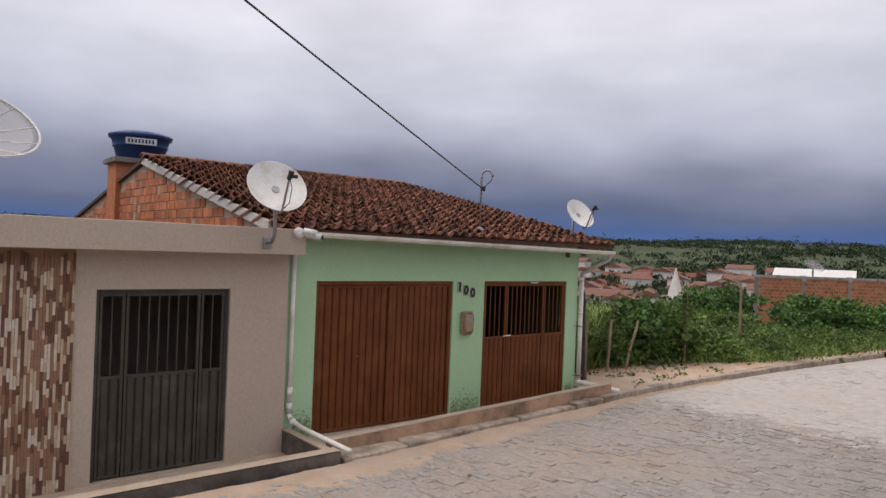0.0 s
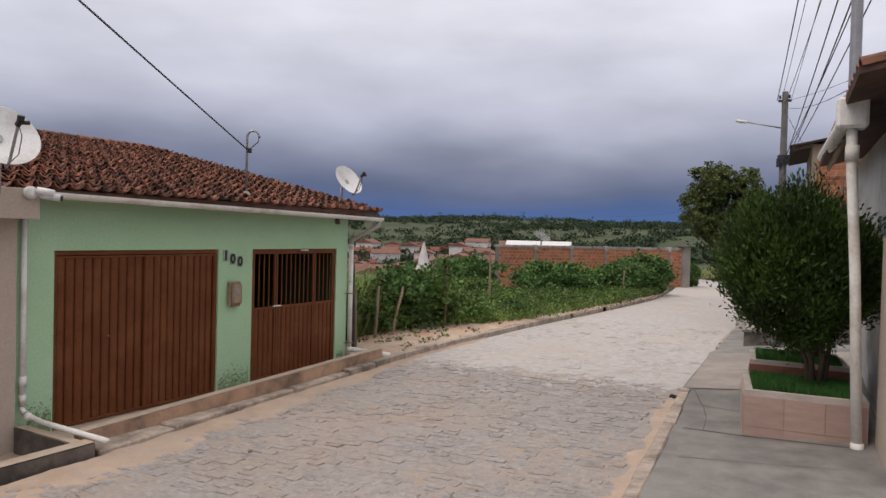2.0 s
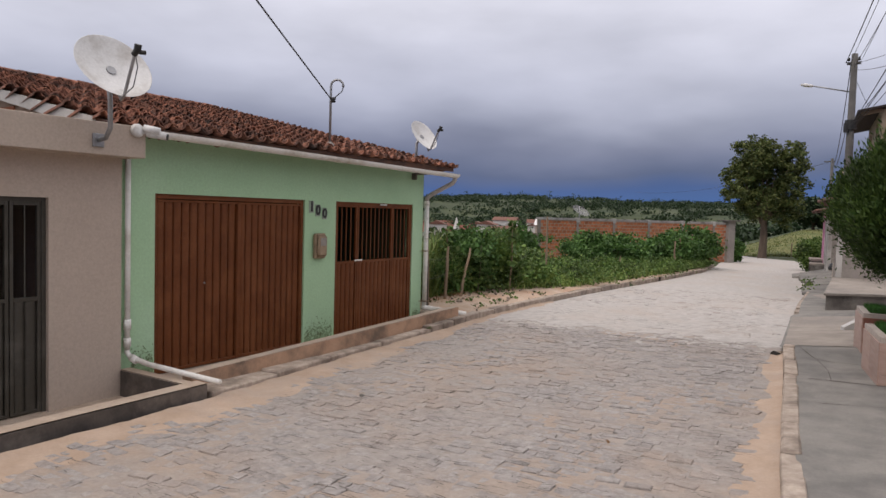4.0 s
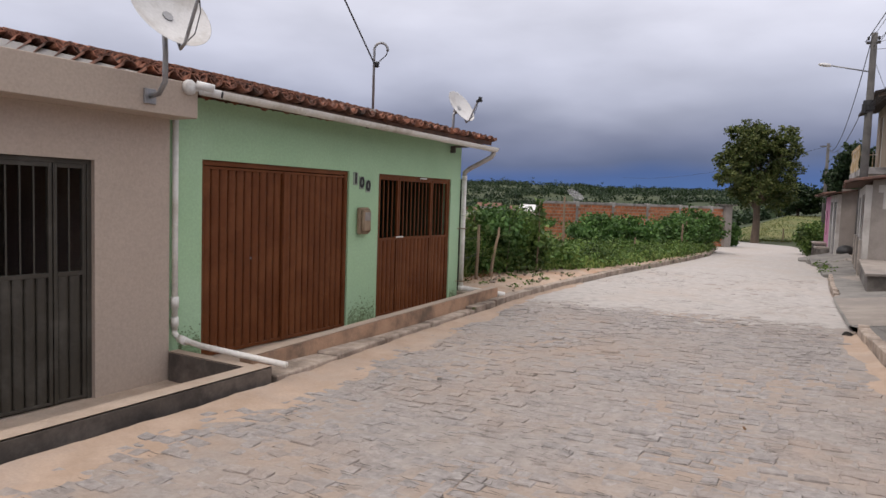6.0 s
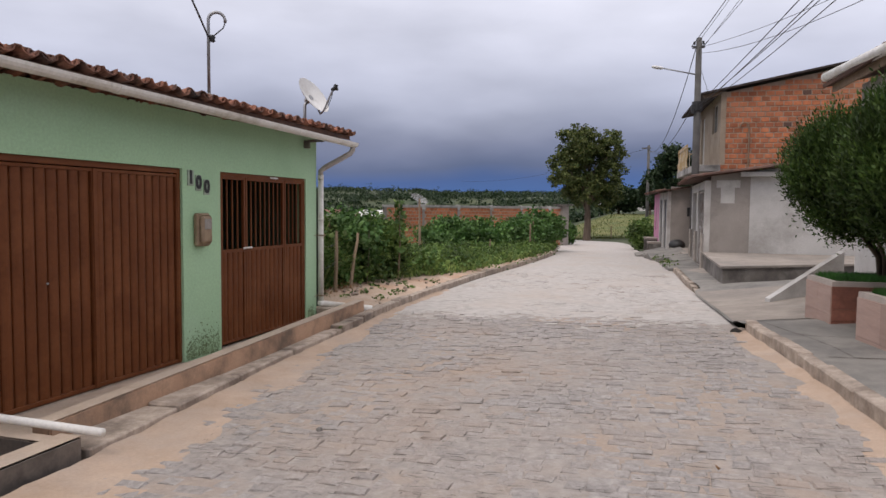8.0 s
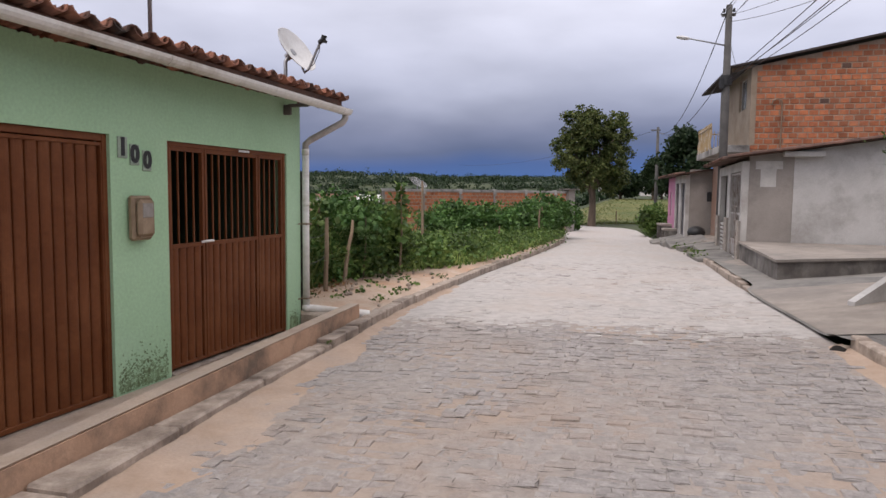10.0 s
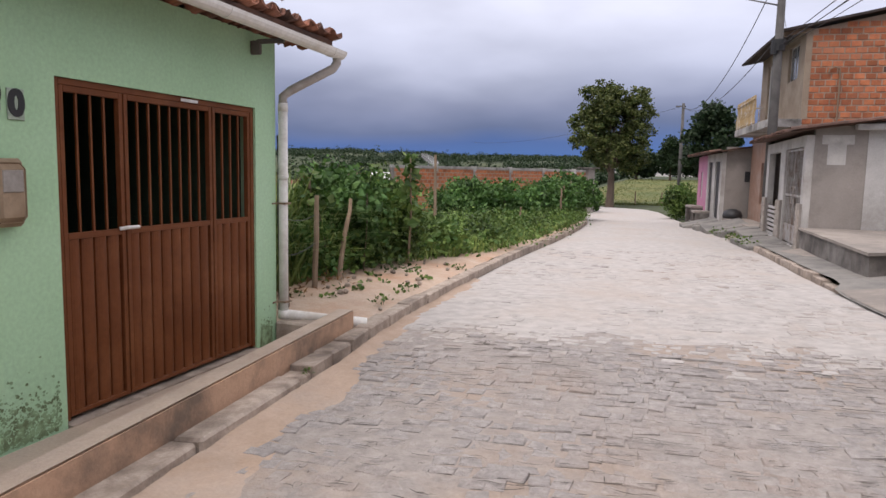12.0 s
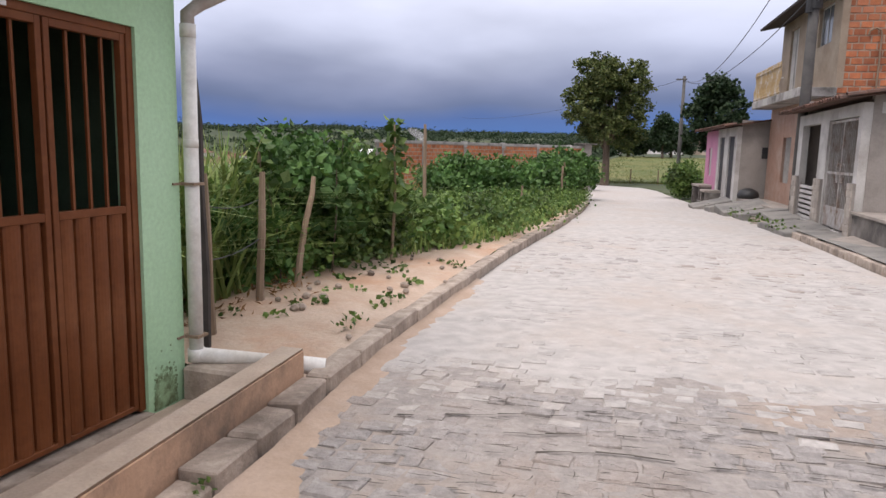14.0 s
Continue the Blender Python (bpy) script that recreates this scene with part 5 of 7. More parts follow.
terrace = thing("terrace", (8, 11.5, 0.1), "raised cement terrace with a stained side", "terrace", kind="structure")
part("body", prism([(6.42, 8.35), (11.0, 11.5), (11.0, 13.58), (6.28, 13.58)], -0.2, 0.55), "mouldy", terrace)
part("slab", prism([(6.38, 8.28), (11.1, 11.5), (11.1, 13.58), (6.24, 13.58)], 0.552, 0.60), "slab_grey", terrace, "smooth grey cement slab")
tagged(part("paving_slab_1", prism([(5.9, 9.6), (6.40, 9.4), (6.27, 13.3), (5.75, 13.0)], -0.1, [0.12, 0.15, 0.17, 0.10]), "slab_grey"), "pale cement slab beside the terrace", "slab", kind="structure")

# cracks and joints between the pavement slabs
def slab_joint(name, pts, w=0.008):
    bm = bmesh.new()
    for (xa, ya), (xb, yb) in zip(pts, pts[1:]):
        n = 6
        for k in range(n):
            p, q = Vector((xa, ya)).lerp(Vector((xb, yb)), k / n), Vector((xa, ya)).lerp(Vector((xb, yb)), (k + 1) / n)
            d = (q - p).normalized()
            s = Vector((-d.y, d.x)) * w * random.uniform(0.3, 1.0)
            vs = [bm.verts.new((c.x, c.y, pavement_z(c.x, c.y) + 0.004)) for c in (p - s, q - s, q + s, p + s)]
            bm.faces.new(vs)
    tagged(part(name, bm, "crack"), "dark open crack between pavement slabs", "crack", kind="structure")


M["crack"] = surface("crack_dirt", (0.05, 0.042, 0.036), (0.08, 0.065, 0.05), 6, 0.95, 0.2)
slab_joint("crack_1", [(6.45, 2.75), (6.8, 2.72), (7.2, 2.9)])
slab_joint("crack_2", [(6.45, 2.7), (6.75, 1.6), (6.9, 1.45), (7.3, 1.35)])
slab_joint("crack_3", [(6.8, 0.2), (7.4, 0.1), (8.5, 0.05)], 0.014)
slab_joint("crack_4", [(6.78, 1.55), (6.95, 0.8), (7.02, 0.2)], 0.006)
slab_joint("crack_5", [(7.0, -1.0), (8.4, -0.8)], 0.006)
slab_joint("crack_6", [(5.9, 6.9), (6.6, 7.3), (7.4, 7.6)], 0.012)

drain = thing("drain_mouth", (6.3, 2.72, 0.1), "dark broken drain hole in the end of the kerb", "drain")
part("rim", boxes((6.20, 6.42, 2.60, 2.95, 0.0, 0.155), (6.2, 6.42, 2.55, 2.60, 0.0, 0.22), bevel=0.02), "kerb", drain)
# capped black tube: the depth of the drain is only its colour
part("hole", tube([(6.23, 2.58, 0.11), (6.16, 2.52, 0.13)], [0.085, 0.095], 14), "black", drain, "dark pipe mouth")


# ---------- grey house with the barred porch ----------
def grey_house():
    t = thing("house", (8, 16, 0), "grey half-plastered house with a white porch front", "house")
    m = pose(6.28, 13.6, 0, 0, 0, 1.8)
    Ym = 5.3
    door, gate = (3.05, 4.85, 0.1, 2.36), (0.22, 2.35, 0.1, 2.38)
    part("front", wall_along_y_m(m, 0, 0.16, 0, Ym, -0.4, 2.62, [door, gate]), "white", t, "white painted porch front with two openings")
    part("side_wall", boxes((0.16, 1.18, -0.02, 0.14, -0.3, 2.82), m=m), "plaster", t, "bare grey plastered side wall")
    bm = boxes((1.18, 6.5, -0.035, 0.14, -0.3, 2.86), m=m)
    for v in bm.verts:
        p = m.inverted() @ v.co
        if p.z > 2 and p.x > 3:
            v.co.z += 0.70
    part("side_wall", bm, "plaster_light", t, "lime-washed side wall with black mould")
    part("back_wall", boxes((2.4, 2.55, 0.15, Ym, -0.3, 3.1), m=m), "plaster", t)
    part("floor", boxes((0.16, 2.4, 0.15, Ym, -0.3, 0.12), m=m), "slab_grey", t)
    part("inner_side", boxes((0.17, 2.4, Ym - 0.14, Ym, -0.3, 3.0), m=m), "plaster", t)
    for dx, dz, w, h in ((0.30, 2.42, 0.62, 0.20), (0.42, 1.98, 0.36, 0.46)):
        part("plaster_patch", boxes((dx, dx + w, -0.026, -0.018, dz, dz + h), m=m), "white", t, "whitewashed patch")
    roofp = part("roof", boxes((-0.45, 7, -0.35, Ym + 0.3, 0.0, 0.06), m=m @ pose(0, 0, 2.72, 0, -7.5, 0)), "tile_back", t, "low clay tile roof with a ragged eave")
    me = clay_tile_mesh("tile", "tile_old")
    for i in range(29):
        ob = under(new("tile", me), roofp)
        ob.matrix_basis = m @ pose(-0.50, -0.3 + i * 0.2, 2.66 + random.uniform(-0.01, 0.01), 0, -10, random.uniform(-4, 4))
    for i in range(22):
        ob = under(new("tile", me), roofp)
        ob.matrix_basis = m @ pose(-0.4 + i * 0.32, -0.38, 2.70 + 0.132 * (i * 0.32), 0, -8, random.uniform(-4, 4))
    part("eave_board", boxes((0.9, 1.8, -0.30, -0.05, 2.72, 2.84), m=m), "plaster_light", t)
    # stone piers below and gate leaves
    for a, b in ((-0.04, 0.30), (2.42, 3.02), (4.82, 5.34)):
        p = part("pier_cladding", boxes((-0.05, 0.0, a, b, -0.2, 1.12), m=m), "plaster", t, "pale stone-clad pier")
        for r in range(9):
            yy = a
            while yy < b - 0.05:
                L = min(random.uniform(0.12, 0.3), b - yy)
                part("stone", boxes((-0.065 + random.uniform(-0.008, 0.004), -0.05, yy + 0.004, yy + L - 0.004, -0.05 + r * 0.13, 0.07 + r * 0.13), m=m), "pier_stone", p)
                yy += L
    g = part("gate", boxes((0.04, 0.08, 1.26, 1.31, 0.12, 2.36), m=m), "old_steel", t, "closed rusty pale steel gate with bars")
    for b in ((0.04, 0.08, 0.25, 0.30, 0.12, 2.36), (0.04, 0.08, 2.27, 2.32, 0.12, 2.36), (0.041, 0.079, 0.3, 2.27, 2.31, 2.36), (0.041, 0.079, 0.3, 2.27, 1.25, 1.30), (0.041, 0.079, 0.3, 2.27, 0.52, 0.57)):
        part("frame_bar", boxes(b, m=m), "old_steel", g)
    for i in range(17):
        y = 0.36 + i * 0.116
        part("bar", boxes((0.052, 0.068, y - 0.008, y + 0.008, 0.57, 2.31), m=m), "old_steel", g)
    part("sheet", boxes((0.05, 0.06, 0.3, 2.27, 0.14, 0.52), m=m), "old_steel", g)
    for s in (0, 1):
        c = 1.28 + (0.16 if s else -0.16)
        part("scroll", tube([(m @ Vector((0.04, c + 0.13 * math.cos(a), 1.28 + 0.2 * math.sin(a))))[:] for a in np.linspace(0, math.tau, 13)], 0.012, 5), "old_steel", g)
    lg = part("low_gate", boxes((0.03, 0.07, 3.08, 3.12, 0.05, 0.98), (0.03, 0.07, 4.76, 4.80, 0.05, 0.98), m=m), "old_steel", t, "low slatted gate")
    for i in range(7):
        part("slat", boxes((0.035, 0.06, 3.12, 4.76, 0.12 + i * 0.12, 0.19 + i * 0.12), m=m), "white", lg)
    return t


def wall_along_y_m(m, x0, x1, y0, y1, z0, z1, holes=()):
    return wall_along_y(x0, x1, y0, y1, z0, z1, holes, m)


M["pier_stone"] = surface("pier_stone", (0.42, 0.37, 0.32), (0.30, 0.26, 0.225), 6, 0.85, 0.3, 40, vary=0.2)
M["old_steel"] = surface("rusty_pale_steel", (0.40, 0.38, 0.36), (0.28, 0.25, 0.23), 8, 0.7, 0.2, 40, c=(0.17, 0.10, 0.065), cscale=3)
random.seed(31)
grey_house()


# ---------- two-storey brick building ----------
def brick_building():
    t = thing("house", (9, 23, 0), "two-storey house of bare bricks with a stained front and a balcony", "house")
    m = pose(7.08, 20.0, 0, 0, 0, 4.6)
    W, D = 7.0, 6.3
    win, door = (0.75, 2.05, 4.75, 5.85), (4.2, 5.2, 3.5, 5.75)
    side = part("side_wall", boxes((0.0, W, 0.03, 0.2, -0.4, 6.05), m=m), "mortar", t, "side wall of bare orange bricks in grey mortar")
    bm = bmesh.new()
    vs = [bm.verts.new(m @ Vector(v)) for y in (0.03, 0.2) for v in ((0, y, 6.05), (W, y, 6.05), (W, y, 7.45))]
    for f in ((0, 1, 2), (5, 4, 3), (0, 2, 5, 3), (1, 4, 5, 2)):
        bm.faces.new([vs[i] for i in f])
    bmesh.ops.recalc_face_normals(bm, faces=bm.faces[:])
    part("gable_top", bm, "mortar", t)
    front = part("front", wall_along_y_m(m, -0.02, 0.16, 0.0, D, 3.45, 6.1, [win, door]), "ochre", t, "stained ochre tiled upper front")
    part("window", boxes((0.06, 0.09, win[0], win[0] + 0.05, win[2], win[3]), (0.06, 0.09, win[1] - 0.05, win[1], win[2], win[3]), (0.06, 0.09, 1.38, 1.42, win[2], win[3]), (0.06, 0.09, win[0], win[1], win[3] - 0.05, win[3]), m=m), "white", t)
    part("window_pane", boxes((0.07, 0.08, win[0] + 0.05, win[1] - 0.05, win[2], win[3] - 0.05), m=m), "glass", t)
    part("balcony_door", boxes((0.05, 0.08, door[0], door[0] + 0.45, door[2], door[3]), (0.05, 0.08, door[0] + 0.55, door[1], door[2], door[3]), m=m), "white", t, "white louvred balcony door")
    # black wall, the room's darkness put into its colour
    part("inner_wall", boxes((1.2, 1.3, 0.2, D, -0.3, 6.0), m=m), "black", t)
    part("back_side", boxes((0.16, W, D - 0.15, D, -0.4, 6.0), m=m), "ochre", t)
    slab = part("balcony", boxes((-0.95, 0.0, -0.12, 5.85, 3.20, 3.45), bevel=0.015, m=m), "mouldy_light", t, "stained concrete balcony slab")
    rail = part("balustrade", boxes((-0.93, -0.89, 2.2, 5.8, 4.28, 4.32), (-0.93, -0.89, 2.2, 5.8, 3.5, 3.54), m=m), "ochre_metal", slab, "gold-painted scrolled balcony railing")
    for i in range(22):
        y = 2.25 + i * 0.165
        part("baluster", tube([(m @ Vector(v))[:] for v in ((-0.91, y, 3.45), (-0.93, y + 0.03, 3.75), (-0.89, y - 0.03, 4.0), (-0.91, y, 4.42))], 0.018, 5), "ochre_metal", rail)
    for z in (3.5, 4.28):
        part("rail_end", boxes((-0.93, 0, 5.78, 5.82, z, z + 0.04), m=m), "ochre_metal", slab)
    for i in range(6):
        part("baluster", tube([(m @ Vector(v))[:] for v in ((-0.15 - 0.14 * i, 5.8, 3.45), (-0.15 - 0.14 * i, 5.8, 4.42))], 0.016, 5), "ochre_metal", slab)
    # tiled ground floor
    d1, w1 = (0.9, 1.9, 0.0, 2.25), (2.9, 3.9, 0.75, 2.2)
    gf = part("ground_front", wall_along_y_m(m, -0.27, -0.05, 0.0, 5.9, -0.3, 3.2, [d1, w1]), "redtile", t, "ground floor clad in reddish brick-like tiles")
    part("house_door", boxes((-0.2, -0.16, 0.9, 1.38, 0, 2.25), (-0.2, -0.16, 1.42, 1.9, 0, 2.25), m=m), "white", t, "white glazed double door")
    part("door_glass", boxes((-0.21, -0.2, 1.0, 1.3, 0.9, 2.1), (-0.21, -0.2, 1.5, 1.8, 0.9, 2.1), m=m), "glass", t)
    part("window_grille", boxes(*[(-0.2, -0.18, 2.9 + 0.1 * i, 2.915 + 0.1 * i, 0.75, 2.2) for i in range(11)], m=m), "white", t)
    for i in range(19):
        part("tile_course", boxes((-0.276, -0.27, 0.0, 0.9, 0.02 + i * 0.165, 0.15 + i * 0.165), m=m), "redtile", gf)
        part("tile_course", boxes((-0.276, -0.27, 3.9, 5.9, 0.02 + i * 0.165, 0.15 + i * 0.165), m=m), "redtile", gf)
    # roof
    tilt = -11.3
    part("roof", boxes((-0.75, W + 0.8, -0.25, D + 0.3, 0.0, 0.07), m=m @ pose(0, 0, 6.13, 0, tilt, 0)), "roof_dark", t, "dark weathered sheet roof with a ragged edge")
    part("rafter", boxes((-0.65, 0.0, 0.0, 0.12, -0.12, 0.0), m=m @ pose(0, 0, 6.13, 0, tilt, 0)), "wood", t)
    # bricks
    for L in (0.30,):
        bm = boxes((0, L - 0.04, -0.014, 0.012, 0, 0.148), bevel=0.004)
        me = bpy.data.meshes.new("brick")
        bm.to_mesh(me)
        bm.free()
        me.materials.append(M["brick_one"])
        me2 = me.copy()
        me2.materials.clear()
        me2.materials.append(M["brick_dark"])
    n, extra_v, extra_f = 0, [], []
    for r in range(23):
        z = 2.75 + r * 0.187
        x = 0.0 if r % 2 else -0.15
        while x < W - 0.3:
            xa = max(x, 0.0)
            if z + 0.19 < 6.1 + 0.2 * xa and xa < x + 0.2:
                full = xa == x
                mm = m @ pose(xa + 0.008, 0.03 + random.uniform(-0.005, 0.003), z, 0, random.uniform(-0.5, 0.5), 0) @ Matrix.Diagonal((1 if full else 0.5, 1, 1, 1))
                if x < 3.9 and n < 310:
                    ob = under(new("brick", me2 if random.random() < 0.03 else me), side)
                    ob.matrix_basis = mm
                    n += 1
                else:
                    k = len(extra_v)
                    extra_v += [(mm @ v.co)[:] for v in me.vertices]
                    extra_f += [[k + i for i in p.vertices] for p in me.polygons]
            x += 0.30
    tagged(arrays("bricks", extra_v, extra_f, "brick", side), kind="stuff")
    hook = [(m @ Vector(v))[:] for v in ((0.95, -0.04, 3.35), (0.95, -0.04, 4.75), (0.93, -0.04, 4.9), (0.80, -0.04, 4.97), (0.66, -0.04, 4.9), (0.64, -0.04, 4.8))]
    part("vent_pipe", tube(hook, 0.028, 7), "wood", t, "rusty bent pipe on the brick wall")
    return t


M["glass"] = surface("dusty_window_glass", (0.10, 0.11, 0.12), (0.14, 0.15, 0.16), 3, 0.12, 0.0)
M["mouldy_light"] = surface("stained_balcony_concrete", (0.42, 0.40, 0.38), (0.30, 0.28, 0.265), 1.5, 0.9, 0.3, 40, c=(0.12, 0.11, 0.10), cscale=1.3)
M["ochre_metal"] = surface("gold_railing_paint", (0.46, 0.32, 0.15), (0.36, 0.25, 0.13), 5, 0.6, 0.1, 40, c=(0.6, 0.58, 0.55), cscale=2.5)
M["redtile"] = surface("reddish_wall_tile", (0.34, 0.205, 0.15), (0.28, 0.165, 0.12), 3, 0.6, 0.1, 40, c=(0.37, 0.27, 0.215), cscale=1.3)
M["roof_dark"] = surface("dark_roof_sheet", (0.06, 0.045, 0.04), (0.035, 0.03, 0.028), 3, 0.95, 0.4, 30)
M["brick_dark"] = surface("burnt_brick", (0.13, 0.07, 0.05), (0.09, 0.055, 0.045), 4, 0.9, 0.3, 40)
random.seed(41)
brick_building()


# ---------- low pink and grey house ----------
def pink_house():
    t = thing("house", (7, 29, -0.3), "low grey and pink house with white door surrounds", "house")
    m = pose(5.30, 25.9, 0, 0, 0, 6.0)
    o1, o2, o3 = (0.45, 1.55, -0.05, 2.3), (2.3, 3.3, -0.05, 2.3), (4.9, 5.6, 0.7, 1.9)
    part("front", wall_along_y_m(m, 0, 0.15, 0, 3.7, -0.6, 2.62, [o1, o2]), "white", t, "white front between dark doors")
    part("front", wall_along_y_m(m, 0, 0.15, 3.705, 6.4, -0.6, 2.6, [o3]), "pink", t, "pink painted front")
    part("side_wall", boxes((0.15, 3.2, 0.0, 0.14, -0.6, 2.85), m=m), "plaster", t, "bare grey plaster side wall")
    # back wall coloured black in place of a dim room
    part("back_wall", boxes((2.2, 2.3, 0.14, 6.4, -0.6, 2.8), m=m), "black", t)
    part("end_wall", boxes((0.15, 3.2, 6.25, 6.4, -0.6, 2.8), m=m), "pink", t)
    for o in (o1, o2):
        part("door", boxes((0.06, 0.09, o[0] + 0.02, o[0] + 0.52, o[2], o[3] - 0.02), (0.06, 0.09, o[0] + 0.54, o[1] - 0.02, o[2], o[3] - 0.02), m=m), "dark_door", t, "dark double door leaves")
    part("window", boxes((0.05, 0.08, o3[0], o3[1], o3[2], o3[3]), m=m), "white", t)
    rf = part("roof", boxes((-0.5, 4.5, -0.3, 6.7, 0, 0.06), m=m @ pose(0, 0, 2.66, 0, -9, 0)), "tile_back", t, "low clay tile roof")
    me = clay_tile_mesh("tile", "tile_old")
    for i in range(34):
        ob = under(new("tile", me), rf)
        ob.matrix_basis = m @ pose(-0.55, -0.3 + i * 0.2, 2.62, 0, -10, random.uniform(-4, 4))
    part("hanging_box", boxes((0.85, 1.05, -0.06, -0.002, 1.5, 1.9), m=m), "blacky", t, "dark meter box")
    return t


pink_house()


def bench(at, size, rz, label):
    t = thing("masonry_bench", at, label, "bench", "masonry benches")
    m = pose(*at, 0, 0, rz)
    w, d, h = size
    part("seat", boxes((-w / 2, w / 2, -d / 2, d / 2, h - 0.09, h), bevel=0.012, m=m), "slab_grey", t)
    for s in (-1, 1):
        part("leg", boxes((-w / 2 + 0.04, w / 2 - 0.04, s * d / 2 - 0.12 if s > 0 else -d / 2, d / 2 if s > 0 else -d / 2 + 0.12, -0.1, h - 0.092), m=m), "mouldy", t)
    part("back_panel", boxes((w / 2 - 0.12, w / 2 - 0.04, -d / 2 + 0.13, d / 2 - 0.13, -0.1, h - 0.092), m=m), "mouldy", t)


bench((4.55, 31.0, -0.42), (0.7, 1.6, 0.75), 8, "grey masonry bench before the pink house")
bench((4.75, 28.9, -0.36), (0.7, 0.9, 0.55), 8, "low grey masonry bench before the white doors")


def broken_slabs():
    """Tilted cement slabs and steps between the kerb and the house doors."""
    random.seed(51)
    for i, (x, y, w, d, z, rx, ry) in enumerate(((5.75, 15.6, 0.9, 1.3, 0.03, 3, -9), (5.65, 17.0, 0.9, 1.2, 0.0, -4, -7), (5.9, 18.4, 0.9, 1.2, 0.06, 4, -6), (5.55, 20.6, 1.2, 1.5, -0.03, -3, -10), (5.3, 22.6, 1.4, 1.6, -0.02, 5, -11), (4.95, 24.4, 1.2, 1.4, -0.12, -4, -12), (4.6, 26.5, 1.4, 1.3, -0.2, 2, -13))):
        m = pose(x, y, z, rx, ry, 6)
        bm = boxes((-w / 2, w / 2, -d / 2, d / 2, -0.2, 0.06), bevel=0.02, m=m)
        tagged(part("cement_slab", bm, "concrete"), "tilted broken cement slab before the house doors", "slab", "broken cement slabs")
    tagged(part("door_step_1", prism([(6.0, 20.4), (6.9, 20.4), (6.5, 25.6), (5.4, 25.6)], -0.4, 0.10), "slab_grey"), "cement forecourt of the brick house", "step", kind="structure")
    stone = thing("dark_boulder", (5.6, 25.2, 0.1), "dark rounded sack-like lump by the wall", "lump")
    part("lump", lathe([(0.34, 0), (0.37, 0.12), (0.30, 0.27), (0.12, 0.36), (0.0, 0.37)], 14, pose(5.75, 25.35, 0.1)), "blacky", stone, smooth=True)


broken_slabs()


# ---------- poles, lamp and wires ----------
def utility_pole(at, top, label, r0=0.16, r1=0.10):
    t = thing("utility_pole", at, label, "utility pole", "utility poles")
    x, y, z = at
    part("shaft", tube([(x, y, z - 0.4), (x, y, z + (top - z) * 0.5), (x, y, top)], [r0, (r0 + r1) / 2, r1], 10), "pole", t, smooth=True)
    return t


POLE = (6.20, 19.0)
pole = utility_pole((*POLE, 0.0), 7.85, "grey concrete utility pole carrying wires and a street lamp")
part("band", tube([(6.20, 19.0, 5.3), (6.20, 19.0, 5.62)], 0.19, 10), "blacky", pole, "dark clamp with cable coils")
part("band", tube([(6.08, 18.9, 5.2), (6.08, 18.9, 5.5)], 0.09, 8), "blacky", pole)
part("crossarm", boxes((5.98, 6.4, 18.93, 19.07, 7.50, 7.58), bevel=0.01), "pole", pole)
for dx in (-0.16, 0.14):
    part("insulator", lathe([(0.03, 0), (0.05, 0.04), (0.03, 0.07), (0.045, 0.1), (0.0, 0.13)], 8, pose(6.2 + dx, 18.9, 7.6)), "blacky", pole)
lamp = thing("street_lamp", (6.1, 19.0, 6.6), "white street lamp head on a thin arm at the pole", "street lamp")
part("arm", tube([(6.12, 18.98, 6.58), (5.5, 18.9, 6.72), (4.98, 18.85, 6.84)], 0.024, 8), "metal", lamp, smooth=True)
part("head", lathe([(0.0, -0.24), (0.06, -0.2), (0.09, -0.05), (0.075, 0.12), (0.03, 0.2)], 14, pose(4.84, 18.83, 6.86, 0, 100, 6) @ Matrix.Diagonal((0.7, 1, 1, 1))), "dish", lamp, "white lamp hood", smooth=True)

FAR = (3.82, 49.0)
far_pole = utility_pole((*FAR, -0.75), 6.8, "grey concrete utility pole by the meadow", 0.15, 0.10)
part("crossarm", boxes((3.3, 4.0, 48.95, 49.05, 6.55, 6.63)), "pole", far_pole)


def wire(name, a, b, sag, label, r=0.010):
    cu = tube(sagging(a, b, sag, 18), r * 0.95, 5)
    tagged(part(name, cu, "cable"), label, "cable", "overhead cables")


E0 = (6.2, 18.95)
BACK = (10.3, -14.0)
for i, (dz, dx, ez, ex, sag, r) in enumerate(((7.55, -0.25, 8.3, -0.9, 0.35, 0.014), (7.6, -0.1, 8.5, -0.5, 0.3, 0.008), (7.6, 0.2, 8.6, 0.0, 0.3, 0.008), (7.4, 0.0, 8.2, 0.4, 0.4, 0.009), (5.6, 0.1, 7.2, -0.4, 0.3, 0.012), (5.5, 0.15, 7.0, 0.0, 0.35, 0.012), (5.45, 0.0, 6.8, 0.3, 0.4, 0.010), (5.4, 0.1, 6.7, 0.5, 0.5, 0.010))):
    wire("overhead_cable", (E0[0] + dx, E0[1], dz), (BACK[0] + 0.5 * ex + 0.05, BACK[1], ez), sag, "thin dark overhead cable along the street", r)
wire("overhead_cable", (6.1, 19.0, 7.5), (3.75, 49.0, 6.6), 1.5, "slack dark cable between the poles", 0.016)
wire("overhead_cable", (6.1, 19.0, 5.6), (3.8, 49.0, 6.5), 0.9, "slack dark cable between the poles", 0.014)
wire("overhead_cable", (6.2, 18.9, 7.3), (9.15, 1.95, 5.1), 0.35, "thin service cable to the eave mast", 0.008)
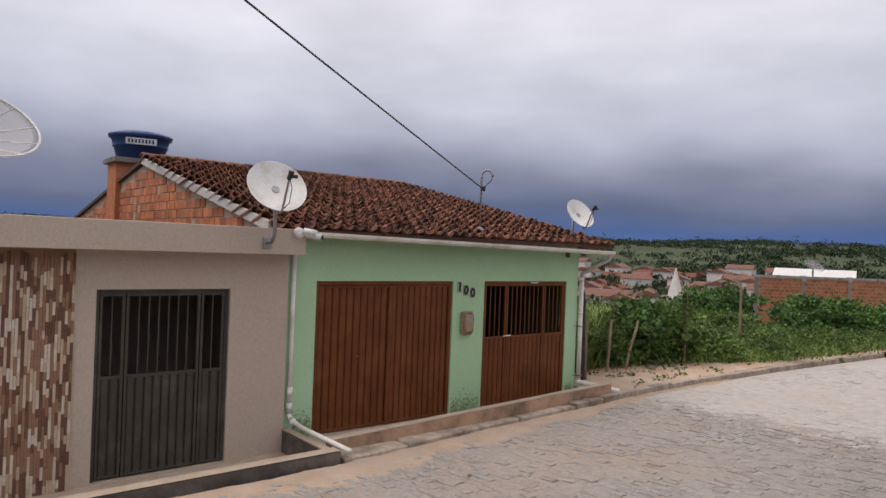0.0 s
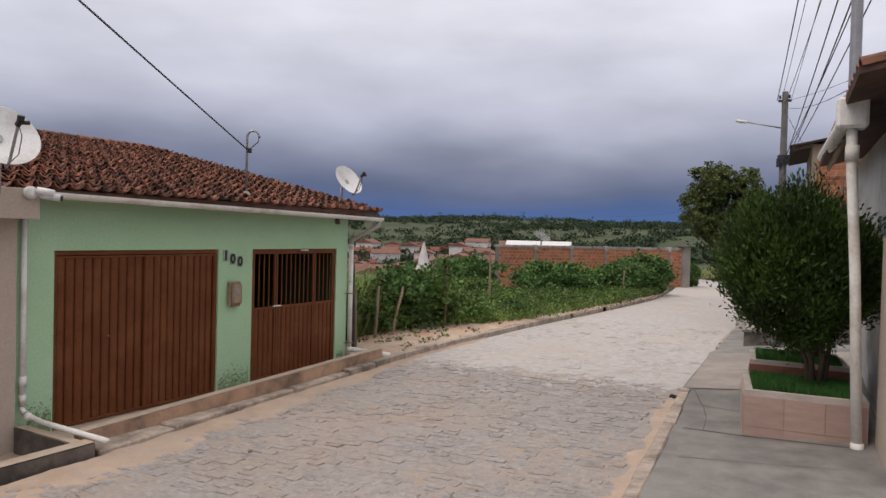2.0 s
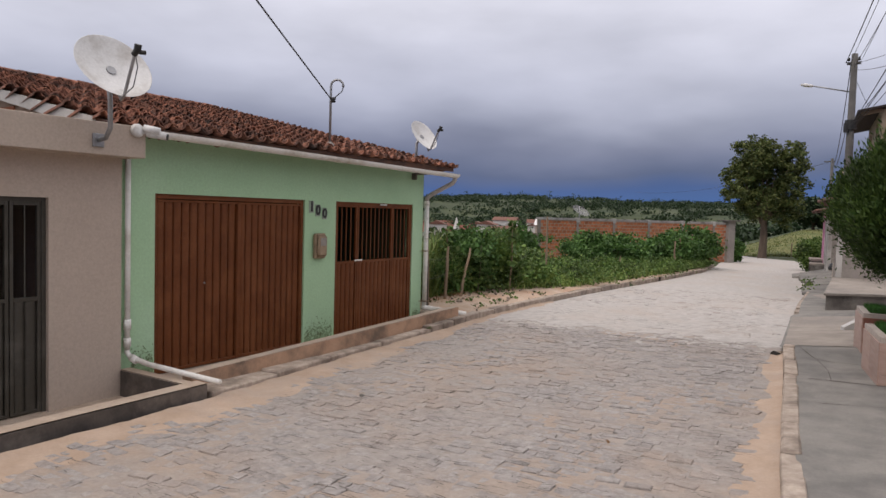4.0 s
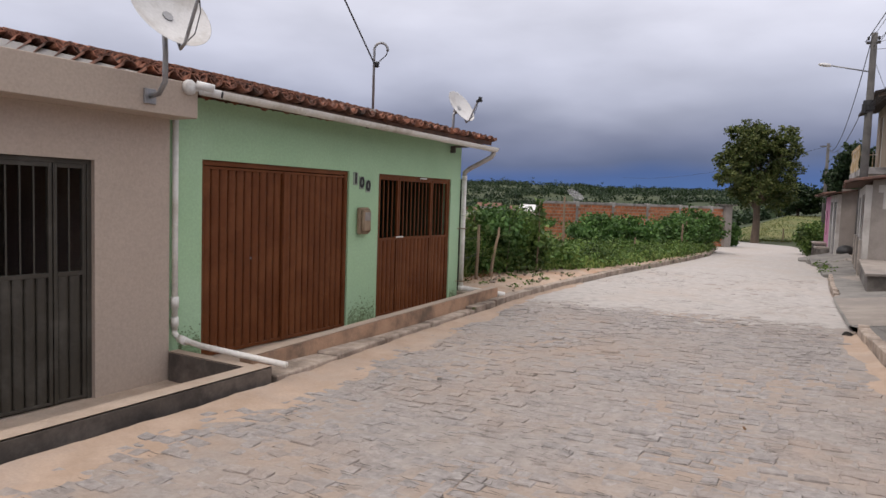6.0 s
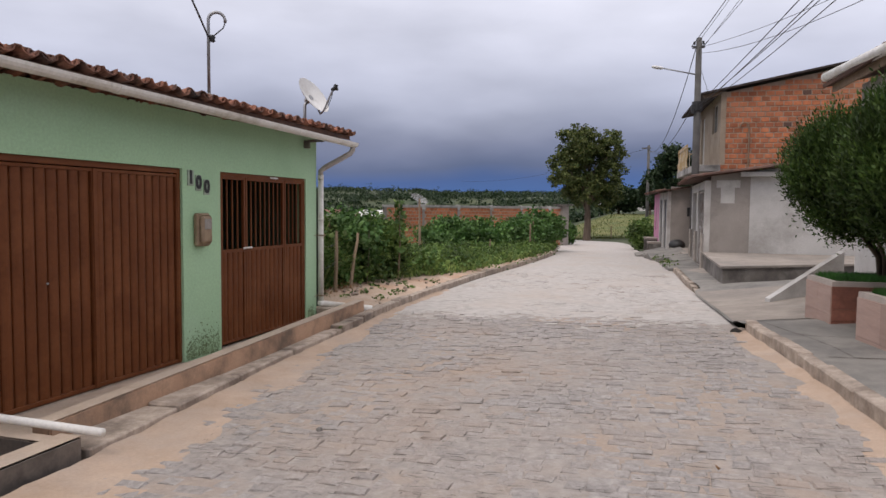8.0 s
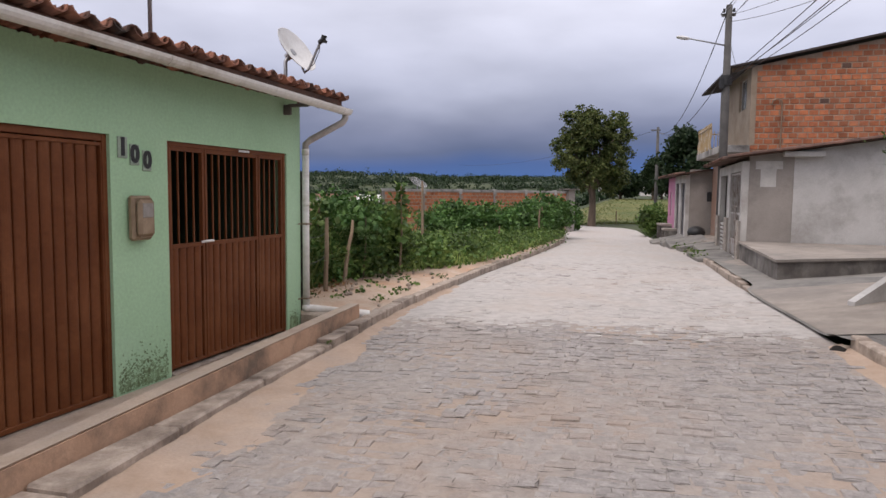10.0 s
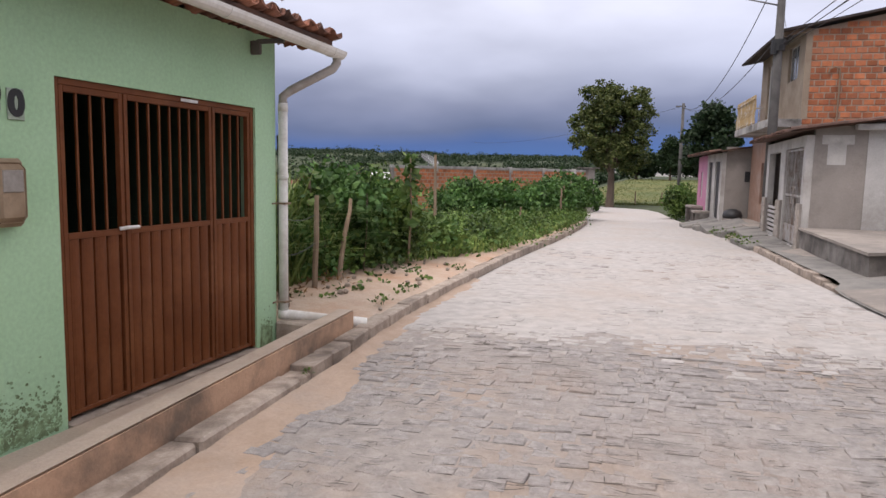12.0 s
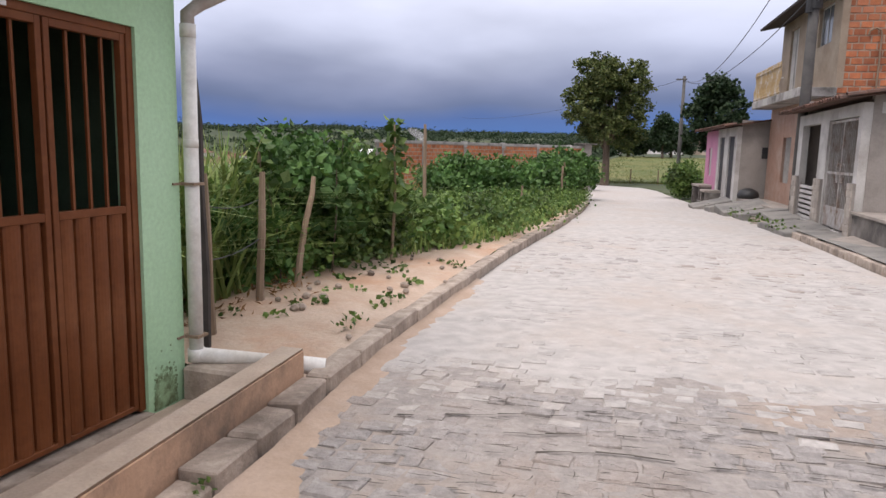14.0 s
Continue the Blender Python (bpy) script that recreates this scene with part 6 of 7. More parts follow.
wire("overhead_cable", (6.2, 18.9, 7.5), (12.5, 4.0, 7.6), 0.5, "thin cable crossing to a house", 0.008)
wire("overhead_cable", (6.1, 19.0, 7.4), (6.95, 22.5, 5.9), 0.1, "thin service cable to the brick house", 0.008)
wire("overhead_cable", (3.8, 49.0, 6.6), (-25, 95, 6.0), 0.9, "thin cable leading over the meadow", 0.012)
wire("overhead_cable", (-0.08, -0.09, 3.82), (7.25, -14.9, 7.05), 0.02, "black service cable to the roof mast", 0.012)


# ---------- the weedy lot ----------
def leaf_cloud(name, centres, per, spread, size, mat, parent=None, label="", seed=1, up=0.5, droop=0.0, aspect=0.42):
    """Folded leaves scattered about centres (n x 3)."""
    rng = np.random.default_rng(seed)
    c = np.repeat(np.asarray(centres, float), per, axis=0)
    n = len(c)
    p = c + rng.normal(size=(n, 3)) * np.asarray(spread)
    d = rng.normal(size=(n, 3))
    d[:, 2] = d[:, 2] * 0.6 + up - droop
    d /= np.linalg.norm(d, axis=1)[:, None]
    s = np.cross(d, rng.normal(size=(n, 3)))
    s /= np.linalg.norm(s, axis=1)[:, None] + 1e-9
    nn = np.cross(s, d)
    L = size * rng.uniform(0.55, 1.3, n)[:, None]
    a = p
    b = p + d * L * 0.45 + s * L * aspect + nn * L * 0.10
    t = p + d * L
    e = p + d * L * 0.45 - s * L * aspect + nn * L * 0.10
    vs = np.stack([a, b, t, e], 1).reshape(-1, 3)
    k = np.arange(n)[:, None] * 4
    fs = np.concatenate([k + [[0, 2, 1]], k + [[0, 3, 2]]], 1).reshape(-1, 3)
    return arrays(name, vs, fs, mat, parent, label)


def grass_field(name, pts, height, mat, label, seed=1, width=0.008, lean=0.5):
    """Bent grass blades at the given feet (n x 3), with heights."""
    rng = np.random.default_rng(seed)
    p = np.asarray(pts, float)
    n = len(p)
    h = np.asarray(height) * rng.uniform(0.6, 1.2, n)
    a = rng.uniform(0, math.tau, n)
    d = np.stack([np.cos(a), np.sin(a), np.zeros(n)], 1)
    s = np.stack([-np.sin(a), np.cos(a), np.zeros(n)], 1) * width
    ln = rng.uniform(0.1, lean, n)[:, None]
    mid = p + d * (h[:, None] * ln * 0.35) + np.array((0, 0, 1)) * (h * 0.6)[:, None]
    tip = p + d * (h[:, None] * ln) + np.array((0, 0, 1)) * (h * (1 - 0.3 * ln[:, 0]))[:, None]
    vs = np.stack([p - s, p + s, mid + s * 0.8, mid - s * 0.8, tip], 1).reshape(-1, 3)
    k = np.arange(n)[:, None] * 5
    fs = [[*q] for q in (k + [[0, 1, 2, 3]])] + [[*q] for q in (k + [[3, 2, 4]])]
    ob = arrays(name, vs, [list(map(int, f)) for f in fs], mat)
    return tagged(ob, label, "grass", kind="stuff")


def bush(at, size, label, mat, n, per, leaf, seed, category="bush"):
    """A leafy shrub: stems and an uneven crown of clumps."""
    rng = np.random.default_rng(seed)
    t = thing("shrub", at, label, category, "lot shrubs")
    x, y, z = at
    sx, sy, h = size
    bm = bmesh.new()
    cs = []
    for i in range(n):
        v = rng.normal(size=3)
        v /= np.linalg.norm(v)
        f = rng.uniform(0.35, 1.0) * (1 + 0.35 * noise.noise(Vector(v) * 1.9 + Vector((seed * 3.1, 0, 0))))
        cs.append((x + v[0] * sx * f, y + v[1] * sy * f, z + max(0.06, h * 0.5 + v[2] * h * 0.5 * f)))
    for i in range(0, n, max(1, n // 14)):
        c = cs[i]
        tube([(x + (c[0] - x) * 0.3, y + (c[1] - y) * 0.3, z - 0.05), (x + (c[0] - x) * 0.7, y + (c[1] - y) * 0.7, z + (c[2] - z) * 0.5), c], [0.014, 0.011, 0.006], 5, bm)
    part("stem", bm, "bark", t)
    leaf_cloud("crown", cs, per, (0.12 + 0.05 * sx, 0.12 + 0.05 * sy, 0.12), leaf, mat, t, seed=seed)
    return t


rng = np.random.default_rng(77)
# tall grass behind the stakes
feet = []
for i in range(11000):
    x, y = rng.uniform(-6.5, -0.8), rng.uniform(3.5, 8.5)
    feet.append((x, y, lot_z(x, y) - 0.02))
feet = np.array(feet)
grass_field("tall_grass", feet, np.where(feet[:, 0] < -1.3, 1.5, 0.9) * (1 - 0.25 * np.clip((feet[:, 1] - 6) / 4, 0, 1)), "blades", "tall bright-green elephant grass in the lot", 5, 0.021, 1.35)
feet = []
for i in range(16000):
    y = rng.uniform(6.5, 34)
    x = lerp(KERB_L, y) - lerp([(6, 1.4), (8, 0.8), (10, 0.3), (40, 0.25)], y) - rng.exponential(3.0)
    if x > -14:
        feet.append((x, y, lot_z(x, y) - 0.02))
feet = np.array(feet)
grass_field("rough_grass", feet, np.full(len(feet), 0.36), "blades", "rough knee-high grass and weeds in the lot", 6, 0.012, 0.8)
# low broad-leaved weeds all over the lot
cs = []
for i in range(2600):
    y = rng.uniform(5.2, 33)
    x = lerp(KERB_L, y) - lerp([(5, 1.5), (8, 0.9), (10, 0.35), (40, 0.3)], y) - abs(rng.normal()) * 3.2
    if x > -13:
        hh = rng.uniform(0.04, 0.38) * (0.6 + 0.7 * (noise.noise(Vector((x * 0.5, y * 0.5, 0))) + 0.5))
        cs.append((x, y, lot_z(x, y) + max(0.04, hh)))
tagged(leaf_cloud("weeds", cs, 38, (0.22, 0.22, 0.10), 0.085, "weeds", seed=8), "low broad-leaved green weeds filling the lot", "weeds", kind="stuff")
# the big leafy thicket by the stakes, and further shrubs
bush((-1.15, 6.0, lot_z(-1.15, 6.0)), (0.6, 0.75, 1.4), "leafy green shrub behind the stakes, overgrown by a vine", "weeds_dark", 120, 95, 0.095, 11)
bush((-1.3, 4.9, lot_z(-1.3, 4.9)), (0.55, 0.6, 0.7), "dense dark-green shrub by the rough stakes", "weeds_dark", 100, 95, 0.085, 12)
bush((-1.0, 7.1, lot_z(-1.0, 7.1)), (0.6, 0.7, 1.3), "leafy green shrub with large vine leaves", "weeds", 110, 90, 0.10, 13)
bush((-2.4, 7.6, lot_z(-2.4, 7.6)), (1.1, 1.1, 0.95), "tangled green shrub in the lot", "weeds", 120, 90, 0.10, 14)
bush((-0.7, 8.6, lot_z(-0.7, 8.6)), (0.6, 0.7, 0.45), "low green shrub near the kerb", "weeds", 80, 55, 0.11, 15)
bush((-2.8, 20.5, lot_z(-2.8, 20.5)), (1.7, 2.0, 1.55), "spreading dark-green shrub before the brick wall", "weeds_dark", 150, 60, 0.15, 16)
bush((-1.3, 25.5, lot_z(-1.3, 25.5)), (1.2, 2.2, 1.65), "tall leafy shrub along the kerb", "weeds_dark", 150, 60, 0.15, 17)
bush((-1.3, 30.0, lot_z(-1.3, 30)), (1.4, 2.2, 2.0), "tall leafy shrub by the wall's end", "weeds_dark", 170, 60, 0.16, 18)
bush((-4.5, 24.5, lot_z(-4.5, 24.5)), (1.8, 1.8, 1.4), "green shrub before the brick wall", "weeds", 130, 55, 0.15, 19)
bush((-6.5, 18.0, lot_z(-6.5, 18)), (2.0, 2.2, 1.0), "low green shrub in the lot", "weeds", 130, 55, 0.14, 20)
bush((-9.5, 24.0, lot_z(-9.5, 24)), (2.2, 2.2, 2.4), "dark-green shrub beside the brick wall", "weeds_dark", 150, 55, 0.17, 22)
bush((-2.2, 45.0, -1.0), (1.0, 1.2, 1.9), "dark shrub at the road bend", "weeds_dark", 90, 50, 0.2, 23)
bush((3.9, 36.5, -0.55), (0.8, 1.6, 1.7), "green shrub by the far pole", "weeds", 110, 55, 0.15, 24)
# vine that climbs its own stick above the thicket
vine = thing("vine", (-0.34, 6.8, 0.1), "climbing vine with large bright leaves on a dead stick", "vine")
part("stem", tube([(-0.34, 6.8, 0.0), (-0.30, 6.82, 0.95), (-0.33, 6.85, 1.86)], [0.022, 0.018, 0.010], 6), "wood", vine)
leaf_cloud("leaves", [(-0.33 + 0.03 * math.sin(k), 6.83 + 0.03 * math.cos(k * 2), 0.8 + k * 0.082) for k in range(14)], 6, (0.08, 0.08, 0.04), 0.16, "weeds", vine, seed=31)
for k, (x, y, h) in enumerate(((-0.55, 5.6, 1.25), (-0.85, 6.3, 1.55), (-0.5, 7.4, 1.15), (-1.2, 5.2, 1.45), (-1.6, 6.6, 1.6), (-0.75, 4.9, 1.0), (-1.9, 7.4, 1.35), (-1.0, 8.2, 1.1))):
    w = thing("tall_weed", (x, y, lot_z(x, y)), "tall leafy weed shoot in the overgrown lot", "weed", "tall weed shoots")
    z = lot_z(x, y)
    tip = (x + 0.12 * math.sin(k * 2.1), y + 0.12 * math.cos(k * 1.7), z + h)
    part("stem", tube([(x, y, z - 0.05), ((x + tip[0]) / 2 + 0.03, (y + tip[1]) / 2, z + h * 0.55), tip], [0.012, 0.009, 0.004], 5), "bark", w)
    leaf_cloud("leaves", [(x + (tip[0] - x) * f, y + (tip[1] - y) * f, z + h * f) for f in np.linspace(0.3, 1.0, 11)], 8, (0.10, 0.10, 0.04), 0.13, "weeds" if k % 2 else "weeds_dark", w, seed=310 + k, up=-0.1)
# creeping plants and litter on the verge
cs = []
for x, y in ((-0.1, 4.3), (0.2, 4.9), (0.45, 5.6), (-0.2, 5.3), (0.05, 6.2), (0.4, 3.9), (0.35, 7.0), (-0.5, 3.7), (0.55, 4.6)):
    for k in range(2):
        cs.append((x + rng.normal() * 0.10, y + rng.normal() * 0.10, lot_z(x, y) + 0.04))
tagged(leaf_cloud("verge_weeds", cs, 14, (0.045, 0.045, 0.02), 0.06, "weeds", seed=41), "small creeping weeds on the sandy verge", "weeds", kind="stuff")
cs = [(rng.uniform(-1.6, -0.45), rng.uniform(3.3, 5.2), 0) for k in range(90)]
cs = [(x, y, lot_z(x, y) + 0.05) for x, y, _ in cs]
tagged(leaf_cloud("dry_litter", cs, 9, (0.12, 0.12, 0.03), 0.08, "dry", seed=42, aspect=0.12), "dry brown grass litter under the weeds", "litter", kind="stuff")
cs = [(rng.uniform(4.8, 5.6), rng.uniform(15, 27), 0) for k in range(60)]
cs = [(lerp(KERB_R, y) + rng.uniform(-0.1, 0.5), y, road_z(5, y) + 0.1) for x, y, _ in cs]
tagged(leaf_cloud("kerb_weeds", cs, 18, (0.12, 0.16, 0.05), 0.08, "weeds", seed=43), "tufts of weeds between the broken slabs", "weeds", kind="stuff")
tagged(leaf_cloud("gutter_tufts", [(1.02, 1.25, 0.10), (1.0, 1.3, 0.1)], 6, (0.03, 0.03, 0.008), 0.035, "weeds", seed=44), "small green tufts in the gutter", "weeds", kind="stuff")


def stake(a, b, r, label, mat="wood"):
    t = thing("wooden_stake", a, label, "stake", "fence stakes")
    pts = [Vector(a) - Vector((0, 0, 0.15))]
    for k in (0.3, 0.6, 0.85, 1.0):
        p = Vector(a).lerp(Vector(b), k)
        pts.append(p + Vector((random.uniform(-1, 1), random.uniform(-1, 1), 0)) * r * 0.5)
    part("shaft", tube(pts, [r * 1.05, r, r * 0.95, r * 0.85, r * 0.7], 7), mat, t, smooth=False)


M["blackwood"] = surface("blackened_wood", (0.035, 0.03, 0.028), (0.06, 0.05, 0.045), 5, 0.9, 0.4, 30)
random.seed(61)
stake((-0.50, 4.10, 0.12), (-0.56, 4.28, 1.34), 0.036, "crooked grey-brown wooden stake in the verge")
stake((-0.50, 4.72, 0.14), (-0.62, 5.33, 1.26), 0.034, "leaning wooden stake beside the shrub")
stake((-0.34, 3.22, 0.10), (-0.38, 3.20, 1.36), 0.035, "dark wooden stake next to the downpipe")
stake((-0.25, 2.98, 0.08), (-0.22, 2.92, 2.0), 0.052, "blackened thick post beside the house corner", "blackwood")
stake((-1.25, 5.3, 0.12), (-1.28, 5.35, 1.55), 0.028, "thin stick among the leaves")
stake((-1.68, 12.0, 0.05), (-1.72, 12.0, 2.05), 0.038, "tall weathered stick in the lot")
stake((-0.35, 15.2, 0.0), (-0.35, 15.2, 0.75), 0.03, "short pale stub with a crosspiece")
stake((-0.45, 23.0, -0.2), (-0.5, 23.1, 1.1), 0.04, "grey fence post by the kerb")
stake((-0.55, 24.4, -0.2), (-0.6, 24.4, 1.2), 0.04, "grey fence post by the kerb")
stake((-0.75, 27.4, -0.25), (-0.75, 27.4, 1.35), 0.045, "grey fence post by the kerb")
tagged(part("fence_wire", tube(sagging((-0.34, 3.22, 0.72), (-0.52, 4.15, 0.76), 0.03, 8), 0.005, 5), "cable"), "rusty wire between two stakes", "wire", "lot wires")
tagged(part("fence_wire", tube(sagging((-0.36, 3.22, 1.12), (-0.55, 4.2, 1.10), 0.04, 8), 0.004, 5), "cable"), "rusty wire between two stakes", "wire", "lot wires")
tagged(part("plank", boxes((-1.3, -0.3, 3.30, 3.36, 0.02, 0.16)), "wood"), "old plank lying at the lot's edge", "plank")

aerial = thing("lot_antenna", (-14.3, 46.4, -3.2), "grey mesh dish on a pole behind the brick wall", "antenna")
part("pole", tube([(-14.3, 46.4, -3.6), (-14.3, 46.4, 2.3)], 0.06, 7), "metal", aerial)
mq = Matrix.Translation((-14.25, 46.35, 2.45)) @ Vector((0.5, -0.2, 0.75)).normalized().to_track_quat("Z", "Y").to_matrix().to_4x4() @ Matrix.Diagonal((1.5, 1.5, 1.5, 1))
part("reflector", lathe([(0.04, 0.0), (0.25, 0.02), (0.5, 0.10), (0.52, 0.10), (0.25, 0.012), (0.03, -0.01)], 20, mq), "mesh_thin", aerial, smooth=True)
for k in range(6):
    part("rib", tube([(mq @ Vector((0.5 * f * math.cos(k * 1.047), 0.5 * f * math.sin(k * 1.047), 0.1 * f * f)))[:] for f in (0.05, 0.5, 1)], 0.012, 5), "metal", aerial)
part("feed", tube([(mq @ Vector((0, 0, 0)))[:], (mq @ Vector((0, 0, 0.4)))[:]], 0.015, 5), "metal", aerial)


def lot_wall():
    """Long boundary wall of bare bricks with concrete posts and a cement coping."""
    a, b = Vector((-10.6, 30.4)), Vector((-1.95, 42.7))
    d = (b - a).normalized()
    L = (b - a).length
    ang = math.degrees(math.atan2(d.y, d.x))
    m = pose(a.x, a.y, 0, 0, 0, ang)
    w = thing("brick_wall_1", (a.x, a.y, -1.5), "long bare orange brick wall with concrete posts", "wall", kind="structure")
    part("core", boxes((0, L, 0.0, 0.13, -2.5, 1.82), m=m), "mortar", w)
    part("coping", boxes((-0.05, L, -0.04, 0.17, 1.82, 1.96), m=m), "mouldy_light", w)
    k = 0
    while k * 2.75 < L:
        part("post", boxes((k * 2.75, k * 2.75 + 0.16, -0.03, 0.16, -2.5, 1.82), m=m), "plaster", w)
        if k:
            part("post_cap", boxes((k * 2.75 - 0.02, k * 2.75 + 0.2, -0.05, 0.18, 1.70, 2.0), m=m), "white", w)
        k += 1
    part("end_pillar", boxes((L - 0.1, L + 0.5, -0.25, 0.35, -2.0, 2.05), m=m), "plaster", w)
    part("end_cap", boxes((L - 0.35, L + 0.75, -0.45, 0.5, 2.05, 2.13), m=m), "mouldy", w)
    bm0 = boxes((0.02, 0.265, -0.012, 0.01, 0.02, 0.175))
    base_v = [v.co.copy() for v in bm0.verts]
    bm0.verts.index_update()
    base_f = [[v.index for v in f.verts] for f in bm0.faces]
    bm0.free()
    vs, fs = [], []
    for r in range(16):
        z = -1.4 + r * 0.2
        x = -0.14 if r % 2 else 0.0
        while x < L - 0.3:
            if (x % 2.75) > 0.12 and x > 0 and z + 0.2 < 1.83:
                n = len(vs)
                vs += [(m @ (v + Vector((x, random.uniform(-0.004, 0.004), z))))[:] for v in base_v]
                fs += [[n + i for i in f] for f in base_f]
            x += 0.29
    tagged(arrays("bricks", vs, fs, "brick", w), kind="stuff")


lot_wall()


# ---------- trees ----------
def tree(at, height, spread, crown_low, label, seed, mat="crown", trunk=0.36, clumps=260, per=75, leaf=0.24, lobes=9):
    """A tapered trunk with limbs, and a crown of leaf clumps gathered in lobes, with gaps between."""
    rs = np.random.default_rng(seed)
    t = thing("tree", at, label, "tree", "trees")
    x, y, z = at
    bm = bmesh.new()
    fork = z + crown_low + 0.1 * height
    tube([(x, y, z - 0.3), (x, y, z + 0.2), (x + 0.05, y, z + crown_low * 0.7), (x, y, fork), (x + 0.1, y, z + height * 0.7)], [trunk * 1.3, trunk * 1.05, trunk * 0.85, trunk * 0.7, trunk * 0.2], 10, bm)
    cz = z + (crown_low + height) / 2
    rz = (height - crown_low) / 2
    centres = []
    for k in range(lobes):
        a = k * 2.4 + rs.uniform(-0.3, 0.3)
        hgt = -0.75 + 1.5 * (k + 0.5) / lobes
        rad = spread * math.sqrt(max(0.05, 1 - hgt * hgt)) * rs.uniform(0.5, 0.72)
        centres.append((x + math.cos(a) * rad, y + math.sin(a) * rad, cz + hgt * rz * 0.85))
        tube([(x, y, fork - 0.1 * height * rs.uniform(0, 1)), ((x + centres[-1][0]) / 2, (y + centres[-1][1]) / 2, (fork + centres[-1][2]) / 2 + 0.2), centres[-1]], [trunk * 0.4, trunk * 0.22, trunk * 0.07], 6, bm)
    centres.append((x, y, cz + rz * 0.55))
    part("trunk", bm, "bark", t, smooth=True)
    cs = []
    for i in range(clumps):
        c = np.array(centres[rs.integers(len(centres))])
        v = rs.normal(size=3)
        v /= np.linalg.norm(v)
        cs.append(c + v * np.array((spread * 0.42, spread * 0.42, rz * 0.34)) * rs.uniform(0.55, 1.05))
    leaf_cloud("crown", cs, per, (leaf * 0.9, leaf * 0.9, leaf * 0.7), leaf, mat, t, seed=seed, up=0.2)
    return t


tree((-1.75, 58.0, -1.15), 10.9, 3.35, 2.6, "tall broad-leaved tree with a rounded crown by the meadow", 5, clumps=520, per=60, leaf=0.22, lobes=18)
tree((5.9, 45.0, -0.8), 7.4, 1.75, 2.0, "dark leafy tree behind the low houses", 6, "crown_dark", 0.2, 160, 70, 0.24, 8)
tree((-3.0, 121.0, 0.6), 5.4, 3.6, 1.0, "dark bushy tree across the meadow", 7, "crown_dark", 0.3, 160, 60, 0.5, 8)
tree((4.0, 124.0, 0.6), 6.4, 4.0, 1.0, "dark bushy tree across the meadow", 8, "crown_dark", 0.3, 160, 60, 0.5, 8)
tree((2.6, 116.0, 0.6), 7.6, 1.3, 1.0, "tall dark conifer-like tree across the meadow", 9, "crown_dark", 0.25, 120, 60, 0.4, 8)


def far_woods():
    """Hedges and woods on the valley sides and hills: uneven clumps of large leaves."""
    rs = np.random.default_rng(91)
    cs, small = [], []
    for i in range(26000):
        ang = math.radians(rs.uniform(-30, 85))
        r = 130 + 900 * rs.random() ** 1.5
        x, y = -math.sin(ang) * r, math.cos(ang) * r
        wooded = noise.noise(Vector((x, y, 5)) * 0.010) + 0.5 * noise.noise(Vector((x, y, 1)) * 0.03)
        hedge = abs(noise.noise(Vector((x, y, 8)) * 0.014)) < 0.035
        if wooded < 0.15 - 0.12 * (r > 520) and not hedge and rs.random() > 0.05:
            continue
        if math.degrees(ang) < 12 and r < 190:
            continue
        h = rs.uniform(0.8, 2.2) * (1 + r / 800) * (2.0 if rs.random() < 0.03 else 1)
        for k in range(2):
            cs.append((x + rs.normal() * h * 0.5, y + rs.normal() * h * 0.5, ground_z(x, y) + h * rs.uniform(0.2, 0.9)))
    tagged(leaf_cloud("far_woods", cs, 15, (1.5, 1.5, 0.8), 1.1, "crown_dark", seed=92, up=0.1, aspect=0.7), "dark-green woods and hedges on the far hills", "woods", kind="stuff")
    cs = []
    for i in range(800):
        ang, r = math.radians(rs.uniform(18, 55)), rs.uniform(120, 340)
        x, y, h = -math.sin(ang) * r, math.cos(ang) * r, rs.uniform(1.5, 5.0)
        for k in range(5):
            cs.append((x + rs.normal() * 1.2, y + rs.normal() * 1.2, ground_z(x, y) + h * rs.uniform(0.3, 1.0)))
    tagged(leaf_cloud("town_trees", cs, 22, (0.8, 0.8, 0.7), 0.8, "crown_dark", seed=94, up=0.2, aspect=0.7), "dark-green trees between the town roofs", "trees", kind="stuff")
    cs = []
    for i in range(520):
        ang = math.radians(rs.uniform(14, 75))
        r = rs.uniform(38, 150)
        x, y = -math.sin(ang) * r, math.cos(ang) * r
        if noise.noise(Vector((x, y, 2)) * 0.05) < 0.0:
            continue
        for k in range(3):
            cs.append((x + rs.normal(), y + rs.normal(), ground_z(x, y) + rs.uniform(0.2, 1.3)))
    tagged(leaf_cloud("valley_thickets", cs, 16, (0.8, 0.8, 0.5), 0.8, "crown_dark", seed=93, up=0.3), "dark-green thickets below the lot", "woods", kind="stuff")


far_woods()


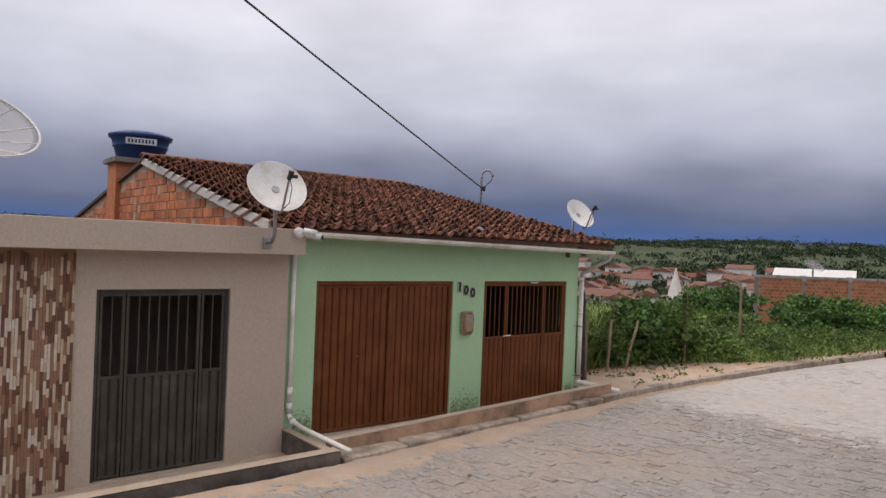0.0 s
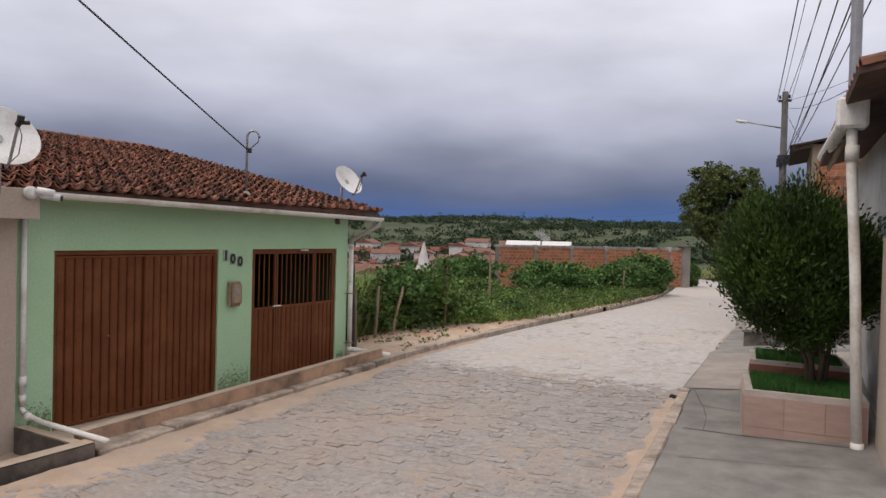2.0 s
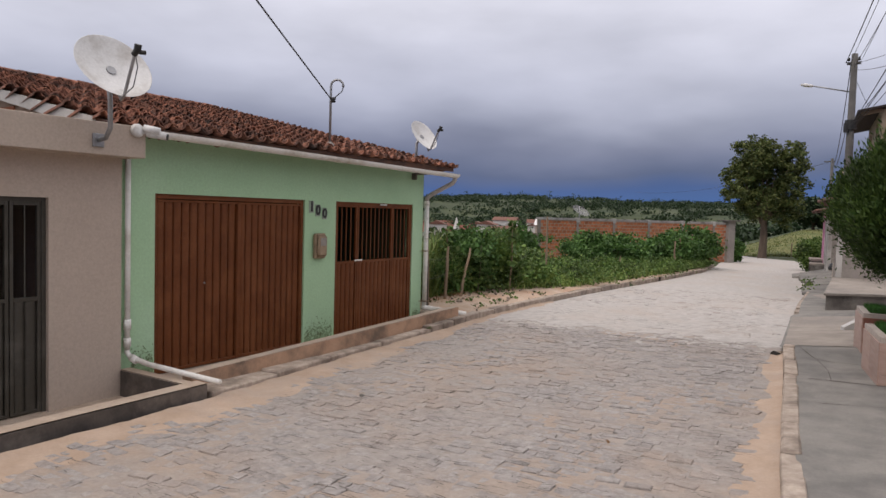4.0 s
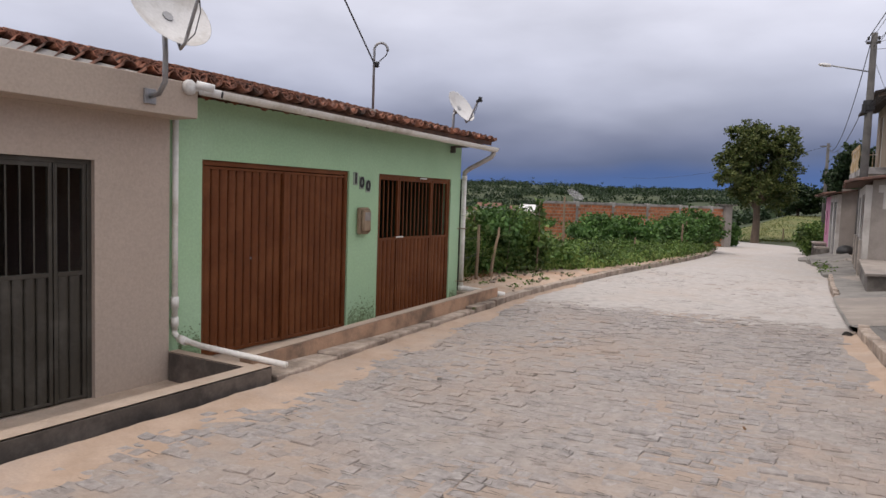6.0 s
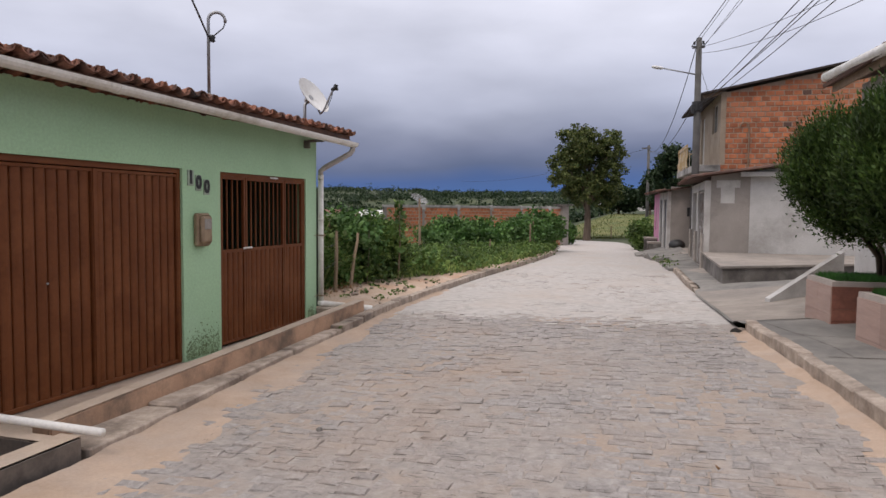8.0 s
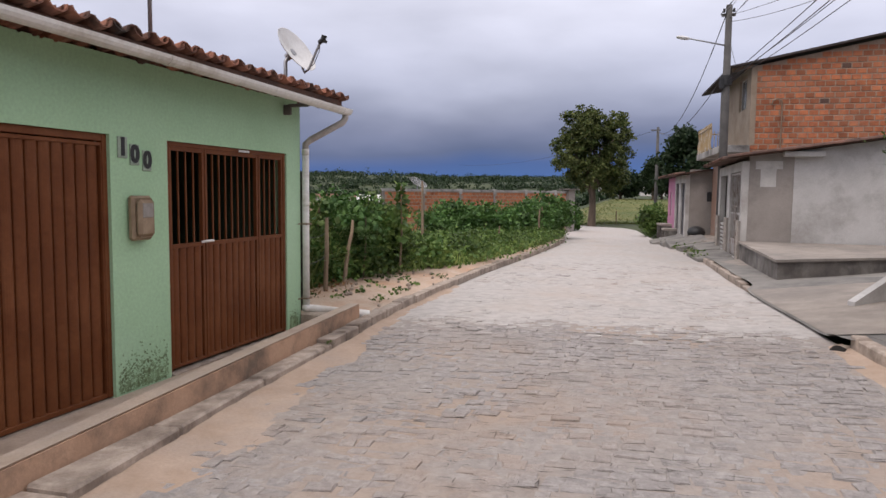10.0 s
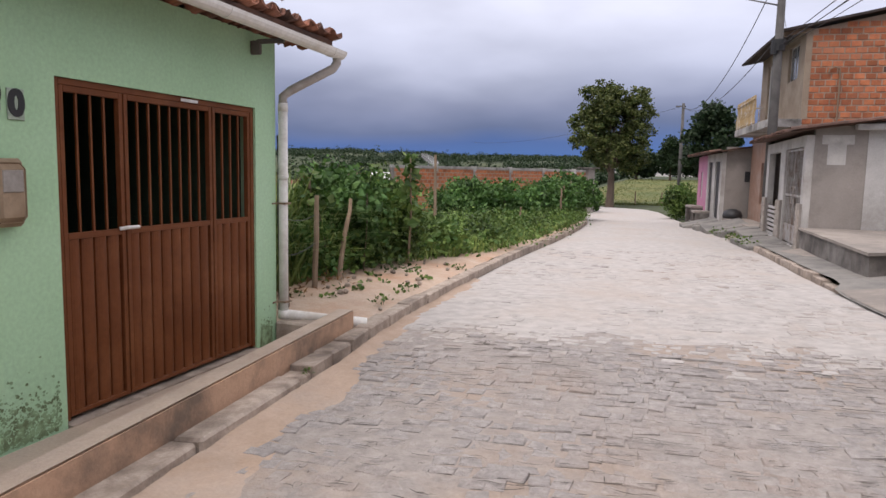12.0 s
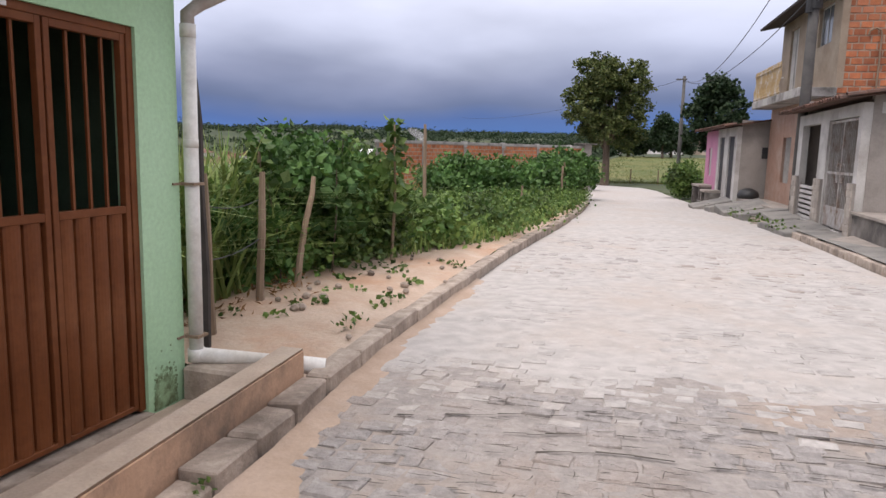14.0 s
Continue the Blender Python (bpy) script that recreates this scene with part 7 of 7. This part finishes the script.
# ---------- the far town ----------
def town_house(w, d, h, rise, wall_mat, roof_mat):
    t = thing("town_house", (0, 0, 0), "small far house with a pitched clay roof", "house", "far town houses")
    part("wall", boxes((-w / 2, w / 2, -d / 2, d / 2, -3, h)), wall_mat, t)
    bm = bmesh.new()
    vs = [bm.verts.new(v) for v in ((-w / 2 - 0.4, -d / 2 - 0.4, h), (w / 2 + 0.4, -d / 2 - 0.4, h), (w / 2 + 0.4, d / 2 + 0.4, h), (-w / 2 - 0.4, d / 2 + 0.4, h), (-w / 2 - 0.4, 0, h + rise), (w / 2 + 0.4, 0, h + rise))]
    for f in ((0, 1, 5, 4), (2, 3, 4, 5), (0, 4, 3), (1, 2, 5), (3, 2, 1, 0)):
        bm.faces.new([vs[i] for i in f])
    part("roof", bm, roof_mat, t)
    for k in range(3):
        x = -w / 2 + w * (k + 0.5) / 3
        part("window" if k != 1 else "door", boxes((x - 0.5, x + 0.5, -d / 2 - 0.03, -d / 2 - 0.003, 0.9 if k != 1 else 0.0, 2.1)), "glass", t)
        part("window", boxes((-w / 2 - 0.03, -w / 2 - 0.003, -d / 2 + d * (k + 0.4) / 3, -d / 2 + d * (k + 0.4) / 3 + 0.9, 1.0, 2.1)), "glass", t)
    return t


M["far_white"] = surface("far_white_wall", (0.66, 0.63, 0.60), (0.55, 0.52, 0.49), 0.5, 0.9, 0.0)
M["far_cream"] = surface("far_cream_wall", (0.55, 0.45, 0.36), (0.47, 0.38, 0.30), 0.5, 0.9, 0.0)
M["far_roof"] = surface("far_clay_roof", (0.20, 0.07, 0.046), (0.13, 0.05, 0.036), 0.6, 0.9, 0.0)
M["far_roof2"] = surface("far_pale_roof", (0.215, 0.105, 0.077), (0.16, 0.08, 0.06), 0.6, 0.9, 0.0)
random.seed(71)
kinds = [town_house(9, 8, 3.2, 1.8, "far_white", "far_roof"), town_house(7, 9, 3.0, 1.6, "far_cream", "far_roof2"), town_house(11, 8, 5.8, 1.7, "far_white", "far_roof2"), town_house(8, 7, 3.0, 1.5, "far_roof", "far_roof")]
spots = []
for k in range(900):
    ang, r = math.radians(random.uniform(22, 52)), random.uniform(150, 330)
    x, y = -math.sin(ang) * r, math.cos(ang) * r
    if all(math.hypot(x - a, y - b) > 9.5 for a, b in spots):
        spots.append((x, y))
for i, (x, y) in enumerate(spots[:150]):
    m = pose(x, y, ground_z(x, y) - 0.2, 0, 0, random.choice((20, 35, 110, 125)) + random.uniform(-8, 8))
    if i < 4:
        kinds[i].matrix_basis = m
    else:
        copy_thing(kinds[random.randrange(4)], m)

chapel = thing("church_steeple", (-41, 70, -7.5), "slender white church spire above the roofs", "steeple")
gz = ground_z(-41, 70)
part("tower", boxes((-41.9, -40.1, 69.1, 70.9, gz - 1, -2.4)), "far_white", chapel)
part("spire", lathe([(1.15, -2.4), (1.0, -2.2), (0.06, 1.45)], 8, pose(-41, 70, 0)), "far_white", chapel)
part("opening", boxes((-40.098, -40.08, 69.7, 70.3, -4.4, -3.0)), "glass", chapel)

shed = thing("white_shed", (-80, 200, -6), "long white-roofed shed beyond the brick wall", "shed")
m = pose(-80, 202, -3.2, 0, 0, 20)
part("wall", boxes((-10, 10, -6, 6, -14, 2.2), m=m), "far_cream", shed)
bm = bmesh.new()
vs = [bm.verts.new(m @ Vector(v)) for v in ((-10.5, -6.5, 2.1), (10.5, -6.5, 2.1), (10.5, 6.5, 2.1), (-10.5, 6.5, 2.1), (-10.5, 0, 4.2), (10.5, 0, 4.2))]
for f in ((0, 1, 5, 4), (2, 3, 4, 5), (0, 4, 3), (1, 2, 5), (3, 2, 1, 0)):
    bm.faces.new([vs[i] for i in f])
part("roof", bm, "dish", shed, "bright white sheet roof")
for i, (x, y, k) in enumerate(((3, 185, 0), (14, 190, 1), (-8, 200, 0), (22, 188, 1))):
    copy_thing(kinds[k], pose(x, y, ground_z(x, y) - 0.2, 0, 0, 15 * i))
for i in range(9):
    x = -9 + i * 2.3
    y = 61.5 - 0.15 * x
    f = thing("meadow_post", (x, y, ground_z(x, y)), "thin grey fence post at the meadow's edge", "post", "meadow fence posts")
    part("shaft", tube([(x, y, ground_z(x, y) - 0.2), (x, y, ground_z(x, y) + 1.25)], 0.06, 6), "wood", f)
feet = []
rs = np.random.default_rng(95)
for i in range(26000):
    x, y = rs.uniform(-22, 24), 59 + 60 * rs.random() ** 1.7
    feet.append((x, y, ground_z(x, y) + 0.12))
grass_field("meadow_grass", np.array(feet), np.full(len(feet), 0.16), "meadow", "yellowish-green meadow grass", 96, 0.03, 0.9)


# ---------- paving stones and small things on the road ----------
def paving():
    random.seed(81)
    stuff_v, stuff_f, pale_v, pale_f = [], [], [], []
    singles = 0
    me_cache = []
    for k in range(8):
        L, W = 0.10 + 0.016 * k, 0.116
        a = random.uniform(0.006, 0.012)
        bm = bmesh.new()
        lo = [bm.verts.new((x, y, -0.03)) for x, y in ((0, 0), (L, 0), (L, W), (0, W))]
        hi = [bm.verts.new((x + random.uniform(-.012, .012), y + random.uniform(-.012, .012), random.uniform(-0.003, 0.003))) for x, y in ((a, a), (L - a, a), (L - a, W - a), (a, W - a))]
        mid = [bm.verts.new((v.co.x + random.uniform(-.006, .006), v.co.y + random.uniform(-.006, .006), -0.009)) for v in lo]
        for i in range(4):
            j = (i + 1) % 4
            bm.faces.new((lo[i], lo[j], mid[j], mid[i])), bm.faces.new((mid[i], mid[j], hi[j], hi[i]))
        bm.faces.new(hi)
        me = bpy.data.meshes.new("paving_stone")
        bm.to_mesh(me)
        bm.free()
        me.materials.append(M["stone_one"])
        me_cache.append((L, me, [v.co[:] for v in me.vertices], [list(p.vertices) for p in me.polygons]))
    y = -7.6
    while y < 13:
        kl, kr = lerp(KERB_L, y) + 0.1, lerp(KERB_R, y) - 0.1
        x = kl + random.uniform(0, 0.1)
        worn = lerp([(-8, 0.0), (2.9, 0.0), (3.6, 0.3), (6, 1.0), (8, 0.6), (13, 0.5)], y)
        while x < kr - 0.2:
            L, me, vv, ff = random.choice(me_cache)
            sx0 = 1.0
            dusty = 0.5 + 0.9 * noise.noise(Vector((x * 0.8, y * 0.8, 9)))
            lift = -0.012 + random.uniform(0.002, 0.017) - 0.006 * dusty
            near_kerb = min(x - kl, kr - x)
            if random.random() > 0.03 + 0.05 * worn + (0.12 if near_kerb < 0.4 else 0):
                sx, sy = random.uniform(0.85, 1.12), random.uniform(0.85, 1.0)
                mm = pose(x, y + random.uniform(-0.016, 0.016) + 0.07 * noise.noise(Vector((x * 0.9, y * 0.25, 4))), road_z(x, y) + lift - 0.007 * worn + 0.008 * noise.noise(Vector((x, y, 3)) * 0.8), random.uniform(-4.5, 4.5), random.uniform(-3, 3), random.uniform(-9, 9)) @ Matrix.Diagonal((sx, sy, 1, 1))
                if 1.8 < x < 4.7 and -0.2 < y < 2.4 and singles < 300:
                    ob = under(new("paving_stone", me), road)
                    ob.matrix_basis = mm
                    singles += 1
                else:
                    tv, tf = (pale_v, pale_f) if random.random() < lerp([(-0.4, 0.0), (0.1, 0.25), (0.7, 1.0), (4, 1.0), (7, 0.75)], y - lerp(JOINT, x) + 0.5 * noise.noise(Vector((x, y, 6)))) else (stuff_v, stuff_f)
                    n = len(tv)
                    tv += [(mm @ Vector(v))[:] for v in vv]
                    tf += [[n + i for i in f] for f in ff]
            x += L * sx0 + random.uniform(-0.004, 0.006)
        y += 0.122
    tagged(arrays("paving_stones", stuff_v, stuff_f, "stone", road), kind="stuff")
    tagged(arrays("cemented_stones", pale_v, pale_f, "stone_pale", road), kind="stuff")


paving()


def road_joint(name, shift, keep, wide, seed, label):
    """A ragged open joint between courses of stones where the cemented stretch begins."""
    bm = bmesh.new()
    random.seed(seed)
    x = lerp(KERB_L, 2.5) + 0.5
    while x < 6.15:
        step = random.uniform(0.07, 0.2)
        if random.random() < keep:
            j, w = random.uniform(-0.018, 0.018), random.uniform(0.25, 1.0) * wide
            p, q = (x, lerp(JOINT, x) + shift + j), (x + step, lerp(JOINT, x + step) + shift + j + random.uniform(-0.012, 0.012))
            tip = random.uniform(0.2, 1)
            bm.faces.new([bm.verts.new((c[0], c[1] + o, road_z(*c) + 0.007)) for c, o in ((p, -w), (q, -w * tip), (q, w * tip), (p, w))])
        x += step
    tagged(part(name, bm, "crack"), label, "crack", kind="structure")


def open_joints():
    """Short open joints left between the cemented stones, where the mortar has broken out."""
    rs = random.Random(89)
    vs, fs = [], []
    for i in range(5200):
        y = -7.5 + 20 * rs.random() ** 1.2
        kl, kr = lerp(KERB_L, y) + 0.55, lerp(KERB_R, y) - 0.3
        x = rs.uniform(kl, kr)
        if noise.noise(Vector((x * 0.9, y * 0.9, 12))) < -0.12 + 0.3 * (y > 3.4):
            continue
        across = rs.random() < 0.8
        L, w = (rs.uniform(0.04, 0.17), rs.uniform(0.0012, 0.0045)) if across else (rs.uniform(0.03, 0.09), rs.uniform(0.001, 0.003))
        a = rs.gauss(0, 0.14) + (0 if across else math.pi / 2)
        dx, dy = math.cos(a), math.sin(a)
        bend = rs.gauss(0, 0.012)
        k = len(vs)
        for f, ww in ((0, 0.3), (0.35, 1), (0.7, 0.8), (1, 0.2)):
            px, py = x + dx * L * f - dy * bend * math.sin(f * 3.1), y + dy * L * f + dx * bend * math.sin(f * 3.1)
            z = road_z(px, py) + 0.0085 + 0.008 * noise.noise(Vector((px, py, 3)) * 0.8)
            vs += [(px + dy * w * ww, py - dx * w * ww, z), (px - dy * w * ww, py + dx * w * ww, z)]
        fs += [(k + 2 * n, k + 2 * n + 2, k + 2 * n + 3, k + 2 * n + 1) for n in range(3)]
    tagged(arrays("open_joints", vs, fs, "crack", road), kind="stuff")


open_joints()
road_joint("road_joint_1", 0.0, 0.8, 0.013, 85, "dark ragged joint across the road")
road_joint("road_joint_2", -0.27, 0.6, 0.012, 86, "broken dark joint between paving courses")
road_joint("road_joint_3", -0.52, 0.5, 0.011, 87, "broken dark joint between paving courses")
road_joint("road_joint_4", -0.88, 0.35, 0.009, 88, "broken dark joint between paving courses")
tagged(part("loose_stone", lathe([(0.015, 0), (0.028, 0.012), (0.02, 0.03), (0, 0.035)], 7, pose(2.78, -2.65, road_z(2.78, -2.65) - 0.01)), "mouldy"), "dark pebble lying on the paving", "stone")
tagged(leaf_cloud("fallen_leaf", [(5.59, -2.83, road_z(5.59, -2.83) + 0.02)], 1, (0.01, 0.01, 0.001), 0.075, "dry", seed=3), "dry brown leaf on the road", "leaf")
random.seed(83)
for i in range(26):
    x, y = random.uniform(-0.4, 0.7), random.uniform(3.0, 7.5)
    r = random.uniform(0.015, 0.05)
    tagged(part("rubble_stone", lathe([(r * 0.7, -0.01), (r, r * 0.4), (r * 0.5, r * 0.9), (0, r)], 6, pose(x, y, lot_z(x, y) + 0.04, random.uniform(-20, 20), random.uniform(-20, 20), random.uniform(0, 90))), "kerb"), "small stone on the sandy verge", "stone", "verge stones")
